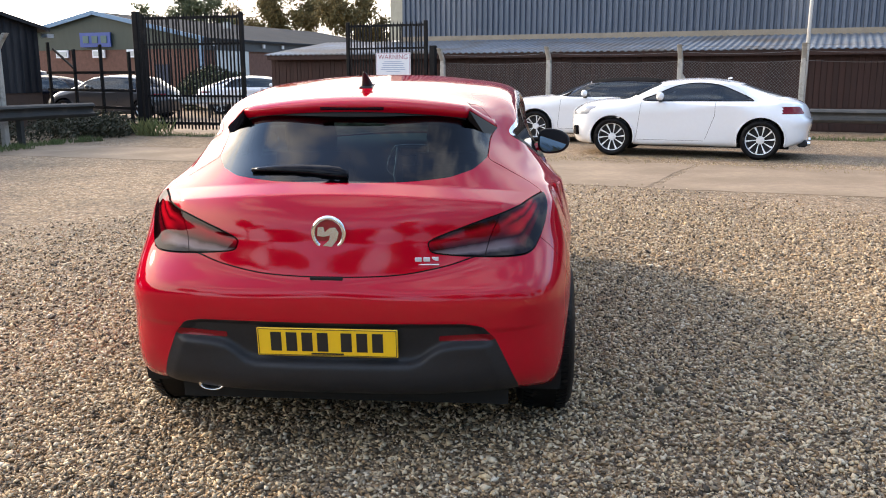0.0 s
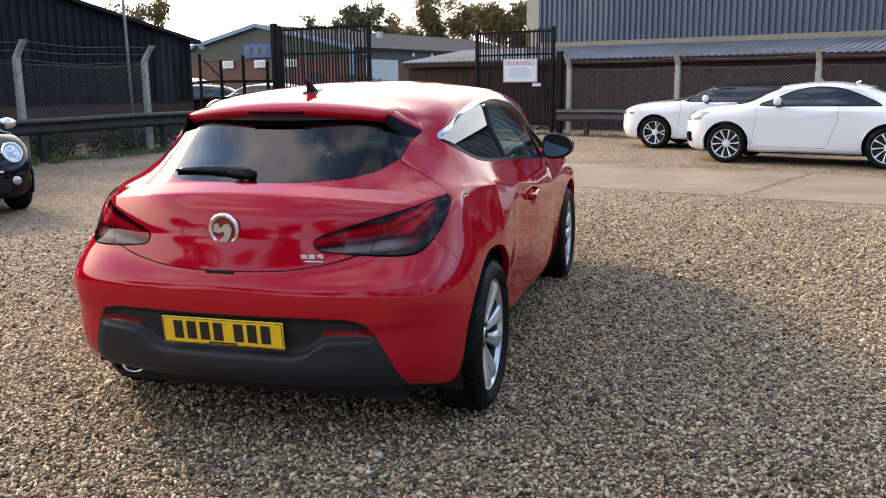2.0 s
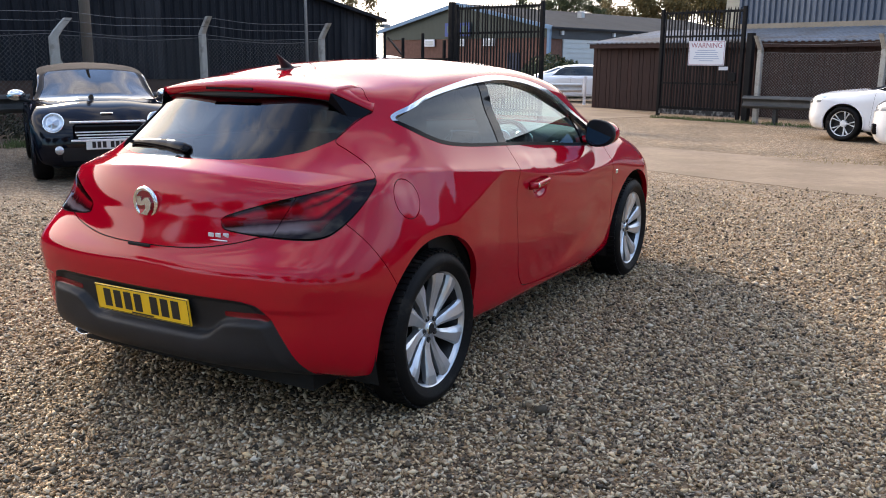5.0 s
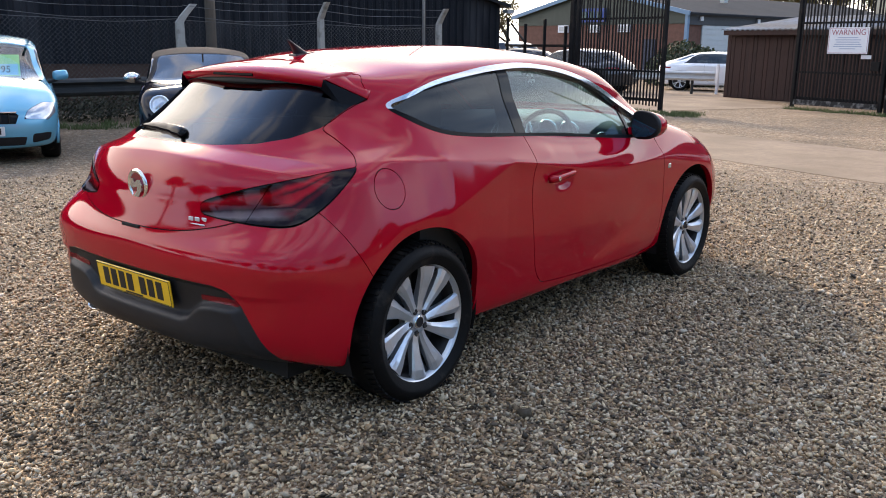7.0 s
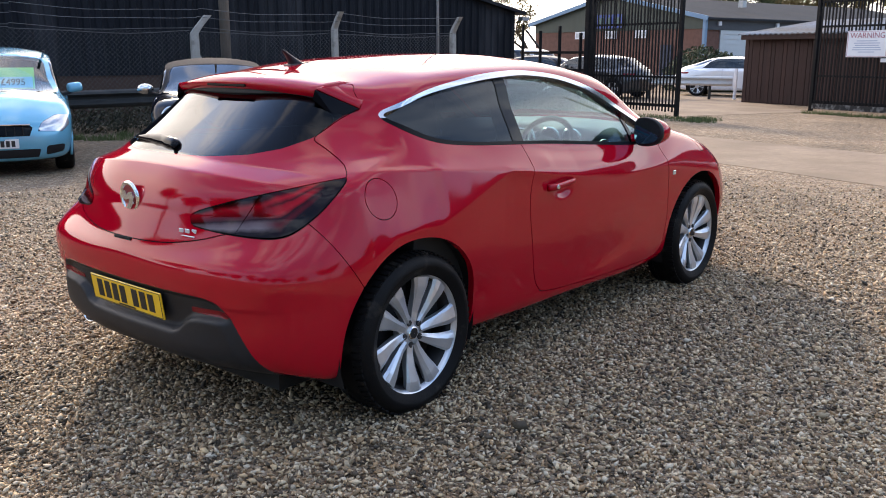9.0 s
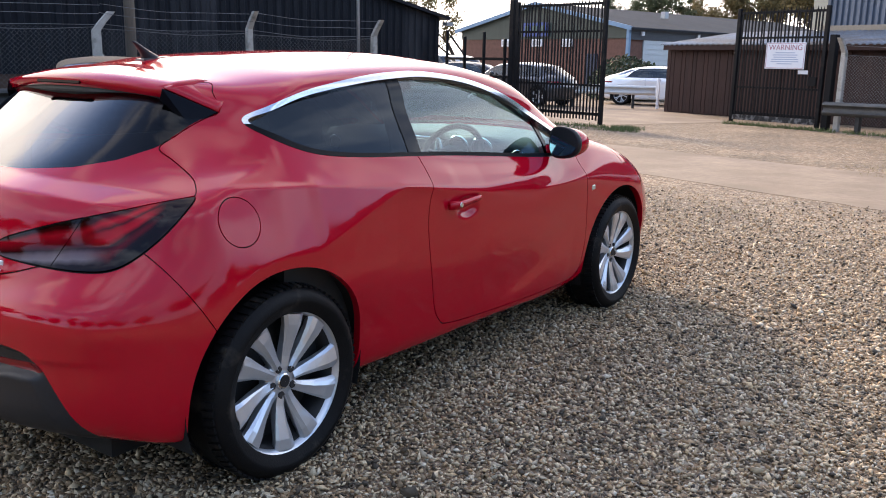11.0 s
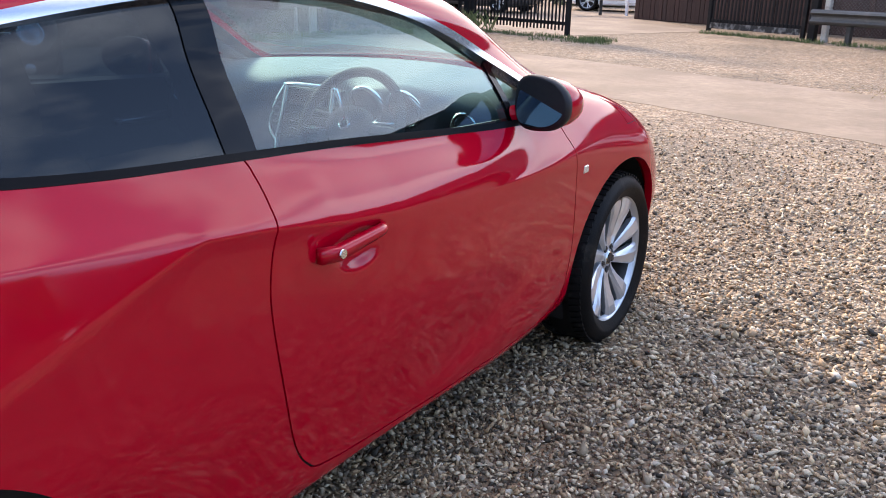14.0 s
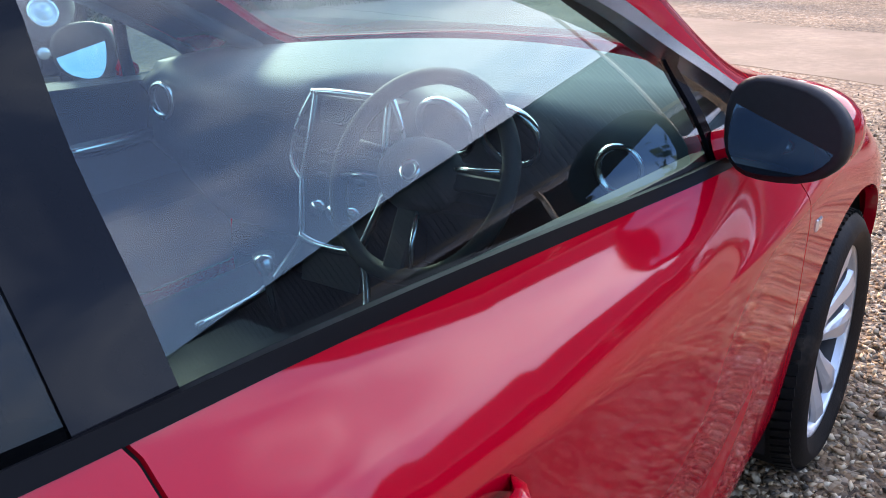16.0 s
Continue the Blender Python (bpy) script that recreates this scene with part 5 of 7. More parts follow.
# round badge: a chrome ring with a plain shape
bm = bmesh.new()
lathe(bm, [(.048, .0), (.050, .008), (.058, .011), (.064, .007), (.065, .0)], 40, "Y")
bmesh.ops.transform(bm, matrix=pose(-.006, -.676, .885, 3, 0, 0) @ Matrix.Diagonal((1, -1, 1, 1)), verts=bm.verts[:])
badge = part("badge", bm, CHROME, tailgate, "round chrome badge", True)
bm = lathe(bmesh.new(), [(.001, .004), (.049, .004), (.049, 0)], 32, "Y")
bmesh.ops.transform(bm, matrix=pose(-.006, -.676, .885, 3, 0, 0) @ Matrix.Diagonal((1, -1, 1, 1)), verts=bm.verts[:])
part("badge_field", bm, mat("badge_field", (0.22, 0.006, 0.015), rough=0.2, vary=0.1, coat=.6), badge, "red badge field")
bm = bmesh.new()
prism(bm, [(-.034, .022), (-.016, .024), (-.012, .006), (.004, .020), (.022, .022), (.032, .004), (.026, -.020), (.010, -.042), (-.020, -.040), (.002, -.020), (.004, -.004), (-.016, -.010), (-.036, -.006)], .008)
bmesh.ops.scale(bm, vec=(1.15, 1, 1.1), verts=bm.verts[:])
bmesh.ops.translate(bm, vec=(-.004, -.684, .884), verts=bm.verts[:])
part("badge_shape", bm, SATIN, badge, "plain chrome shape")
# model badge as plain bars
bm = boxes(*[((.025, .006, .016), (.318 + .030 * k, tail_y(.318 + .030 * k, .790), .790), (0, 0, 5)) for k in range(3)], ((.092, .006, .005), (.348, tail_y(.348, .772), .772), (0, 0, 5)), bevel=.002)
part("model_badge", bm, mat("badge_silver", (.62, .64, .68), rough=.25, metal=.3, vary=.05), tailgate, "small chrome model badge as plain bars")
# tailgate handle recess: a near-black strip stands for its shade
part("gate_handle", boxes(((.12, .012, .012), (-.01, tail_y(.01, .727), .727)), bevel=.003), GAP, tailgate, "dark tailgate handle recess")

# number plate with bars in place of its characters
plate = part("number_plate", boxes(((.52, .008, .111), (-.012, -.724, .488), (7, 0, 0)), bevel=.003), PLATE_YELLOW, bump_ob, "yellow number plate with plain bars")
part("plate_border", boxes(*[(s, p, (7, 0, 0)) for s, p in (((.508, .0012, .002), (-.012, -.7355, .5385)), ((.508, .0012, .002), (-.012, -.7225, .4375)), ((.002, .0012, .10), (-.266, -.729, .488)), ((.002, .0012, .10), (.242, -.729, .488)))]), PRINT, plate)
for k in range(7):
    x = -.206 + .0575 * k + (.030 if k > 3 else 0)
    part("plate_bar", boxes(((.040, .0014, .074), (x + .005, -.7292, .490), (7, 0, 0))), PRINT, plate)
part("plate_maker_bar", boxes(((.12, .0014, .006), (-.012, -.7238, .444), (7, 0, 0))), PRINT, plate)
# exhaust
bm = bmesh.new()
prof = [(.030, .0), (.030, -.10), (.036, -.102), (.038, -.096), (.038, .14)]
lathe(bm, prof, 28, "Y")
bmesh.ops.transform(bm, matrix=pose(-.482, -.548, .289) @ Matrix.Diagonal((1.38, 1, .70, 1)), verts=bm.verts[:])
ex = part("exhaust_tip", bm, CHROME, red_car, "oval chrome exhaust tip", True)
bm = tube(bmesh.new(), [(-.482, -.63, .289), (-.482, -.2, .289)], [.022, .022], 12)
part("exhaust_bore", bm, GAP, ex)

# door handle, lock, repeater
for sx in (1, -1):
    hz, hx = .822, .900
    rows = []
    for t in np.linspace(0, 1, 13):
        y, o = .955 + .215 * t, .006 + .022 * min(1, t * 7) * min(1, (1 - t) * 9 + .15)
        z = hz + .020 * t
        h = .017 - .006 * t
        rows.append([(sx * (hx + o + .010), y, z + h * .6), (sx * (hx + o + .013), y, z), (sx * (hx + o + .008), y, z - h), (sx * (hx + o - .008), y, z - h), (sx * (hx + o - .008), y, z + h)])
    hd = ribbon("door_handle", rows, RED, red_car, "red pull door handle")
    bm = lathe(bmesh.new(), [(.001, .003), (.010, .003), (.011, 0)], 16, "X")
    bmesh.ops.transform(bm, matrix=pose(sx * .9405, .990, .826) @ Matrix.Diagonal((sx, 1, 1, 1)), verts=bm.verts[:])
    part("lock", bm, SATIN, hd, "round metal lock")
    part("side_repeater", boxes(((.012, .036, .028), (sx * .903, 2.335, .755), (0, 0, 0)), bevel=.004), HEADLAMP, red_car, "small clear side repeater")

# door mirrors
for sx in (1, -1):
    rows = []
    for t in np.linspace(0, 1, 11):
        y = 1.945 + .135 * t
        s = math.sqrt(max(0.0, 1 - t ** 2.4)) * .97 + .03
        ring = []
        for a in np.linspace(0, 2 * math.pi, 20, endpoint=False):
            c, v = math.cos(a), math.sin(a)
            cx = .100 * math.copysign(abs(c) ** .75, c) * s
            cz = .076 * math.copysign(abs(v) ** .8, v) * s * (1 - .22 * c)
            ring.append((sx * (.936 + cx), y, 1.022 + cz))
        rows.append(ring)
    mir = ribbon("door_mirror", rows, RED, red_car, "door mirror with red cap and black surround")
    rim_rows = []
    for k, (o, y) in enumerate(((1.0, 1.962), (1.02, 1.950), (1.0, 1.938), (.90, 1.938))):
        ring = []
        for a in np.linspace(0, 2 * math.pi, 28, endpoint=False):
            c, v = math.cos(a), math.sin(a)
            ring.append((sx * (.936 + .102 * o * math.copysign(abs(c) ** .75, c)), y, 1.022 + .078 * o * math.copysign(abs(v) ** .8, v) * (1 - .22 * c)))
        rim_rows.append(ring)
    ribbon("mirror_surround", rim_rows, PLASTIC, mir, "black mirror surround")
    bm = bmesh.new()
    bm.faces.new([bm.verts.new((sx * (.936 + .088 * math.copysign(abs(math.cos(a)) ** .75, math.cos(a))), 1.9365, 1.022 + .066 * math.copysign(abs(math.sin(a)) ** .8, math.sin(a)) * (1 - .22 * math.cos(a))))
                  for a in np.linspace(0, 2 * math.pi, 28, endpoint=False)])
    bmesh.ops.rotate(bm, cent=(sx * .936, 1.9365, 1.022), matrix=Matrix.Rotation(radians(sx * 3), 3, "Z") @ Matrix.Rotation(radians(-10), 3, "X"), verts=bm.verts[:])
    part("mirror_glass", bm, mat("mirror_face", (0.24, 0.33, 0.42), rough=0.02, metal=1.0, vary=0.01), mir, "mirror glass")
    bm = tube(bmesh.new(), [(sx * .80, 1.99, .972), (sx * .835, 1.995, .985), (sx * .875, 2.0, 1.005)], [.030, .027, .03], 10)
    part("mirror_foot", bm, RED, mir)
    toe = Matrix.Translation((sx * .90, 2.0, 0)) @ Matrix.Rotation(radians(-sx * 17), 4, "Z") @ Matrix.Translation((-sx * .90, -2.0, 0))
    for ob in (mir, *[c for c in mir.children if not c.name.startswith("mirror_foot")]):
        ob.data.transform(toe)

# ---- cabin of the red car ----
def rounded(rows, name, material, parent, label="", smooth=True):
    return ribbon(name, rows, material, parent, label, smooth)


def ring_xy(cx, cy, z, w, d, n=16, p=.6):
    return [(cx + w * math.copysign(abs(math.cos(a)) ** p, math.cos(a)), cy + d * math.copysign(abs(math.sin(a)) ** p, math.sin(a)), z) for a in np.linspace(0, 2 * math.pi, n, endpoint=False)]


def seat(parent, x, y, wide=.25, name="seat"):
    s = rounded([ring_xy(x, y + .02 + .10 * t, .30 + .22 * t, wide * (.9 + .1 * t), .27, 16) for t in np.linspace(0, 1, 5)], name, CLOTH, parent, "black cloth seat")
    rounded([ring_xy(x, y - .22 - .24 * t, .46 + .60 * t, wide * (1 - .25 * t ** 2), .075 - .02 * t, 16) for t in np.linspace(0, 1, 9)], "backrest", CLOTH, s)
    rounded([ring_xy(x, y - .475 - .03 * t, 1.07 + .17 * t, .135 - .03 * abs(t - .4), .045, 14) for t in np.linspace(0, 1, 6)], "headrest", CLOTH, s)
    return s


seat(red_car, .36, 1.10)
seat(red_car, -.36, 1.10)
rounded([ring_xy(0, .42 + .04 * t, .34 + .18 * t, .60, .25, 20) for t in np.linspace(0, 1, 4)], "rear_bench", CLOTH, red_car)
rounded([ring_xy(0, .22 - .17 * t, .50 + .42 * t, .58, .07, 20) for t in np.linspace(0, 1, 6)], "rear_backrest", CLOTH, red_car)
for x in (-.30, .30):
    rounded([ring_xy(x, .03 - .02 * t, .93 + .13 * t, .12, .04, 12) for t in np.linspace(0, 1, 4)], "rear_headrest", CLOTH, red_car)
part("parcel_shelf", boxes(((1.0, .36, .025), (0, -.22, .92), (3, 0, 0)), bevel=.008), TRIM_DARK, red_car)
part("cabin_floor", boxes(((1.5, 2.6, .04), (0, 1.2, .31))), TRIM_DARK, red_car)
part("boot_lining", boxes(((1.1, .04, .55), (0, -.44, .62)), ((.03, .55, .55), (.56, .02, .60)), ((.03, .55, .55), (-.56, .02, .60))), TRIM_DARK, red_car)
for sx in (-1, 1):
    rounded([[(sx * .80, y, .34), (sx * .845, y, .50), (sx * .83, y, .80), (sx * (.80 - .02 * (y > 1.9)), y, 1.015 - .045 * (y - .85)), (sx * .755, y, 1.005 - .045 * (y - .85)), (sx * .765, y, .80), (sx * .70, y, .70), (sx * .75, y, .60), (sx * .77, y, .36)] for y in np.linspace(.86, 2.24, 8)],
            "door_card", TRIM_DARK, red_car, "black door trim panel", False)
    rounded([[(sx * .81, y, .34), (sx * .83, y, .80), (sx * (.775 - .05 * (y < .3)), y, 1.035), (sx * (.735 - .05 * (y < .3)), y, 1.035), (sx * .74, y, .60), (sx * .74, y, .36)] for y in np.linspace(.08, .85, 5)], "quarter_trim", TRIM_DARK, red_car, "", False)
    # roof lining side and pillars
    bm = tube(bmesh.new(), [(sx * .665, 2.33, 1.00), (sx * .630, 2.08, 1.115), (sx * .565, 1.80, 1.262), (sx * .52, 1.45, 1.325)], [.022, .022, .022, .02], 8)
    part("pillar_trim", bm, TRIM_MID, red_car, "grey pillar trim", True)
    bm = tube(bmesh.new(), [(sx * .745, .86, .98), (sx * .665, .85, 1.20), (sx * .545, .84, 1.34)], [.04, .035, .03], 8)
    part("pillar_trim", bm, TRIM_DARK, red_car, "", True)
bm = bmesh.new()
sheet_rows = [[(x, y, float(CROWN(y)[0]) - .040 - .060 * (abs(x) / .58) ** 2.2) for x in np.linspace(-.50, .50, 11)] for y in np.linspace(.12, 1.74, 12)]
vs = [[bm.verts.new(p) for p in r] for r in sheet_rows]
for a, b in zip(vs, vs[1:]):
    for i in range(10):
        bm.faces.new((a[i], a[i + 1], b[i + 1], b[i]))
part("headlining", bm, HEADLINING, red_car, "pale grey headlining", True)

# dashboard: a curved top that runs to the windscreen, and a face that falls to the knees
dash_rows = []
for x in np.linspace(-.76, .76, 33):
    hood = .045 * math.exp(-((x - .35) / .17) ** 2)
    ed = 1.985 + .02 * (abs(x) / .76) ** 2 + .055 * math.exp(-(x / .17) ** 2)
    dash_rows.append([(x, 2.655 - .34 * (abs(x) / .76) ** 2, 1.022 - .022 * (abs(x) / .76) ** 2), (x, 2.25, 1.008), (x, 2.05, .995 + hood * .5), (x, ed + .03, .975 + hood), (x, ed - .02, .945 + hood), (x, ed + .01, .90), (x, ed - .02, .80), (x, ed + .06, .68), (x, ed + .22, .50), (x, 2.5, .45)])
dash = rounded(dash_rows, "dashboard", TRIM_MID, red_car, "grey moulded dashboard")
# instrument pod with two dials behind the wheel
for dx in (-.075, .075):
    bm = lathe(bmesh.new(), [(.066, 0), (.070, .012), (.062, .022), (.058, .004), (.001, .002)], 28, "Y")
    bmesh.ops.transform(bm, matrix=pose(.35 + dx, 1.955, .955, 20, 0, 0) @ Matrix.Diagonal((1, -1, 1, 1)), verts=bm.verts[:])
    part("dial", bm, SATIN if dx < 0 else CHROME, dash, "round dial with a bright ring", True)
    bm = lathe(bmesh.new(), [(.001, .003), (.056, .003)], 24, "Y")
    bmesh.ops.transform(bm, matrix=pose(.35 + dx, 1.951, .955, 20, 0, 0) @ Matrix.Diagonal((1, -1, 1, 1)), verts=bm.verts[:])
    part("dial_face", bm, PRINT, dash)
# centre stack with silver trim
stack = rounded([[(-.12 + .035 * t, 1.99 - .12 * t, .975 - .40 * t), (.12 - .035 * t, 1.99 - .12 * t, .975 - .40 * t), (.12 - .035 * t, 2.12, .975 - .40 * t), (-.12 + .035 * t, 2.12, .975 - .40 * t)] for t in np.linspace(0, 1, 8)], "centre_stack", TRIM_DARK, red_car, "black centre console stack", False)
for sx in (-1, 1):
    for pts, r in (([(.112, 1.985, .985), (.150, 1.972, .92), (.168, 1.958, .85), (.155, 1.946, .815), (.122, 1.935, .79)], .008),
                   ([(.104, 1.985, .985), (.108, 1.962, .90), (.116, 1.945, .83), (.118, 1.932, .785), (.096, 1.900, .71), (.088, 1.885, .672), (.120, 1.86, .61), (.150, 1.80, .55), (.155, 1.62, .535)], .0095)):
        part("silver_trim", tube(bmesh.new(), smooth_line([(sx * px, py, pz) for px, py, pz in pts], 6), r, 6), SATIN, stack, "curved silver trim", True)
    part("air_vent", boxes(*[((.036, .012, .009), (sx * .135, 1.972 - .007 * k, .925 - .024 * k), (-20, 0, 0)) for k in range(4)]), PRINT, stack, "slatted air vent")
for zz, dy, r in ((.988, 1.984, .008), (.676, 1.884, .011)):
    part("silver_trim", tube(bmesh.new(), smooth_line([(-.108, dy, zz - .006), (-.05, dy - .008, zz), (.05, dy - .008, zz), (.108, dy, zz - .006)] if zz > .9 else [(-.09, dy, zz), (-.04, dy, zz - .012), (.04, dy, zz - .012), (.09, dy, zz)], 6), r, 6), SATIN, stack, "curved silver trim", True)
part("display", boxes(((.17, .01, .055), (0, 1.972, .945), (-15, 0, 0)), bevel=.004), GLOSS_BLACK, stack, "dark display")
for k in range(12):
    part("button", boxes(((.026, .012, .012), (-.055 + .037 * (k % 4), 1.948 - .008 * (k // 4), .86 - .025 * (k // 4)), (-16, 0, 0)), bevel=.003), TRIM_MID, stack)
for sx in (-.05, .05, 0):
    bm = lathe(bmesh.new(), [(.001, .02), (.017, .019), (.02, 0)], 18, "Y")
    bmesh.ops.transform(bm, matrix=pose(sx, 1.912, .74) @ Matrix.Diagonal((1, -1, 1, 1)), verts=bm.verts[:])
    part("knob", bm, SATIN, stack, "silver rotary knob", True)
part("tunnel", boxes(((.26, .95, .24), (0, 1.25, .42)), bevel=.03), TRIM_DARK, red_car, "black centre tunnel")
bm = tube(bmesh.new(), [(0, 1.72, .54), (0, 1.695, .66), (0, 1.69, .71)], [.012, .012, .024], 10)
part("gear_lever", bm, SATIN, red_car, "gear lever with bright knob", True)

# steering wheel
wm = pose(.355, 1.755, .915, 62, 0, 0)
bm = bmesh.new()
n = 56
ring = [(.183 * math.cos(2 * math.pi * k / n), .183 * math.sin(2 * math.pi * k / n), 0) for k in range(n)]
rv = [[bm.verts.new(((.183 + .016 * math.cos(b)) * math.cos(a), (.183 + .016 * math.cos(b)) * math.sin(a), .017 * math.sin(b))) for b in np.linspace(0, 2 * math.pi, 10, endpoint=False)] for a in np.linspace(0, 2 * math.pi, n, endpoint=False)]
for i in range(n):
    for j in range(10):
        bm.faces.new((rv[i][j], rv[(i + 1) % n][j], rv[(i + 1) % n][(j + 1) % 10], rv[i][(j + 1) % 10]))
bmesh.ops.recalc_face_normals(bm, faces=bm.faces[:])
bmesh.ops.transform(bm, matrix=wm, verts=bm.verts[:])
sw = part("steering_wheel", bm, TRIM_DARK, red_car, "black leather steering wheel", True)
bm = lathe(bmesh.new(), [(.001, .030), (.05, .028), (.072, .018), (.078, -.01)], 28, "Z")
bmesh.ops.transform(bm, matrix=wm @ Matrix.Diagonal((1.15, .9, 1, 1)), verts=bm.verts[:])
part("wheel_boss", bm, TRIM_DARK, sw, "", True)
bm = lathe(bmesh.new(), [(.013, .034), (.019, .036), (.021, .030)], 24, "Z")
bmesh.ops.transform(bm, matrix=wm, verts=bm.verts[:])
part("boss_ring", bm, CHROME, sw, "round chrome emblem ring", True)
for a, w in ((0, .03), (180, .03), (-90, .045)):
    bm = boxes(((.13, w, .014), (.125, 0, .004)), bevel=.004)
    bmesh.ops.transform(bm, matrix=wm @ pose(0, 0, 0, 0, 0, a), verts=bm.verts[:])
    part("wheel_spoke", bm, TRIM_DARK, sw)
    bm = tube(bmesh.new(), [(.07, w * .62, .014), (.12, w * .7, .014), (.165, w * .9, .010)], .005, 6)
    bmesh.ops.transform(bm, matrix=wm @ pose(0, 0, 0, 0, 0, a), verts=bm.verts[:])
    part("spoke_trim", bm, SATIN, sw, "silver spoke trim", True)
bm = tube(bmesh.new(), [(.30, 1.82, .92), (.20, 1.81, .935), (.165, 1.80, .94)], [.007, .008, .010], 8)
part("stalk", bm, TRIM_DARK, red_car, "column stalk", True)
bm = tube(bmesh.new(), [(.355, 1.76, .905), (.355, 2.05, .79)], [.05, .05], 12)
part("steering_column", bm, TRIM_DARK, red_car)
# inner mirror and sun visor, side vents
part("inner_mirror", boxes(((.22, .03, .06), (0, 1.72, 1.285), (10, 0, 0)), ((.02, .12, .02), (0, 1.80, 1.325), (-15, 0, 0)), bevel=.01), TRIM_DARK, red_car, "black interior mirror")
for sx in (-1, 1):
    part("sun_visor", boxes(((.38, .14, .02), (sx * .33, 1.66, 1.325), (-12, 0, 0)), bevel=.008), HEADLINING, red_car)
    bm = lathe(bmesh.new(), [(.045, 0), (.050, .012), (.040, .016), (.036, .0)], 24, "Y")
    bmesh.ops.transform(bm, matrix=pose(sx * .64, 1.972, .915) @ Matrix.Diagonal((1, -1, 1, 1)), verts=bm.verts[:])
    part("side_vent", bm, SATIN, dash, "round side vent with silver ring", True)
    rounded([[(sx * .745, y, .80 + .02 * math.sin((y - 1.35) * 9)), (sx * .735, y, .83), (sx * .725, y, .80)] for y in np.linspace(1.72, 2.02, 8)], "door_pull", SATIN, red_car, "silver door pull")

# ---- the other cars ----
def make_car(name, m, label, paint, group, wheelbase=2.5, front=.85, rear=.78, half=.90, belt=.93, roof=1.36, cabin=0.0, fast=0.0, nose_z=1.0, soft_top=None,
             wheel_r=.325, rim_r=.225, spokes=5, twin=True, alloy=None, glass=None, upright=0.0, dlo=None, nu=120, nv=90, lamp_mat=None, slim=1.0, tail=(.84, .028, .60), back_u=2.75, face=(), mirror_mat=None, front_glass=None, blunt=0.0):
    """A parked car: the same kind of skin, its lengths and heights re-proportioned, with glass, arches, lamps, wheels and mirrors."""
    car = thing(name, m, label, "car", group)
    glass = glass or CAR_GLASS
    net = np.array(NET)
    out = net.copy()
    for i in range(net.shape[0]):
        for j in range(net.shape[1]):
            x, y, z = net[i, j]
            if y < 0:
                y2 = y * rear / .75
            elif y < 2.695:
                y2 = y * wheelbase / 2.695
            else:
                y2 = wheelbase + (y - 2.695) * front / .905
            if j >= 7:
                k = (0, .35, .7, 1)[j - 7]
                y2 += cabin + (fast * (.25 + .75 * k) if i < 5 else fast * (.25 + .75 * k) * max(0, (8 - i) / 4) * .6 if i < 8 else upright * k)
            zb = 1.0 - .02
            z2 = z * belt / zb if z < zb else belt + (z - zb) * (roof - belt) / (1.442 - zb)
            if i >= 10 and j in (4, 5, 6):
                z2 = z2 * nose_z + blunt * (.75, 1.1, .45)[j - 4] * (.5 if i == 10 else 1)
                y2 += blunt * (.5, 1.9, 2.6)[j - 4] * (0 if i == 10 else 1)
            out[i, j] = (x * half / .91, y2, z2)
    for i in range(4, 10):          # a level waistline, then an even rise to the roof
        zr = out[i, 10, 2]
        for j, k in ((6, -.16), (7, .0), (8, .33), (9, .70)):
            out[i, j, 2] = belt + .005 + (zr - belt) * k
    edge_y = out[:, -1, 1]
    ya, yb = edge_y.min(), edge_y.max()
    za, zb_ = out[0, -1, 2], out[-1, -1, 2]

    def crown(y):
        t = (np.asarray(y) - ya) / (yb - ya)
        return za * (1 - t) + zb_ * t + (roof - (za + zb_) / 2) * 4 * t * (1 - t) * (1 - .15 * (t - .5))
    sk = Sheet(list(out), crown, nu, nv)
    ar = wheel_r + .05
    for cy in (0.0, wheelbase):
        sk.take(lambda x, y, z, u, w, cy=cy: np.where((x > .4) & (z < .8), ar - np.hypot(y - cy, z - wheel_r), -1))
    sk.take(lambda x, y, z, u, w: np.where((x > .4) & (z < wheel_r), np.minimum(ar - np.minimum(abs(y), abs(y - wheelbase)) - .004, wheel_r + .01 - z), -1))
    sidewin = sk.take(lambda x, y, z, u, w: np.where((u > 3.9) & (u < 9.55) & (x > .35), np.minimum(np.minimum((w - 7.06) * .11, (9.62 - w) * .11), np.minimum((9.5 - u) * .2, (u - 4.5) * .1 + (w - 8.3) * -.03)), -1))
    if dlo:
        sk.rest += sidewin
        sidewin = sk.take(lambda x, y, z, u, w, f=inside_outline(dlo): np.where((x > .35) & (u > 2.2) & (u < 10), f(y, z), -1), .008)
    screen = sk.take(lambda x, y, z, u, w: np.minimum((u - 10.0) * .2, np.minimum(w - 7.02, 9.85 - w) * .1))
    back = sk.take(lambda x, y, z, u, w: np.minimum((back_u - u) * .2, np.minimum(w - 7.2, 9.8 - w) * .1))
    lamps = sk.take(lambda x, y, z, u, w: np.where((u < 4.6) & (y < -.3), np.minimum((tail[1] - abs(z - belt * tail[0])), np.minimum(x - half * tail[2], half * .995 - x)), -1))
    cuts = [(nm, m_, lb, two, sk.take(lambda x, y, z, u, w, f=inside_outline(pts, smooth=False): np.where((u > 10.4) & (y > wheelbase), f(x, z), -1), .002)) for nm, m_, lb, two, pts in face]
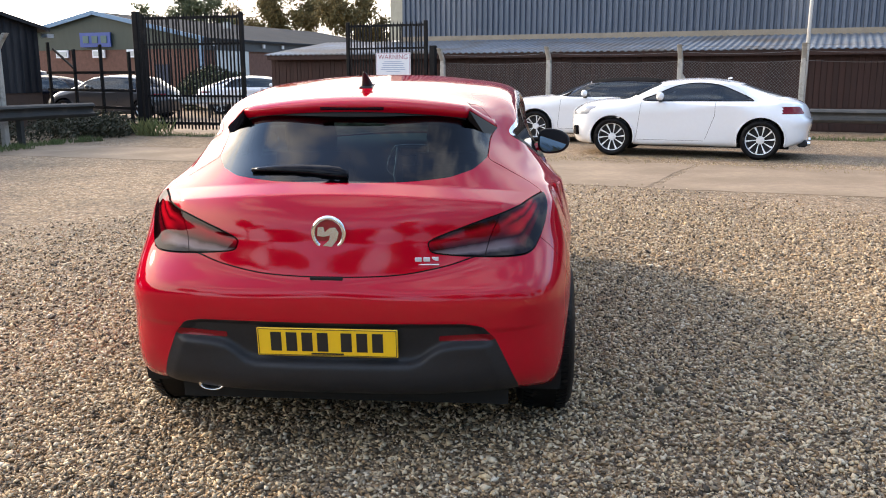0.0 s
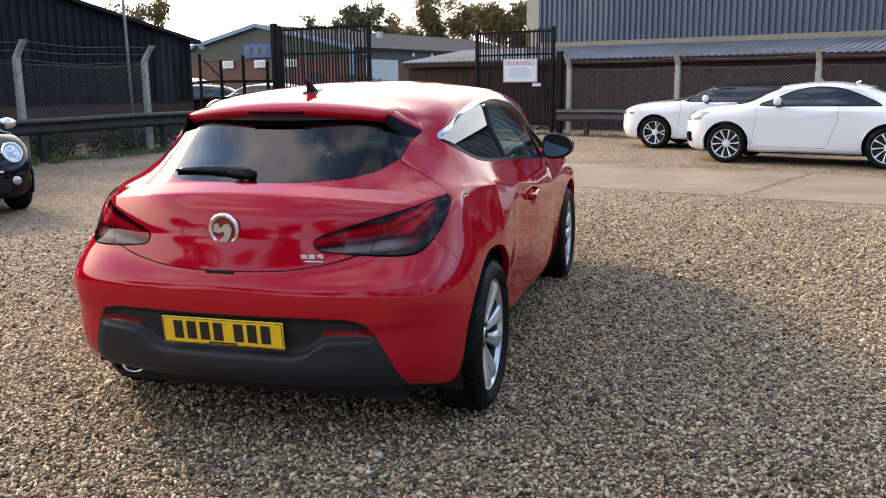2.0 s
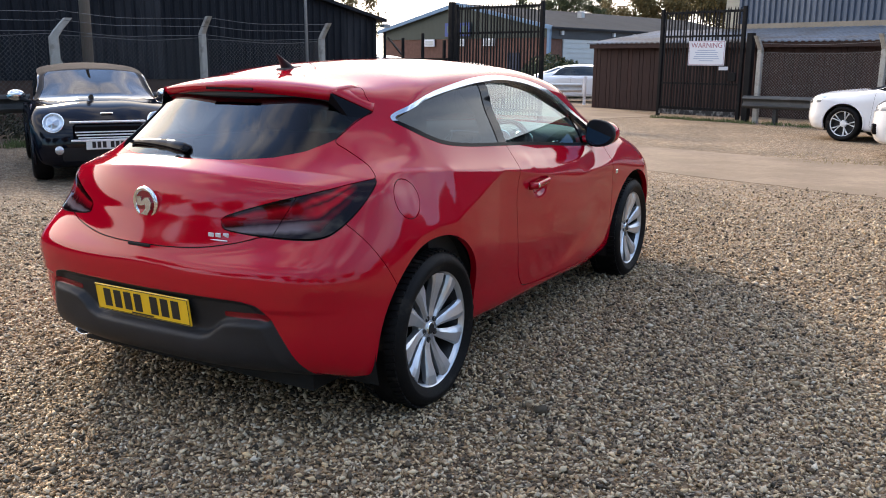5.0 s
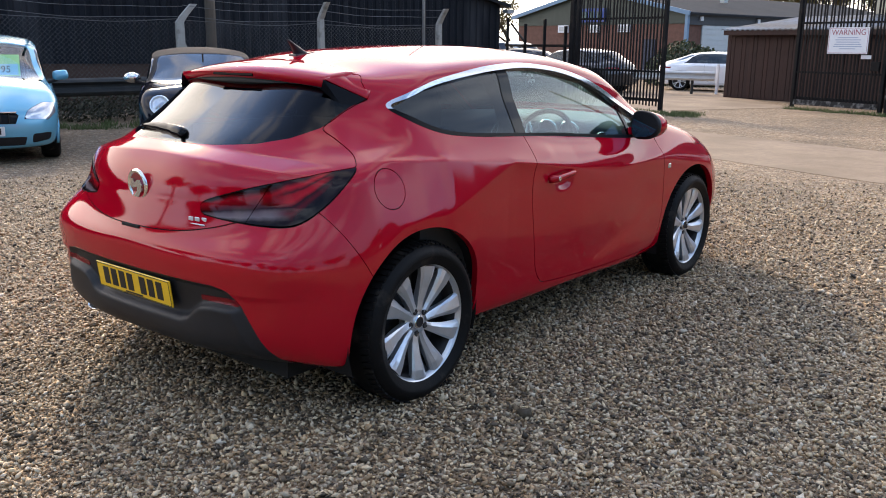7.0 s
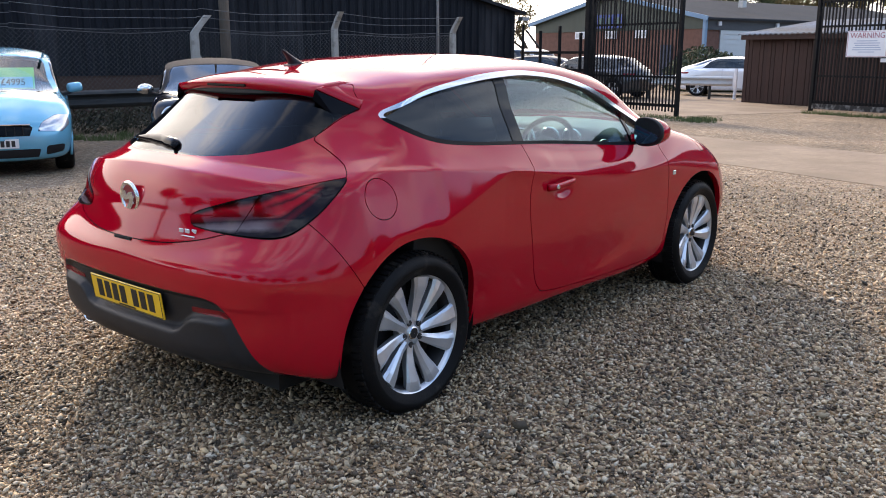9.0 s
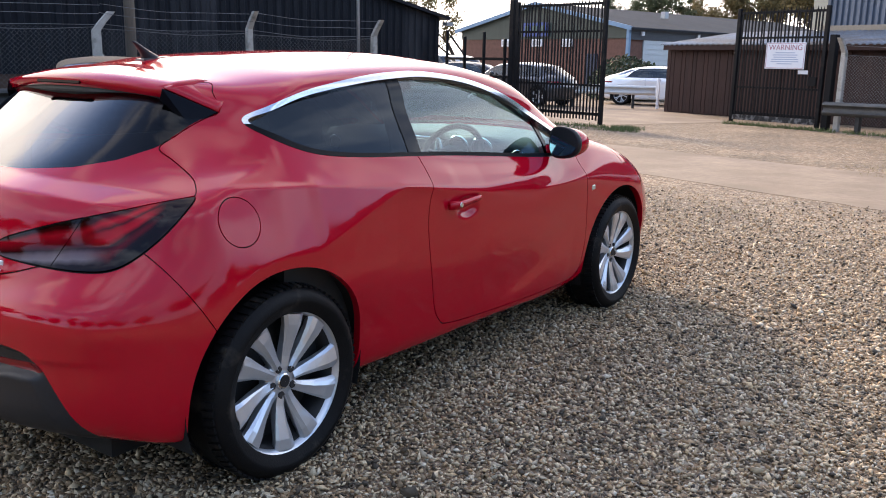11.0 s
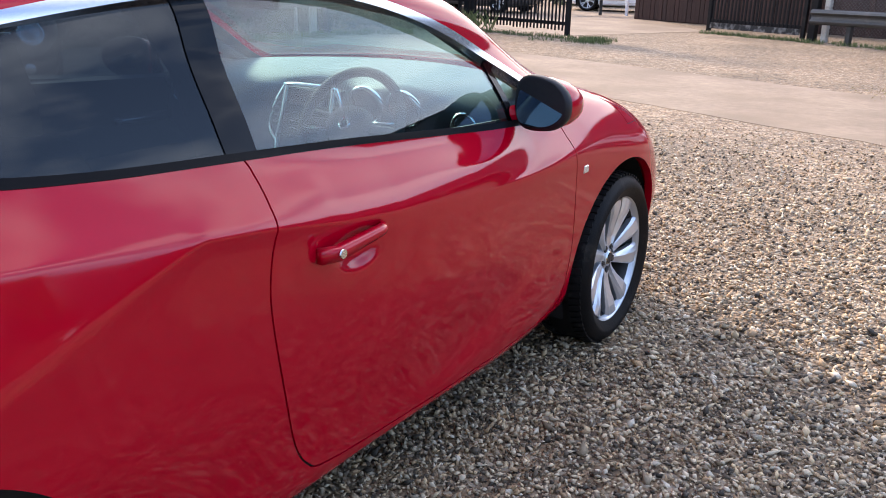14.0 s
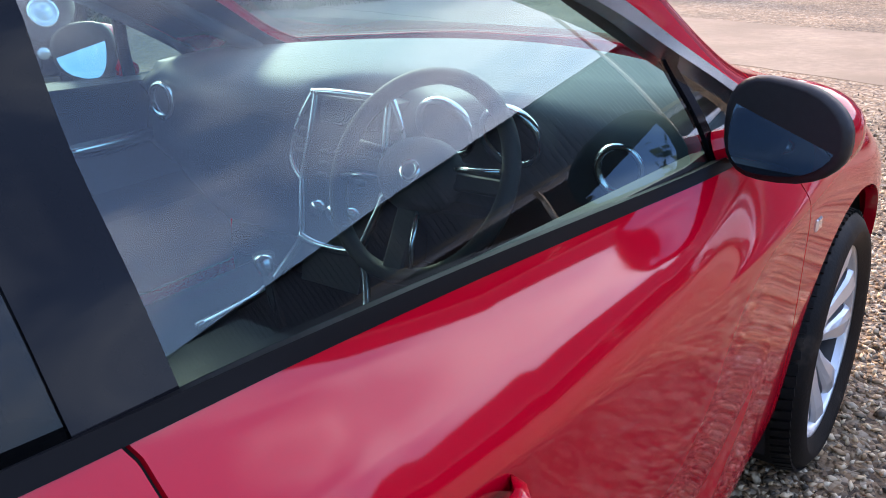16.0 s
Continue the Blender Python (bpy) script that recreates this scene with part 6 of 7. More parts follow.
    heads = [] if face else sk.take(lambda x, y, z, u, w: np.where((u > 10.6), np.minimum((w - 4.3) * .1, np.minimum((5.5 - w) * .1, np.minimum(x - half * .55, half * .97 - x))), -1))
    insert = [] if face else sk.take(lambda x, y, z, u, w: np.where(u > 11, np.minimum(np.minimum(half * .62 - x, z - .26), .42 - z), -1))
    top = []
    if soft_top:
        top = sk.take(lambda x, y, z, u, w: np.where(u < 10.5, np.minimum((w - 7.2) * .1, (9.9 - u) * .2), -1))
        top += sk.take(lambda x, y, z, u, w: np.minimum((w - 9.9) * .1, 1.0))
    door = sk.take(lambda x, y, z, u, w: np.where((x > .5) & (u > 5) & (u < 9.8) & (w < 7.4), np.minimum(np.minimum(y - wheelbase * .30 - np.maximum(.75 - z, 0) * .35, wheelbase * .815 - y - (z - .6) * .12), np.minimum(z - .30, (7.1 - w) * .1)), -1), .003)
    sk.panel("body", sk.rest, paint, car, rim=.02)
    for s in ("right", "left"):
        for run in sk.lines():
            sk.panel("shut_line", run, GAP, car, sides=s, lift=-.006, rim=0)
    sk.panel("windscreen", screen, front_glass or CAR_GLASS, car, "glass windscreen", rim=0)
    if not soft_top:
        sk.panel("rear_window", back, glass, car, rim=0)
    else:
        sk.panel("soft_top", top + back, soft_top, car, "black fabric hood", rim=.01)
    for nm, m_, lb, two, fs in cuts:
        for s in (("right", "left") if two else ("both",)):
            sk.panel(nm, fs, m_, car, lb, sides=s, lift=.002)
    sk.panel("front_grille", insert, PLASTIC, car, "black lower grille")
    for s, sx in (("right", 1), ("left", -1)):
        sk.panel("side_window", sidewin, glass, car, "dark side window", sides=s, rim=0)
        sk.panel("door", door, paint, car, sides=s, rim=.01)
        sk.panel("tail_light", lamps, LAMP_MID, car, "red tail light", sides=s, lift=.003)
        sk.panel("headlight", heads, lamp_mat or HEADLAMP, car, "clear headlight", sides=s, lift=.003)
        bm = bmesh.new()
        my = wheelbase * .66 + cabin * .6
        if mirror_mat:
            vs = bmesh.ops.create_uvsphere(bm, u_segments=16, v_segments=10, radius=1)["verts"]
            bmesh.ops.transform(bm, matrix=pose(sx * (half + .09), my, belt + .075, 0, 0, -sx * 12) @ Matrix.Diagonal((.115, .07, .070, 1)), verts=vs)
        else:
            box(bm, (.205, .125, .135), (sx * (half + .085), my + .01, belt + .085), (8, -sx * 6, -sx * 14), .052, 3)
        mirror = part("door_mirror", bm, mirror_mat or paint, car, "door mirror", True)
        part("mirror_foot", boxes(((.14, .075, .045), (sx * (half - .01), my + .02, belt + .012), (0, -sx * 16, 0)), bevel=.014), PLASTIC, mirror, "black mirror foot")
        for y in (0, wheelbase):            # the turned-out lip round each wheel arch
            bm = bmesh.new()
            reach = [math.radians(a) for a in range(-14, 195, 8)]
            tube(bm, [(sx * (half * .985 - .05 * max(0, .3 - math.sin(a)) - .012 * math.sin(a)), y + (ar + .012) * math.cos(a), wheel_r + (ar + .012) * math.sin(a)) for a in reach], .017, 6)
            part("arch_lip", bm, paint, car, "", True)
        part("door_handle", boxes(((.02, .17, .028), (sx * (half * .985), wheelbase * .41, belt * .83)), bevel=.008), paint, car)
        for y in (0, wheelbase):
            wheel(car, (sx * (half - .118), y, wheel_r), sx, spokes, wheel_r, rim_r, .22, twin, alloy, False, 0.0, slim)
    part("underbody", boxes(((half * 1.5, wheelbase + .9, .12), (0, wheelbase / 2, .24)), ((half * 1.1, wheelbase + rear + front - .5, .34), (0, wheelbase / 2, .42))), GAP, car)
    cz = belt - .12
    part("cabin_trim", boxes(((half * 1.45, wheelbase * .80, .10), (0, wheelbase * .42 + cabin, cz - .2)), ((half * 1.4, .35, .16), (0, wheelbase * .74 + cabin, cz + .02))), TRIM_DARK, car)
    for sx in (-1, 1):
        rounded([ring_xy(sx * .36, wheelbase * .36 + cabin - .12 * t, cz - .1 + .42 * t * (roof / 1.4), .21 - .06 * t ** 2, .07, 12) for t in np.linspace(0, 1, 5)], "seat", TRIM_DARK, car)
    return car


def car_pose(x, y, hx, hy):
    """A car whose rear axle stands at x, y and which heads along (hx, hy)."""
    return pose(x, y, 0, 0, 0, math.degrees(math.atan2(-hx, hy)))


BRIGHT_ALLOY = mat("bright_alloy", (0.86, 0.87, 0.88), rough=0.4, metal=0.25, vary=0.06)
HX, HY = -.93, .367
tt_r = Vector((5.18, 14.95, 0)) + Vector((.367, .93, 0)) * .80
white_coupe = make_car("coupe_car", car_pose(tt_r.x, tt_r.y, HX, HY), "white two-door coupe parked before the back fence", WHITE_PAINT, "parked cars", wheelbase=2.53, front=.88, rear=.80, half=.915, belt=.975, roof=1.375,
                       fast=.46, nose_z=.98, wheel_r=.335, rim_r=.250, spokes=10, twin=False, slim=.46, alloy=BRIGHT_ALLOY, blunt=.06, tail=(.86, .060, .58), back_u=1.7,
                       dlo=[(1.97, .985), (1.78, 1.09), (1.47, 1.225), (1.12, 1.29), (.75, 1.26), (.42, 1.14), (.16, 1.005), (.30, .99), (1.0, .985)], lamp_mat=mat('pale_headlamp', (.22, .24, .27), rough=.2, vary=.2, scale=9, coat=1.0))
for sx in (-1, 1):
    part("front_intake", boxes(((.16, .10, .17), (sx * .72, 3.20, .44), (0, 0, -sx * 30)), bevel=.02), GLOSS_BLACK, white_coupe, "black corner air intake")
    part("exhaust_tip", lathe(bmesh.new(), [(.030, -.785), (.042, -.785), (.042, -.66)], 16, "Y"), CHROME, white_coupe).data.transform(Matrix.Translation((sx * .50, 0, .28)))
part("rear_diffuser", boxes(((1.25, .16, .12), (0, -.66, .28)), bevel=.03), PLASTIC, white_coupe, "black rear diffuser")
part("fuel_flap", lathe(bmesh.new(), [(.075, 0), (.085, .004), (.085, 0)], 24, "X"), SATIN, white_coupe).data.transform(Matrix.Translation((.905, -.05, .86)))
part("roof_aerial", boxes(((.02, .08, .03), (0, .62, 1.365), (-12, 0, 0)), bevel=.008), WHITE_PAINT, white_coupe)
bm_f = Vector((1.70, 19.08, 0)) + Vector((.367, .93, 0)) * .82
bm_r = bm_f - Vector((HX, HY, 0)) * 2.86
convertible = make_car("convertible_car", car_pose(bm_r.x, bm_r.y, HX, HY), "white convertible with a black fabric hood raised", WHITE_PAINT, "parked cars", wheelbase=2.86, front=.92, rear=1.05, half=.93, belt=.96, roof=1.375,
                       cabin=-.22, fast=.30, nose_z=.96, soft_top=SOFT_TOP, wheel_r=.335, rim_r=.245, spokes=5, twin=True, alloy=BRIGHT_ALLOY, blunt=.07, slim=.6)
HM, HR = (.87, -.49), (.80, -.60)
roadster = make_car("roadster_car", car_pose(-8.35, 9.93, *HR), "small black roadster with a grey fabric hood raised", BLACK_PAINT, "parked cars", wheelbase=2.46, front=.66, rear=.66, half=.83, belt=.90, roof=1.385,
                    cabin=-.15, fast=.25, nose_z=1.03, soft_top=mat("grey_hood", (0.026, 0.024, 0.025), rough=.95, vary=.15, bump=.3, bump_scale=300), wheel_r=.31, rim_r=.215, spokes=5, twin=False, lamp_mat=BLACK_PAINT, mirror_mat=CHROME)
hatch = make_car("small_hatchback", car_pose(-10.32, 7.67, *HM), "pale blue small hatchback with a price card in its windscreen", BLUE_PAINT, "parked cars", wheelbase=2.45, front=.80, rear=.70, half=.86, belt=.91, roof=1.53,
                 cabin=.05, nose_z=1.02, upright=-.12, wheel_r=.30, rim_r=.19, spokes=5, twin=False, front_glass=GLASS,
                 face=(("headlight", HEADLAMP, "clear angular headlight", True, [(.47, .54), (.74, .52), (.83, .60), (.81, .71), (.68, .72), (.52, .64)]),
                       ("grille", GLOSS_BLACK, "black slatted grille", False, [(-.1, .49), (.38, .49), (.42, .59), (.40, .61), (-.1, .61)]),
                       ("lower_intake", PLASTIC, "black lower air intake", False, [(-.1, .23), (.46, .23), (.49, .33), (-.1, .33)]),
                       ("side_intake", PLASTIC, "black side air intake", True, [(.54, .25), (.74, .28), (.76, .37), (.56, .36)])))


# faces of the two cars that look towards the yard
def on_nose(car, wb, fr, half, chrome_lamps):
    y = wb + fr
    if chrome_lamps:
        for sx in (-1, 1):
            bm = lathe(bmesh.new(), [(.112, -.06), (.118, .0), (.106, .014), (.098, .004), (.060, .016), (.001, .022)], 32, "Y")
            bmesh.ops.transform(bm, matrix=pose(sx * half * .70, y - .20, .700, 18, 0, -sx * 18), verts=bm.verts[:])
            h = part("headlight", bm, HEADLAMP, car, "round clear headlight", True)
            bm = lathe(bmesh.new(), [(.106, .008), (.118, .014), (.122, -.01)], 32, "Y")
            bmesh.ops.transform(bm, matrix=pose(sx * half * .70, y - .20, .700, 18, 0, -sx * 18), verts=bm.verts[:])
            part("lamp_ring", bm, CHROME, h, "chrome ring", True)
            bm = lathe(bmesh.new(), [(.001, .02), (.045, .02), (.05, 0)], 20, "Y")
            bmesh.ops.transform(bm, matrix=pose(sx * half * .66, y + .01, .40, 0, 0, -sx * 14), verts=bm.verts[:])
            part("fog_lamp", bm, HEADLAMP, car, "round fog lamp", True)
        part("grille", boxes(((.78, .04, .20), (0, y - .03, .60), (-12, 0, 0)), bevel=.03), GLOSS_BLACK, car, "black oval grille")
        # chrome bars and frame: a pale, barely metallic colour stands in for bright reflections
        for k in range(5):
            part("grille_bar", boxes(((.74 - .03 * abs(k - 2), .02, .014), (0, y + .002 - .006 * k, .535 + .033 * k)), bevel=.004), BRIGHT_ALLOY, car, "bright grille bar")
        part("grille_frame", boxes(((.84, .035, .024), (0, y - .040, .715)), ((.84, .035, .024), (0, y + .005, .505)), bevel=.006), BRIGHT_ALLOY, car, "bright grille frame")
        part("bonnet_badge", boxes(((.14, .03, .04), (0, y - .13, .80), (-40, 0, 0)), bevel=.008), CHROME, car)
    else:
        part("grille_frame", boxes(((.80, .03, .022), (0, y - .015, .622), (0, 0, 0)), bevel=.008), CHROME, car)
        part("bonnet_badge", boxes(((.10, .03, .07), (0, y - .03, .635), (-20, 0, 0)), bevel=.02), CHROME, car)
        for k in range(8):
            part("grille_slat", boxes(((.010, .02, .10), (-.315 + .09 * k, y + .012 - .14 * (-.315 + .09 * k) ** 2, .55), (0, 0, 0))), PLASTIC, car)
    pz = .455 if chrome_lamps else .405
    pl = part("number_plate", boxes(((.52, .01, .11), (0, y + .012, pz), (0, 0, 0)), bevel=.003), PLATE_WHITE, car, "white number plate with plain bars")
    for k in range(7):
        part("plate_bar", boxes(((.04, .002, .072), (-.20 + .0575 * k + (.03 if k > 3 else 0), y + .018, pz))), PRINT, pl)
    part("wiper", tube(bmesh.new(), [(-.5, y - .93, .915), (0, y - .95, .95), (.52, y - .98, .93)], .012, 6), PLASTIC, car, "black wiper")


on_nose(roadster, 2.46, .685, .83, True)
on_nose(hatch, 2.45, .78, .82, False)
# price card behind the hatchback's windscreen
card = thing("price_card", hatch.matrix_world @ pose(-.22, 2.02, 1.13, -40, 0, 180) @ Matrix.Diagonal((.76, 1, 1, 1)), "green and blue price card behind the windscreen", "price card")
part("card", boxes(((.66, .008, .34), (0, 0, 0))), mat("card_green", (0.38, 0.72, 0.30), vary=.05), card, "pale green card")
part("card_panel", boxes(((.60, .008, .17), (0, -.006, -.07))), mat("card_blue", (0.38, 0.66, 0.80), vary=.05), card, "pale blue price panel")
fc2 = bpy.data.curves.new("price_text", "FONT")
fc2.body, fc2.size, fc2.align_x, fc2.extrude = "£4995", .15, "CENTER", .001
fc2.materials.append(PRINT)
fo2 = new("price_text", fc2)
fo2.parent = card
fo2.matrix_local = pose(0, -.012, -.12, 90, 0, 0)
part("roof_rail", boxes(((.03, 1.5, .03), (.60, .95, 1.47)), ((.03, 1.5, .03), (-.60, .95, 1.47)), bevel=.01), PLASTIC, hatch)

# cars beyond the gates
DARK_GREY_PAINT = mat("dark_grey_paint", (.035, .037, .042), rough=.3, vary=.1, coat=1.0)
make_car("saloon_car", car_pose(-9.00, 32.80, 0.985, 0.170), "white coupe-like saloon parked beyond the gates", WHITE_PAINT, "cars beyond the gates", wheelbase=2.83, front=.85, rear=1.0, half=.93, belt=.97, roof=1.40, fast=.35, nose_z=.97,
         wheel_r=.34, rim_r=.25, spokes=5, twin=True, nu=90, nv=70, alloy=ALLOY)
make_car("saloon_car", car_pose(-13.5, 30.6, -.97, -.22), "dark saloon parked beyond the gate bars", BLACK_PAINT, "cars beyond the gates", wheelbase=2.7, front=.85, rear=.95, half=.90, belt=.97, roof=1.43, fast=.2, wheel_r=.33, rim_r=.23, nu=80, nv=60)
make_car("estate_car", car_pose(-10.2, 28.9, -.99, .1), "dark grey car seen through the gate bars", DARK_GREY_PAINT, "cars beyond the gates", wheelbase=2.7, front=.85, rear=.9, half=.90, belt=.97, roof=1.45, wheel_r=.33, rim_r=.23, nu=80, nv=60)
make_car("off_roader", car_pose(-16.0, 31.0, -.95, .3), "white and tan off-road car beyond the railings", WHITE_PAINT, "cars beyond the gates", wheelbase=2.75, front=.75, rear=.7, half=.92, belt=1.12, roof=1.78, upright=-.25, wheel_r=.38, rim_r=.22, twin=False, nu=80, nv=60)
make_car("off_roader", car_pose(-17.2, 35.4, -.95, .3), "dark off-road car beyond the railings", SILVER_PAINT, "cars beyond the gates", wheelbase=2.75, front=.75, rear=.7, half=.92, belt=1.10, roof=1.72, upright=-.25, wheel_r=.38, rim_r=.22, twin=False, nu=80, nv=60)

# ---- gates ----
def gate(name, p0, p1, height, bars, label):
    """An open leaf of upright steel bars between two posts."""
    d = Vector((p1[0] - p0[0], p1[1] - p0[1], 0))
    L = d.length
    g = thing(name, pose(p0[0], p0[1], 0, 0, 0, math.degrees(math.atan2(d.y, d.x))), label, "gate", "yard gates")
    for z, h in ((height - .07, .06), (height * .76, .05), (height * .33, .05), (.28, .07)):
        part("rail", boxes(((L, .045, h), (L / 2, 0, z))), BLACK_STEEL, g)
    for x in (.04, L - .04):
        part("stile", boxes(((.09, .09, height), (x, 0, height / 2 + .04)), bevel=.006), BLACK_STEEL, g)
    me = None
    rnd = random.Random(bars)
    for k in range(bars):
        x = .10 + (L - .2) * (k + .5) / bars
        if me is None:
            bm = bmesh.new()
            box(bm, (.040, .016, height - .20), (0, -.03, (height - .20) / 2 + .14))
            prism(bm, [(-.020, height - .06), (.020, height - .06), (0, height + .03)], .016)
            bmesh.ops.translate(bm, vec=(0, 0, 0), verts=bm.verts[:])
            ob = part("bar", bm, BLACK_STEEL, g)
            me = ob.data
        else:
            ob = new("bar", me)
            ob.parent = g
        ob.location = (x, 0, rnd.uniform(-.015, .015))
        ob.rotation_euler = (0, radians(rnd.uniform(-.5, .5)), 0)
    return g


FLAKING = mat("flaking_paint", (0.24, 0.23, 0.22), rough=0.8, vary=0.25, scale=14, dirt=(0.02, 0.019, 0.018), dirt_amount=0.95)
gate("gate", (-7.72, 21.42), (-5.04, 20.66), 2.84, 27, "tall open black steel bar gate standing at an angle")
right_gate = gate("gate", (-3.18, 24.86), (-.88, 23.90), 2.82, 24, "tall open black steel bar gate with a warning sign")
part("kick_plate", boxes(((2.3, .02, .13), (1.25, -.05, .17))), FLAKING, right_gate, "flaking pale paint along the foot")
gp_l = link("gate_post", boxes(((.16, .16, 2.95), (-7.86, 21.50, 1.475), (0, 0, -15)), bevel=.02), BLACK_STEEL)
tagged(gp_l, "thick black gate post beside the open gate", "post", "gate posts")
gp_r = link("gate_post", boxes(((.16, .16, 2.2), (-.72, 23.86, 1.1), (0, 0, F_YAW)), bevel=.01), BLACK_STEEL)
tagged(gp_r, "black gate post with a lock plate", "post", "gate posts")
tagged(link("lock_box", boxes(((.22, .08, .22), (-1.12, 23.92, 1.12), (0, 0, F_YAW)), bevel=.01), BLACK_STEEL), "black steel lock box on the gate", "lock")

# the warning sign
sg = thing("warning_sign", pose(-1.79, 23.98 + .20, 1.71, 0, 0, -21.6) @ pose(0, -.09, 0), "white warning sign with grey lettering on the gate", "sign")
part("board", boxes(((1.05, .012, .62), (0, 0, 0)), bevel=.003), SIGN_WHITE, sg)
fc = bpy.data.curves.new("sign_word", "FONT")
fc.body, fc.size, fc.align_x, fc.extrude = "WARNING", .185, "CENTER", .001
fc.materials.append(SIGN_RED)
fo = new("sign_word", fc)
fo.parent = sg
fo.matrix_local = pose(0, -.009, .135, 90, 0, 0)
for k, w in enumerate((.52, .66, .60, .70, .74, .40)):
    part("text_bar", boxes(((w, .003, .020), (0, -.008, .070 - .052 * k))), SIGN_TEXT, sg)
part("sign_edge", boxes(((1.0, .003, .008), (0, -.008, .29)), ((1.0, .003, .008), (0, -.008, -.29)), ((.008, .003, .58), (-.5, -.008, 0)), ((.008, .003, .58), (.5, -.008, 0))), SIGN_RED, sg)
tagged(link("small_notice", boxes(((.26, .01, .09), (-1.36, 23.98, 1.33), (0, 0, F_YAW)), bevel=.002), SIGN_WHITE), "small white notice below the warning sign", "sign")


# ---- fences ----
def concrete_post(m, height, label, strut=False, turn=0, thick=1.0):
    g = thing("fence_post", m, label, "fence post", "cranked concrete posts")
    bm = bmesh.new()
    pts = [(0, 0, -.1), (0, 0, height - .42), (0, 0, height - .33), (0, -.09, height - .20), (0, -.26, height)]
    rings = []
    for i, p in enumerate(pts):
        w = (.062 - .010 * i / 4) * thick
        rings.append([bm.verts.new((p[0] + a * w, p[1] + b * w, p[2])) for a, b in ((-1, -.8), (-.8, -1), (.8, -1), (1, -.8), (1, .8), (.8, 1), (-.8, 1), (-1, .8))])
    for r0, r1 in zip(rings, rings[1:]):
        for k in range(8):
            bm.faces.new((r0[k], r0[(k + 1) % 8], r1[(k + 1) % 8], r1[k]))
    bm.faces.new(rings[-1])
    bmesh.ops.recalc_face_normals(bm, faces=bm.faces[:])
    bmesh.ops.rotate(bm, cent=(0, 0, 0), matrix=Matrix.Rotation(radians(turn), 3, "Z"), verts=bm.verts[:])
    part("shaft", bm, CONCRETE, g)
    if strut:
        part("strut", boxes(((.09, .08, 1.75), (.50, 0, .72), (0, -34, 0)), bevel=.008), CONCRETE, g)
    return g


for a, st in ((.48, False), (3.45, False), (6.72, True), (9.45, False), (12.4, False)):
    concrete_post(fence_pose(a, 0), 2.12, "weathered concrete fence post with a cranked top", st)
for a, st, h, tn, tk in ((-6.05, True, 2.14, 75, 1.3), (-3.05, False, 2.28, 0, 1), (.05, False, 2.26, 0, 1), (-12.4, False, 2.25, 0, 1)):
    concrete_post(side_pose(a, 0), h, "weathered concrete fence post with a cranked top", st, tn, tk)


def mesh_wires(name, m, x0, x1, z0, z1, step, r, label):
    """Chain-link: crossed diagonal wires in the xz plane."""
    verts, faces = [], []
    H = z1 - z0
    for s in (1, -1):
        c = x0 - (H if s > 0 else 0)
        while c < x1 + (H if s < 0 else 0):
            a, b = (c, z0), (c + s * H, z1)
            t0 = max(0, (x0 - a[0]) / (b[0] - a[0]) if s > 0 else (a[0] - x1) / H)
            t1 = min(1, (x1 - a[0]) / H if s > 0 else (a[0] - x0) / H)
            if t1 > t0 + .01:
                p, q = (a[0] + s * H * t0, z0 + H * t0), (a[0] + s * H * t1, z0 + H * t1)
                k = len(verts)
                for (x, z) in (p, q):
                    verts += [(x - r, -r, z), (x + r, -r, z), (x, r, z)]
                faces += [(k, k + 1, k + 4, k + 3), (k + 1, k + 2, k + 5, k + 4), (k + 2, k, k + 3, k + 5)]
            c += step
    ob = raw(name, verts, faces, OLD_WIRE)
    ob.matrix_world = m
    return tagged(ob, label, "wire fence", kind="stuff")


mesh_wires("chain_link", fence_pose(0, .02), .5, 9.4, .15, 1.72, .075, .0034, "galvanised chain-link mesh between concrete posts")
mesh_wires("chain_link", side_pose(0, .02), -12.4, .05, .15, 1.85, .085, .0022, "galvanised chain-link mesh before the black shed")
bm = bmesh.new()
for a0, a1 in ((-12.4, -9.2), (-9.2, -6.05), (-6.05, -3.05), (-3.05, .05)):
    for z, o in ((2.24, -.24), (2.10, -.16), (1.92, -.05), (1.86, .02)):
        pts = []
        for t in np.linspace(0, 1, 9):
            p = L0P + LD * (a0 + (a1 - a0) * t) + LN * o
            pts.append((p.x, p.y, z - .06 * math.sin(math.pi * t) + .012 * math.sin(9 * t + z * 40)))
        tube(bm, pts, .0045, 4)
tagged(link("fence_wires", bm, OLD_WIRE), "slack strands of wire along the side fence", "wire", kind="stuff")
bm = bmesh.new()
for a0, a1 in ((.48, 3.45), (3.45, 6.72), (6.72, 9.45), (9.45, 12.4)):
    for z, o in ((2.10, -.24), (1.95, -.14), (1.74, .02)):
        pts = []
        for t in np.linspace(0, 1, 7):
            p = F0P + FD * (a0 + (a1 - a0) * t) + FN * o
            pts.append((p.x, p.y, z - .05 * math.sin(math.pi * t)))
        tube(bm, pts, .004, 4)
tagged(link("fence_wires", bm, OLD_WIRE), "slack strands of wire along the back fence", "wire", kind="stuff")


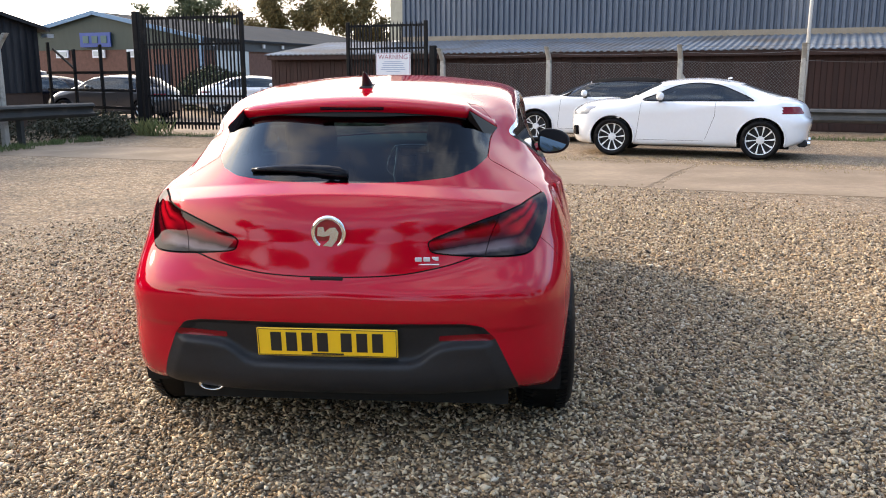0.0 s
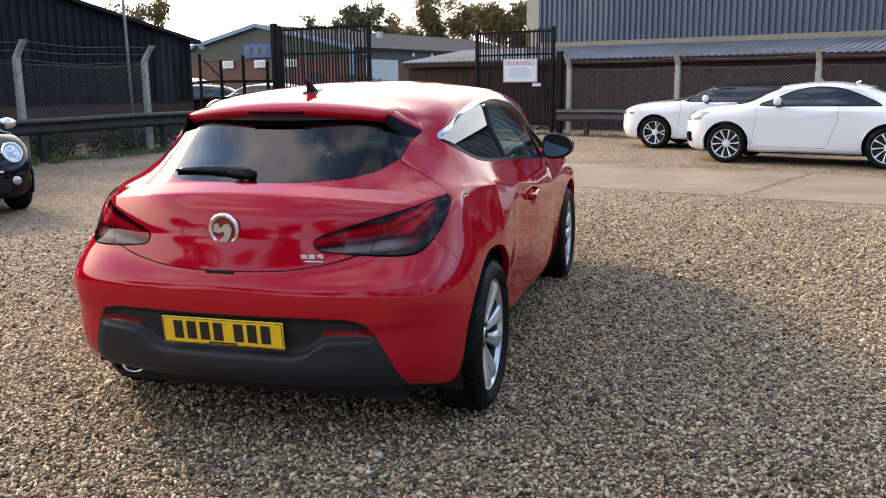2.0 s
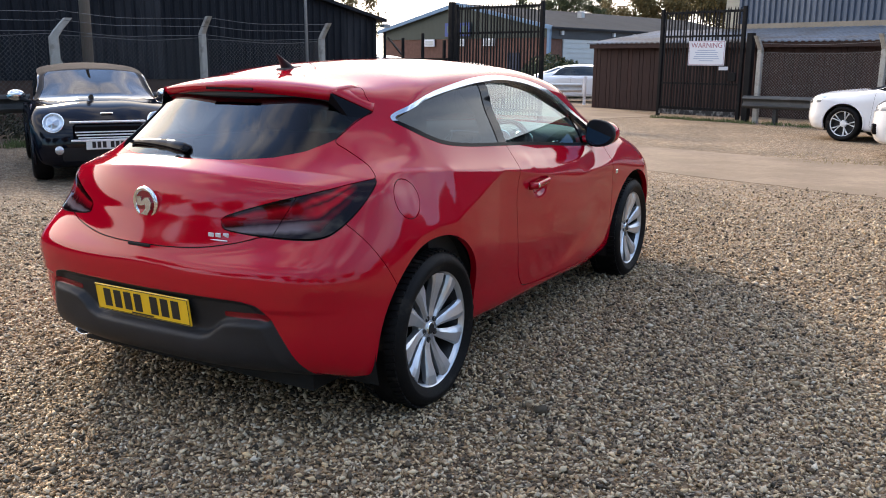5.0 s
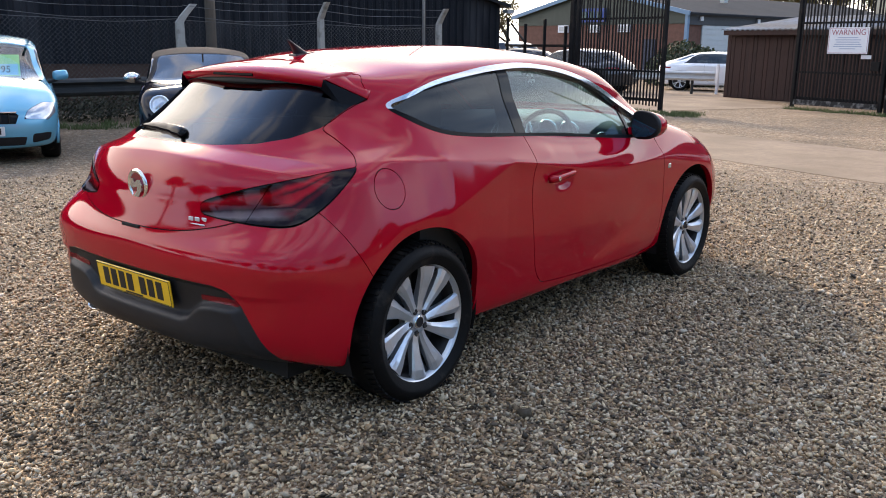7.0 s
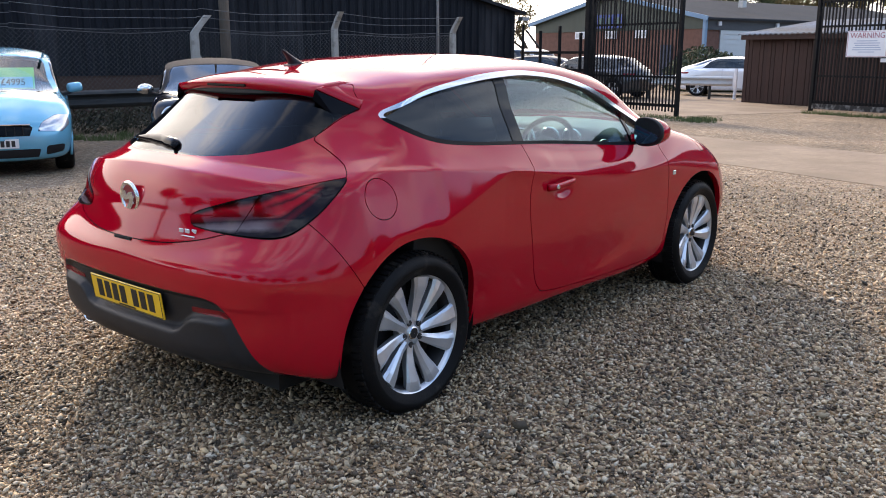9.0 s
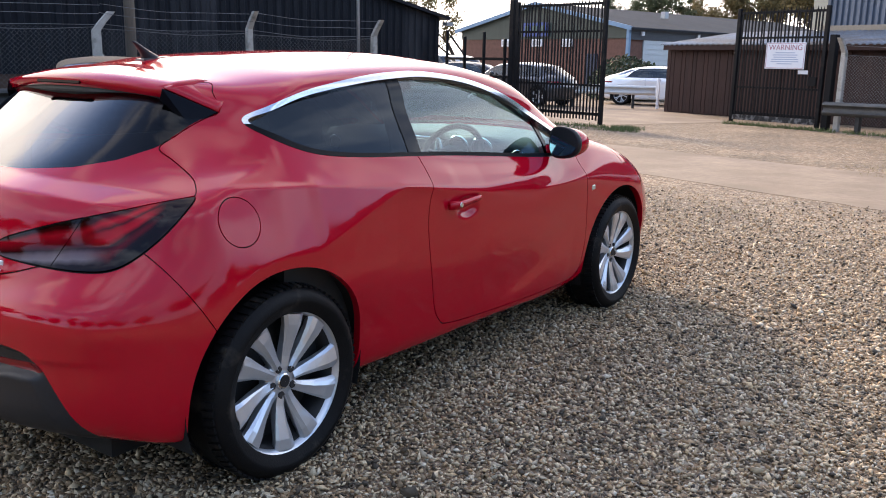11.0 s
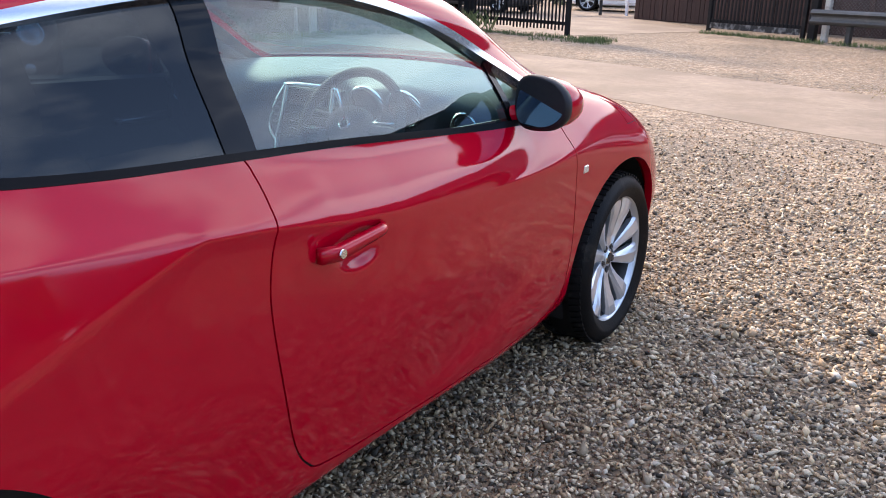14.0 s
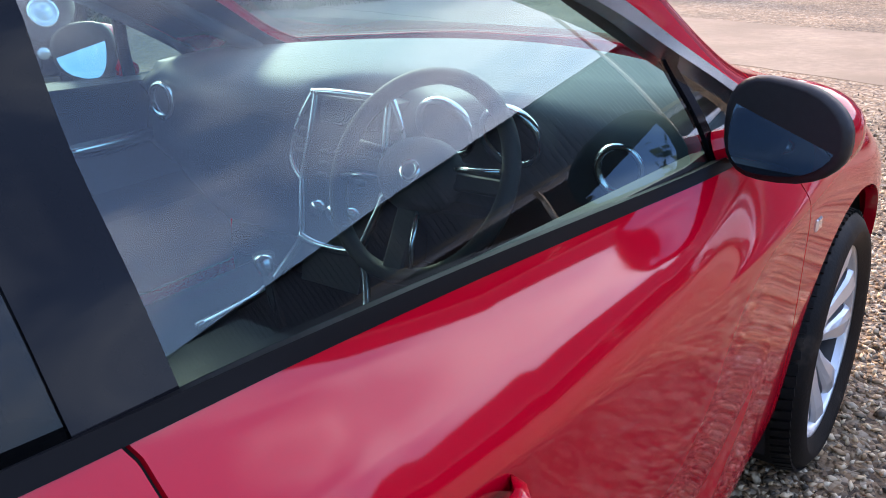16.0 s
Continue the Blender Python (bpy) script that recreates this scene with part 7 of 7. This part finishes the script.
def barrier(m, length, top, material, label, group, count):
    """A crash barrier: a folded beam on short posts, along x, facing -y."""
    g = thing("crash_barrier", m, label, "crash barrier", group)
    prof = [(0, top), (-.05, top - .03), (-.07, top - .07), (-.01, top - .12), (0, top - .155), (-.01, top - .19), (-.07, top - .24), (-.05, top - .28), (0, top - .31)]
    bm = bmesh.new()
    n = max(2, int(length / 1.5))
    cols = []
    for i in range(n + 1):
        x = length * i / n
        dz = .012 * math.sin(i * 1.7)
        cols.append([bm.verts.new((x, y, z + dz)) for y, z in prof] + [bm.verts.new((x, y + .006, z + dz)) for y, z in prof[::-1]])
    for c0, c1 in zip(cols, cols[1:]):
        for k in range(len(c0)):
            bm.faces.new((c0[k], c0[(k + 1) % len(c0)], c1[(k + 1) % len(c0)], c1[k]))
    bmesh.ops.recalc_face_normals(bm, faces=bm.faces[:])
    part("beam", bm, material, g)
    for k in range(count):
        part("post", boxes(((.09, .12, top), (length * (k + .3) / count, .07, (top - .06) / 2 - .02))), BARRIER, g)
    return g


barrier(side_pose(-13, -.28), 15.4, .84, BARRIER, "dark weathered steel crash barrier along the side fence", "crash barriers", 5)
barrier(fence_pose(.3, -.32), 14.0, .68, BARRIER_LIGHT, "pale weathered steel crash barrier along the back fence", "crash barriers", 5)

barrier(pose(-10.6, 28.4, 0, 0, 0, math.degrees(math.atan2(1.6, 3.65))), 4.0, .76, PALE_STEEL, "pale steel crash barrier beyond the gates", "crash barriers", 4)
# black railings between the shed and the gate
g = thing("railings", pose(-11.15, 23.6, 0, 0, 0, math.degrees(math.atan2(-2.1, 3.25))), "low black steel railings between shed and gate", "railings")
for k, h in enumerate((2.3, 2.1, 2.2, 2.0)):
    part("post", boxes(((.07, .07, h), (.1 + 1.15 * k, 0, h / 2)), bevel=.006), BLACK_STEEL, g)
for z in (.62, 1.05, 1.50):
    part("rail", boxes(((3.75, .05, .07), (1.85, 0, z))), BLACK_STEEL, g)
part("brace", boxes(((1.1, .04, .05), (.8, 0, 1.85), (0, 30, 0))), BLACK_STEEL, g)

# poles
def pole(p, r, h, material, label, lean=0.0):
    bm = tube(bmesh.new(), [(0, 0, -.1), (lean * h * .5, 0, h * .5), (lean * h, 0, h)], [r, r * .92, r * .85], 14)
    ob = link("pole", bm, material, None, smooth=True)
    ob.location = (*p, 0)
    return tagged(ob, label, "pole")


OLD_WOOD = mat("pole_wood", (0.16, 0.135, 0.11), rough=0.9, vary=0.25, scale=6, stretch=(1, 1, .1), bump=.4, bump_scale=30)
pole((-10.78, 12.25), .10, 8.0, OLD_WOOD, "tall grey timber pole behind the side fence")
pole((-9.33, 17.1), .035, 6.5, GALV, "slim galvanised lamp pole at the side fence", -.012)
pole((8.06, 20.78), .045, 8.0, PALE_STEEL, "slim galvanised lamp pole behind the back fence", .01)
part_arm = link("cable", tube(bmesh.new(), [(-10.78, 12.25, 2.55), (-12.0, 13.6, 2.72), (-13.4, 15.4, 2.9)], .02, 6), GALV)
tagged(part_arm, "pale cable from the timber pole to the shed", "cable")
tagged(link("bollard", boxes(((.09, .09, 1.0), (-6.9, 30.2, .5)), bevel=.01), SIGN_WHITE), "short white post beside the road", "post", "white posts")
tagged(link("bollard", boxes(((.07, .07, 1.0), (-6.6, 30.4, .5)), bevel=.01), SIGN_WHITE), "short white post beside the road", "post", "white posts")

# ---- trees, weeds and grass ----
def tree(p, height, spread, leaf, count, seed, label, size=.28, name="tree"):
    """A tapered trunk with forked limbs and a ragged crown of small leaf clumps."""
    rnd = random.Random(seed)
    g = thing(name, pose(*p, 0), label, "tree" if name == "tree" else "bush", "trees behind the yard")
    bm, tips = bmesh.new(), []

    def grow(a, d, length, r, depth):
        pts, rr = [a], [r]
        q, w = Vector(a), Vector(d).normalized()
        for k in range(4):
            w = (w + Vector((rnd.uniform(-.22, .22), rnd.uniform(-.22, .22), rnd.uniform(-.05, .12)))).normalized()
            q = q + w * length / 4
            pts.append(tuple(q))
            rr.append(r * (1 - .14 * (k + 1)))
        tube(bm, pts, rr, 6 if depth > 1 else 8, cap=False)
        if depth >= 2:
            tips.extend(Vector(t) for t in pts[1:])
        if depth < 4:
            for _ in range(3 if depth < 2 else 2):
                k = rnd.choice((2, 3, 4))
                o = Vector((rnd.uniform(-1, 1), rnd.uniform(-1, 1), rnd.uniform(.1, .9))).normalized()
                grow(pts[k], w * .6 + o * spread, length * rnd.uniform(.55, .8), rr[k] * .6, depth + 1)
    grow((0, 0, -.1), (0, 0, 1), height * .36, height * .022, 0)
    part("trunk", bm, BARK, g, "bare brown trunk and limbs")
    verts, faces = [], []
    for _ in range(count):
        c = rnd.choice(tips) + Vector((rnd.gauss(0, size * 1.6), rnd.gauss(0, size * 1.6), rnd.gauss(0, size * 1.3)))
        for _ in range(3):
            n = Vector((rnd.gauss(0, 1), rnd.gauss(0, 1), rnd.gauss(0, 1))).normalized()
            u = n.orthogonal().normalized() * size * rnd.uniform(.3, .8)
            v = n.cross(u).normalized() * size * rnd.uniform(.2, .5)
            o = c + Vector((rnd.gauss(0, size * .5), rnd.gauss(0, size * .5), rnd.gauss(0, size * .5)))
            k = len(verts)
            verts += [o - u, o - v, o + u, o + v]
            faces.append((k, k + 1, k + 2, k + 3))
    raw("crown", verts, faces, leaf, g, "loose crown of small leaves")
    return g


def leaf_mat(name, a, b):
    m = mat(name, a, rough=.7, vary=.3, scale=2)
    n, l = m.node_tree.nodes, m.node_tree.links
    bs = n["Principled BSDF"]
    geo, mx = n.new("ShaderNodeNewGeometry"), n.new("ShaderNodeMix")
    mx.data_type = "RGBA"
    mx.inputs["A"].default_value, mx.inputs["B"].default_value = (*a, 1), (*b, 1)
    l.new(geo.outputs["Random Per Island"], mx.inputs["Factor"])
    l.new(mx.outputs["Result"], bs.inputs["Base Color"])
    bs.inputs["Subsurface Weight"].default_value = 0.0
    return m


AUTUMN = leaf_mat("autumn_crown", (0.10, 0.085, 0.03), (0.22, 0.15, 0.05))
GREENISH = leaf_mat("green_crown", (0.03, 0.05, 0.02), (0.10, 0.11, 0.04))
tree((-15.5, 92), 12, 1.0, AUTUMN, 3400, 3, "tall autumn tree with thin yellowing leaves", .22)
tree((-9.5, 95), 12, 1.0, AUTUMN, 3400, 4, "tall autumn tree with thin yellowing leaves", .22)
tree((-24, 98), 12, 1.0, GREENISH, 3400, 5, "green-brown tree behind the workshop", .22)
tree((-4, 90), 11, 1.0, AUTUMN, 3000, 9, "tall autumn tree with thin yellowing leaves", .22)
tree((-34, 96), 11, 1.1, GREENISH, 3000, 6, "green-brown tree behind the workshop", .22)
tree((-28, 52.5), 9.5, 1.0, AUTUMN, 2200, 7, "thin autumn tree behind the black shed", .15)
tree((-20, 93), 13, 1.0, AUTUMN, 3200, 15, "tall autumn tree with thin yellowing leaves", .22)
tree((-12.5, 91), 12.5, 1.0, AUTUMN, 3200, 16, "tall autumn tree with thin yellowing leaves", .22)
tree((-29, 95), 12.5, 1.0, GREENISH, 3200, 17, "green-brown tree behind the workshop", .22)
for k, (x, y) in enumerate(((34, 18), (36, 6), (32, -4), (25, -11), (17.5, -15.5), (10, -18.5), (3, -19), (-4, -20), (-11, -18), (-18, -14), (-44, 20), (-46, 40))):
    tree((x, y), (11.5 if 2 < k < 10 else 8) + (k * 7 % 4), 1.0, GREENISH if k % 2 else AUTUMN, 1800, 20 + k, "leafy boundary tree round the yard", .40)


def tufts(name, spots, material, label, height, blades, seed):
    rnd = random.Random(seed)
    verts, faces = [], []
    for x, y, r in spots:
        for _ in range(blades):
            a, q = rnd.uniform(0, 6.283), r * math.sqrt(rnd.random())
            px, py, h = x + q * math.cos(a), y + q * math.sin(a), height * rnd.uniform(.4, 1.2)
            b, w = rnd.uniform(0, 6.283), .006
            dx, dy = math.cos(b), math.sin(b)
            lx, ly = rnd.uniform(-.5, .5) * h, rnd.uniform(-.5, .5) * h
            k = len(verts)
            verts += [(px - dx * w, py - dy * w, 0), (px + dx * w, py + dy * w, 0), (px + lx * .4 + dx * w * .6, py + ly * .4 + dy * w * .6, h * .6), (px + lx, py + ly, h)]
            faces += [(k, k + 1, k + 2), (k, k + 2, k + 3)]
    return tagged(raw(name, verts, faces, material), label, "grass", kind="stuff")


spots = []
rs = random.Random(11)
for a in np.arange(-13, 2.2, .22):
    p = L0P + LD * float(a) - LN * rs.uniform(.15, .75)
    spots.append((p.x, p.y, rs.uniform(.1, .3)))
tufts("verge_grass", spots, GRASS, "rough green grass under the side barrier", .11, 90, 1)
spots = [(-7.6 + .26 * k, 21.2 - .075 * k + rs.uniform(-.3, .1), .22) for k in range(11)] + [(-5.0 + rs.uniform(-.3, .9), 20.3 + rs.uniform(-.6, .4), .3) for _ in range(14)]
spots += [(-3.1 + .16 * k, 24.6 - .067 * k - rs.uniform(0, .3), .18) for k in range(15)]
spots += [(*(F0P + FD * float(a) - FN * rs.uniform(.1, .7)).xy, .22) for a in np.arange(.3, 13, .3)]
tufts("verge_grass", spots, GRASS, "rough green grass at the gates and back fence", .09, 70, 2)
tufts("weeds", [(-7.3 + rs.uniform(-.5, .3), 21.0 + rs.uniform(-.4, .2), .12) for _ in range(8)], leaf_mat("weed_leaf", (.10, .13, .04), (.2, .2, .07)), "tall leafy weeds at the gate post", .42, 22, 3)


def bramble(spots, material, label, seed, many=900, leaf=1.0, name="brambles"):
    """Low tangles of stems and small leaves."""
    rnd = random.Random(seed)
    verts, faces = [], []
    for x, y, r, h in spots:
        for _ in range(int(many * r)):
            a, q = rnd.uniform(0, 6.283), r * math.sqrt(rnd.random())
            c = Vector((x + q * math.cos(a), y + q * math.sin(a), h * rnd.random() ** .8 * (1 - .55 * (q / r) ** 2)))
            n = Vector((rnd.gauss(0, 1), rnd.gauss(0, 1), rnd.gauss(0, 1))).normalized()
            u = n.orthogonal().normalized() * rnd.uniform(.02, .055) * leaf
            v = n.cross(u).normalized() * rnd.uniform(.012, .03) * leaf
            k = len(verts)
            verts += [c - u, c - v, c + u, c + v]
            faces.append((k, k + 1, k + 2, k + 3))
    return tagged(raw(name, verts, faces, material), label, name, kind="stuff")


spots = []
for a in np.arange(-12.5, 5.0, .45):
    p = L0P + LD * float(a) + LN * rs.uniform(.2, 1.6)
    spots.append((p.x, p.y, rs.uniform(.4, .7), rs.uniform(.35, .75)))
spots += [(-8.6 + rs.uniform(-.6, .5), 20.9 + rs.uniform(-.6, .3), .4, .5) for _ in range(7)] + [(-11.3 + .36 * k, 23.4 - .23 * k, .45, .6) for k in range(9)]
bramble(spots, leaf_mat("bramble_leaf", (.016, .022, .010), (.06, .055, .025)), "dark brambles and dead stems behind the barrier", 31)
bramble([(-10.53, 36.71, 1.5, 1.85), (-9.63, 36.51, 1.1, 1.6)], leaf_mat("hedge_leaf", (.02, .035, .014), (.06, .075, .03)), "rounded dark green hedge before the workshop", 32, 3500, 2.0, "hedge")
spots = [(float(v), 14.6 - .4 * float(v - 4) * .95 + rs.uniform(-1.0, .9), .35) for v in np.arange(1.0, 9.5, .13)]
tufts("dry_grass", spots, WEED, "dry grass round the parked white cars", .028, 26, 4)

# ---- low sheds on the open side of the yard, behind the camera ----
g = thing("yard_office", pose(24, 11, 0, 0, 0, -62), "small brick yard office on the open side", "office")
part("wall", boxes(((6, 4, 2.6), (0, 2, 1.3))), RED_BRICK, g)
part("roof", boxes(((6.5, 4.6, .25), (0, 2, 2.75))), CLAD_DARK, g)
part("window", boxes(((2.2, .06, 1.3), (.6, -.02, 1.4))), CAR_GLASS, g)

# ---- loose stones near the camera ----
def pebble_material():
    m = bpy.data.materials.new("pebbles")
    m.use_nodes = True
    n, l = m.node_tree.nodes, m.node_tree.links
    b = n["Principled BSDF"]
    b.inputs["Roughness"].default_value = 0.7
    geo, ramp, noise_t = n.new("ShaderNodeNewGeometry"), n.new("ShaderNodeValToRGB"), n.new("ShaderNodeTexNoise")
    e = ramp.color_ramp.elements
    e[0].position, e[0].color = 0.0, (0.036, 0.029, 0.019, 1)
    e[1].position, e[1].color = 1.0, (0.62, 0.545, 0.42, 1)
    for p, c in ((.18, (0.102, 0.074, 0.045, 1)), (.34, (0.408, 0.268, 0.139, 1)), (.46, (0.23, 0.175, 0.112, 1)), (.58, (0.600, 0.440, 0.251, 1)), (.70, (0.360, 0.303, 0.214, 1)), (.82, (0.66, 0.52, 0.335, 1)), (.92, (0.528, 0.428, 0.289, 1))):
        x = e.new(p)
        x.color = c
    l.new(geo.outputs["Random Per Island"], ramp.inputs["Fac"])
    co = n.new("ShaderNodeTexCoord")
    noise_t.inputs["Scale"].default_value, noise_t.inputs["Detail"].default_value = 130, 4
    l.new(co.outputs["Object"], noise_t.inputs["Vector"])
    mr = n.new("ShaderNodeMapRange")
    mr.inputs["To Min"].default_value, mr.inputs["To Max"].default_value = 0.7, 1.25
    l.new(noise_t.outputs["Fac"], mr.inputs["Value"])
    hsv = n.new("ShaderNodeHueSaturation")
    l.new(ramp.outputs["Color"], hsv.inputs["Color"])
    l.new(mr.outputs["Result"], hsv.inputs["Value"])
    l.new(hsv.outputs["Color"], b.inputs["Base Color"])
    bump = n.new("ShaderNodeBump")
    bump.inputs["Strength"].default_value, bump.inputs["Distance"].default_value = .3, .003
    l.new(noise_t.outputs["Fac"], bump.inputs["Height"])
    l.new(bump.outputs["Normal"], b.inputs["Normal"])
    return m


PEBBLE = pebble_material()
PHI = (1 + 5 ** .5) / 2
ICO_V = np.array([v for a in (-1, 1) for b in (-PHI, PHI) for v in ((0, a, b), (a, b, 0), (b, 0, a))]) / math.hypot(1, PHI)
ICO_F = []
for i in range(12):
    for j in range(i + 1, 12):
        for k in range(j + 1, 12):
            if all(np.linalg.norm(ICO_V[a] - ICO_V[b]) < 1.06 for a, b in ((i, j), (j, k), (i, k))):
                c = np.cross(ICO_V[j] - ICO_V[i], ICO_V[k] - ICO_V[i])
                ICO_F.append((i, j, k) if c @ ICO_V[i] > 0 else (i, k, j))
ICO_F = np.array(ICO_F)
OCT_V = np.array([(1, 0, 0), (0, 1, 0), (-1, 0, 0), (0, -1, 0), (0, 0, 1), (0, 0, -1)], float)
OCT_F = np.array([(0, 1, 4), (1, 2, 4), (2, 3, 4), (3, 0, 4), (1, 0, 5), (2, 1, 5), (3, 2, 5), (0, 3, 5)])


def stones(name, x0, x1, y0, y1, step, size, bv, bf, seed, keep, label):
    """Stones strewn on a jittered grid, each a squashed, turned and dented blob."""
    rng = np.random.default_rng(seed)
    gx, gy = np.meshgrid(np.arange(x0, x1, step), np.arange(y0, y1, step))
    p = np.stack([gx.ravel(), gy.ravel()], 1) + rng.uniform(-.55, .55, (gx.size, 2)) * step
    p = p[keep(p[:, 0], p[:, 1], rng)]
    n = len(p)
    s = size * np.exp(rng.normal(0, .30, n))
    ax = np.stack([s * rng.uniform(.9, 1.55, n), s * rng.uniform(.55, .95, n), s * rng.uniform(.34, .62, n)], 1)
    q = rng.normal(0, 1, (n, 4)) * np.array([1, .34, .34, 1])
    q /= np.linalg.norm(q, axis=1, keepdims=True)
    w, x, y, z = q.T
    R = np.stack([1 - 2 * (y * y + z * z), 2 * (x * y - z * w), 2 * (x * z + y * w), 2 * (x * y + z * w), 1 - 2 * (x * x + z * z), 2 * (y * z - x * w),
                  2 * (x * z - y * w), 2 * (y * z + x * w), 1 - 2 * (x * x + y * y)], 1).reshape(n, 3, 3)
    local = bv[None] * (1 + rng.normal(0, .13, (n, len(bv), 1))) * ax[:, None]
    V = np.einsum("nij,nkj->nki", R, local)
    V[:, :, 0] += p[:, 0, None]
    V[:, :, 1] += p[:, 1, None]
    V[:, :, 2] += (ax[:, 2] * .35 + rng.uniform(-.004, .010, n))[:, None]
    F = bf[None] + (np.arange(n) * len(bv))[:, None, None]
    me = bpy.data.meshes.new(name)
    me.vertices.add(n * len(bv))
    me.vertices.foreach_set("co", V.reshape(-1).astype(np.float32))
    me.loops.add(F.size)
    me.loops.foreach_set("vertex_index", F.reshape(-1).astype(np.int32))
    me.polygons.add(F.shape[0] * F.shape[1])
    me.polygons.foreach_set("loop_start", np.arange(0, F.size, 3, dtype=np.int32))
    me.update(calc_edges=True)
    me.materials.append(PEBBLE)
    return tagged(new(name, me), label, "gravel", kind="stuff")


def near_ring(x, y):
    """Distance from the stretch of ground nearest the walk."""
    return np.abs(y - np.clip(y, 1.3, 5.2)) + np.abs(x - np.clip(x, -.9, 2.4))


def off_road(x, y):
    """One on open ground, falling off from the front edge of the concrete road."""
    edge = np.interp(x, [-10, -4.5, -1.2, 2.5, 14], [16.0, 14.6, 12.7, 11.15, 7.6])
    return np.where(y < edge, 1.0, .75 * np.exp(-(y - edge) / .45))


stones("gravel", -2.05, 3.55, .15, 6.35, .0158, .0094, OCT_V, OCT_F, 1, lambda x, y, r: near_ring(x, y) < 1.1, "loose brown and grey pebbles beside the red car")
stones("gravel", -7.5, 9.0, .5, 13.5, .0235, .0108, OCT_V, OCT_F, 2, lambda x, y, r: (near_ring(x, y) >= 1.1) & (r.random(len(x)) < np.clip(1.2 - (near_ring(x, y) - 1.1) / 4.6, 0.0, 1) * off_road(x, y)), "loose brown and grey pebbles across the yard")
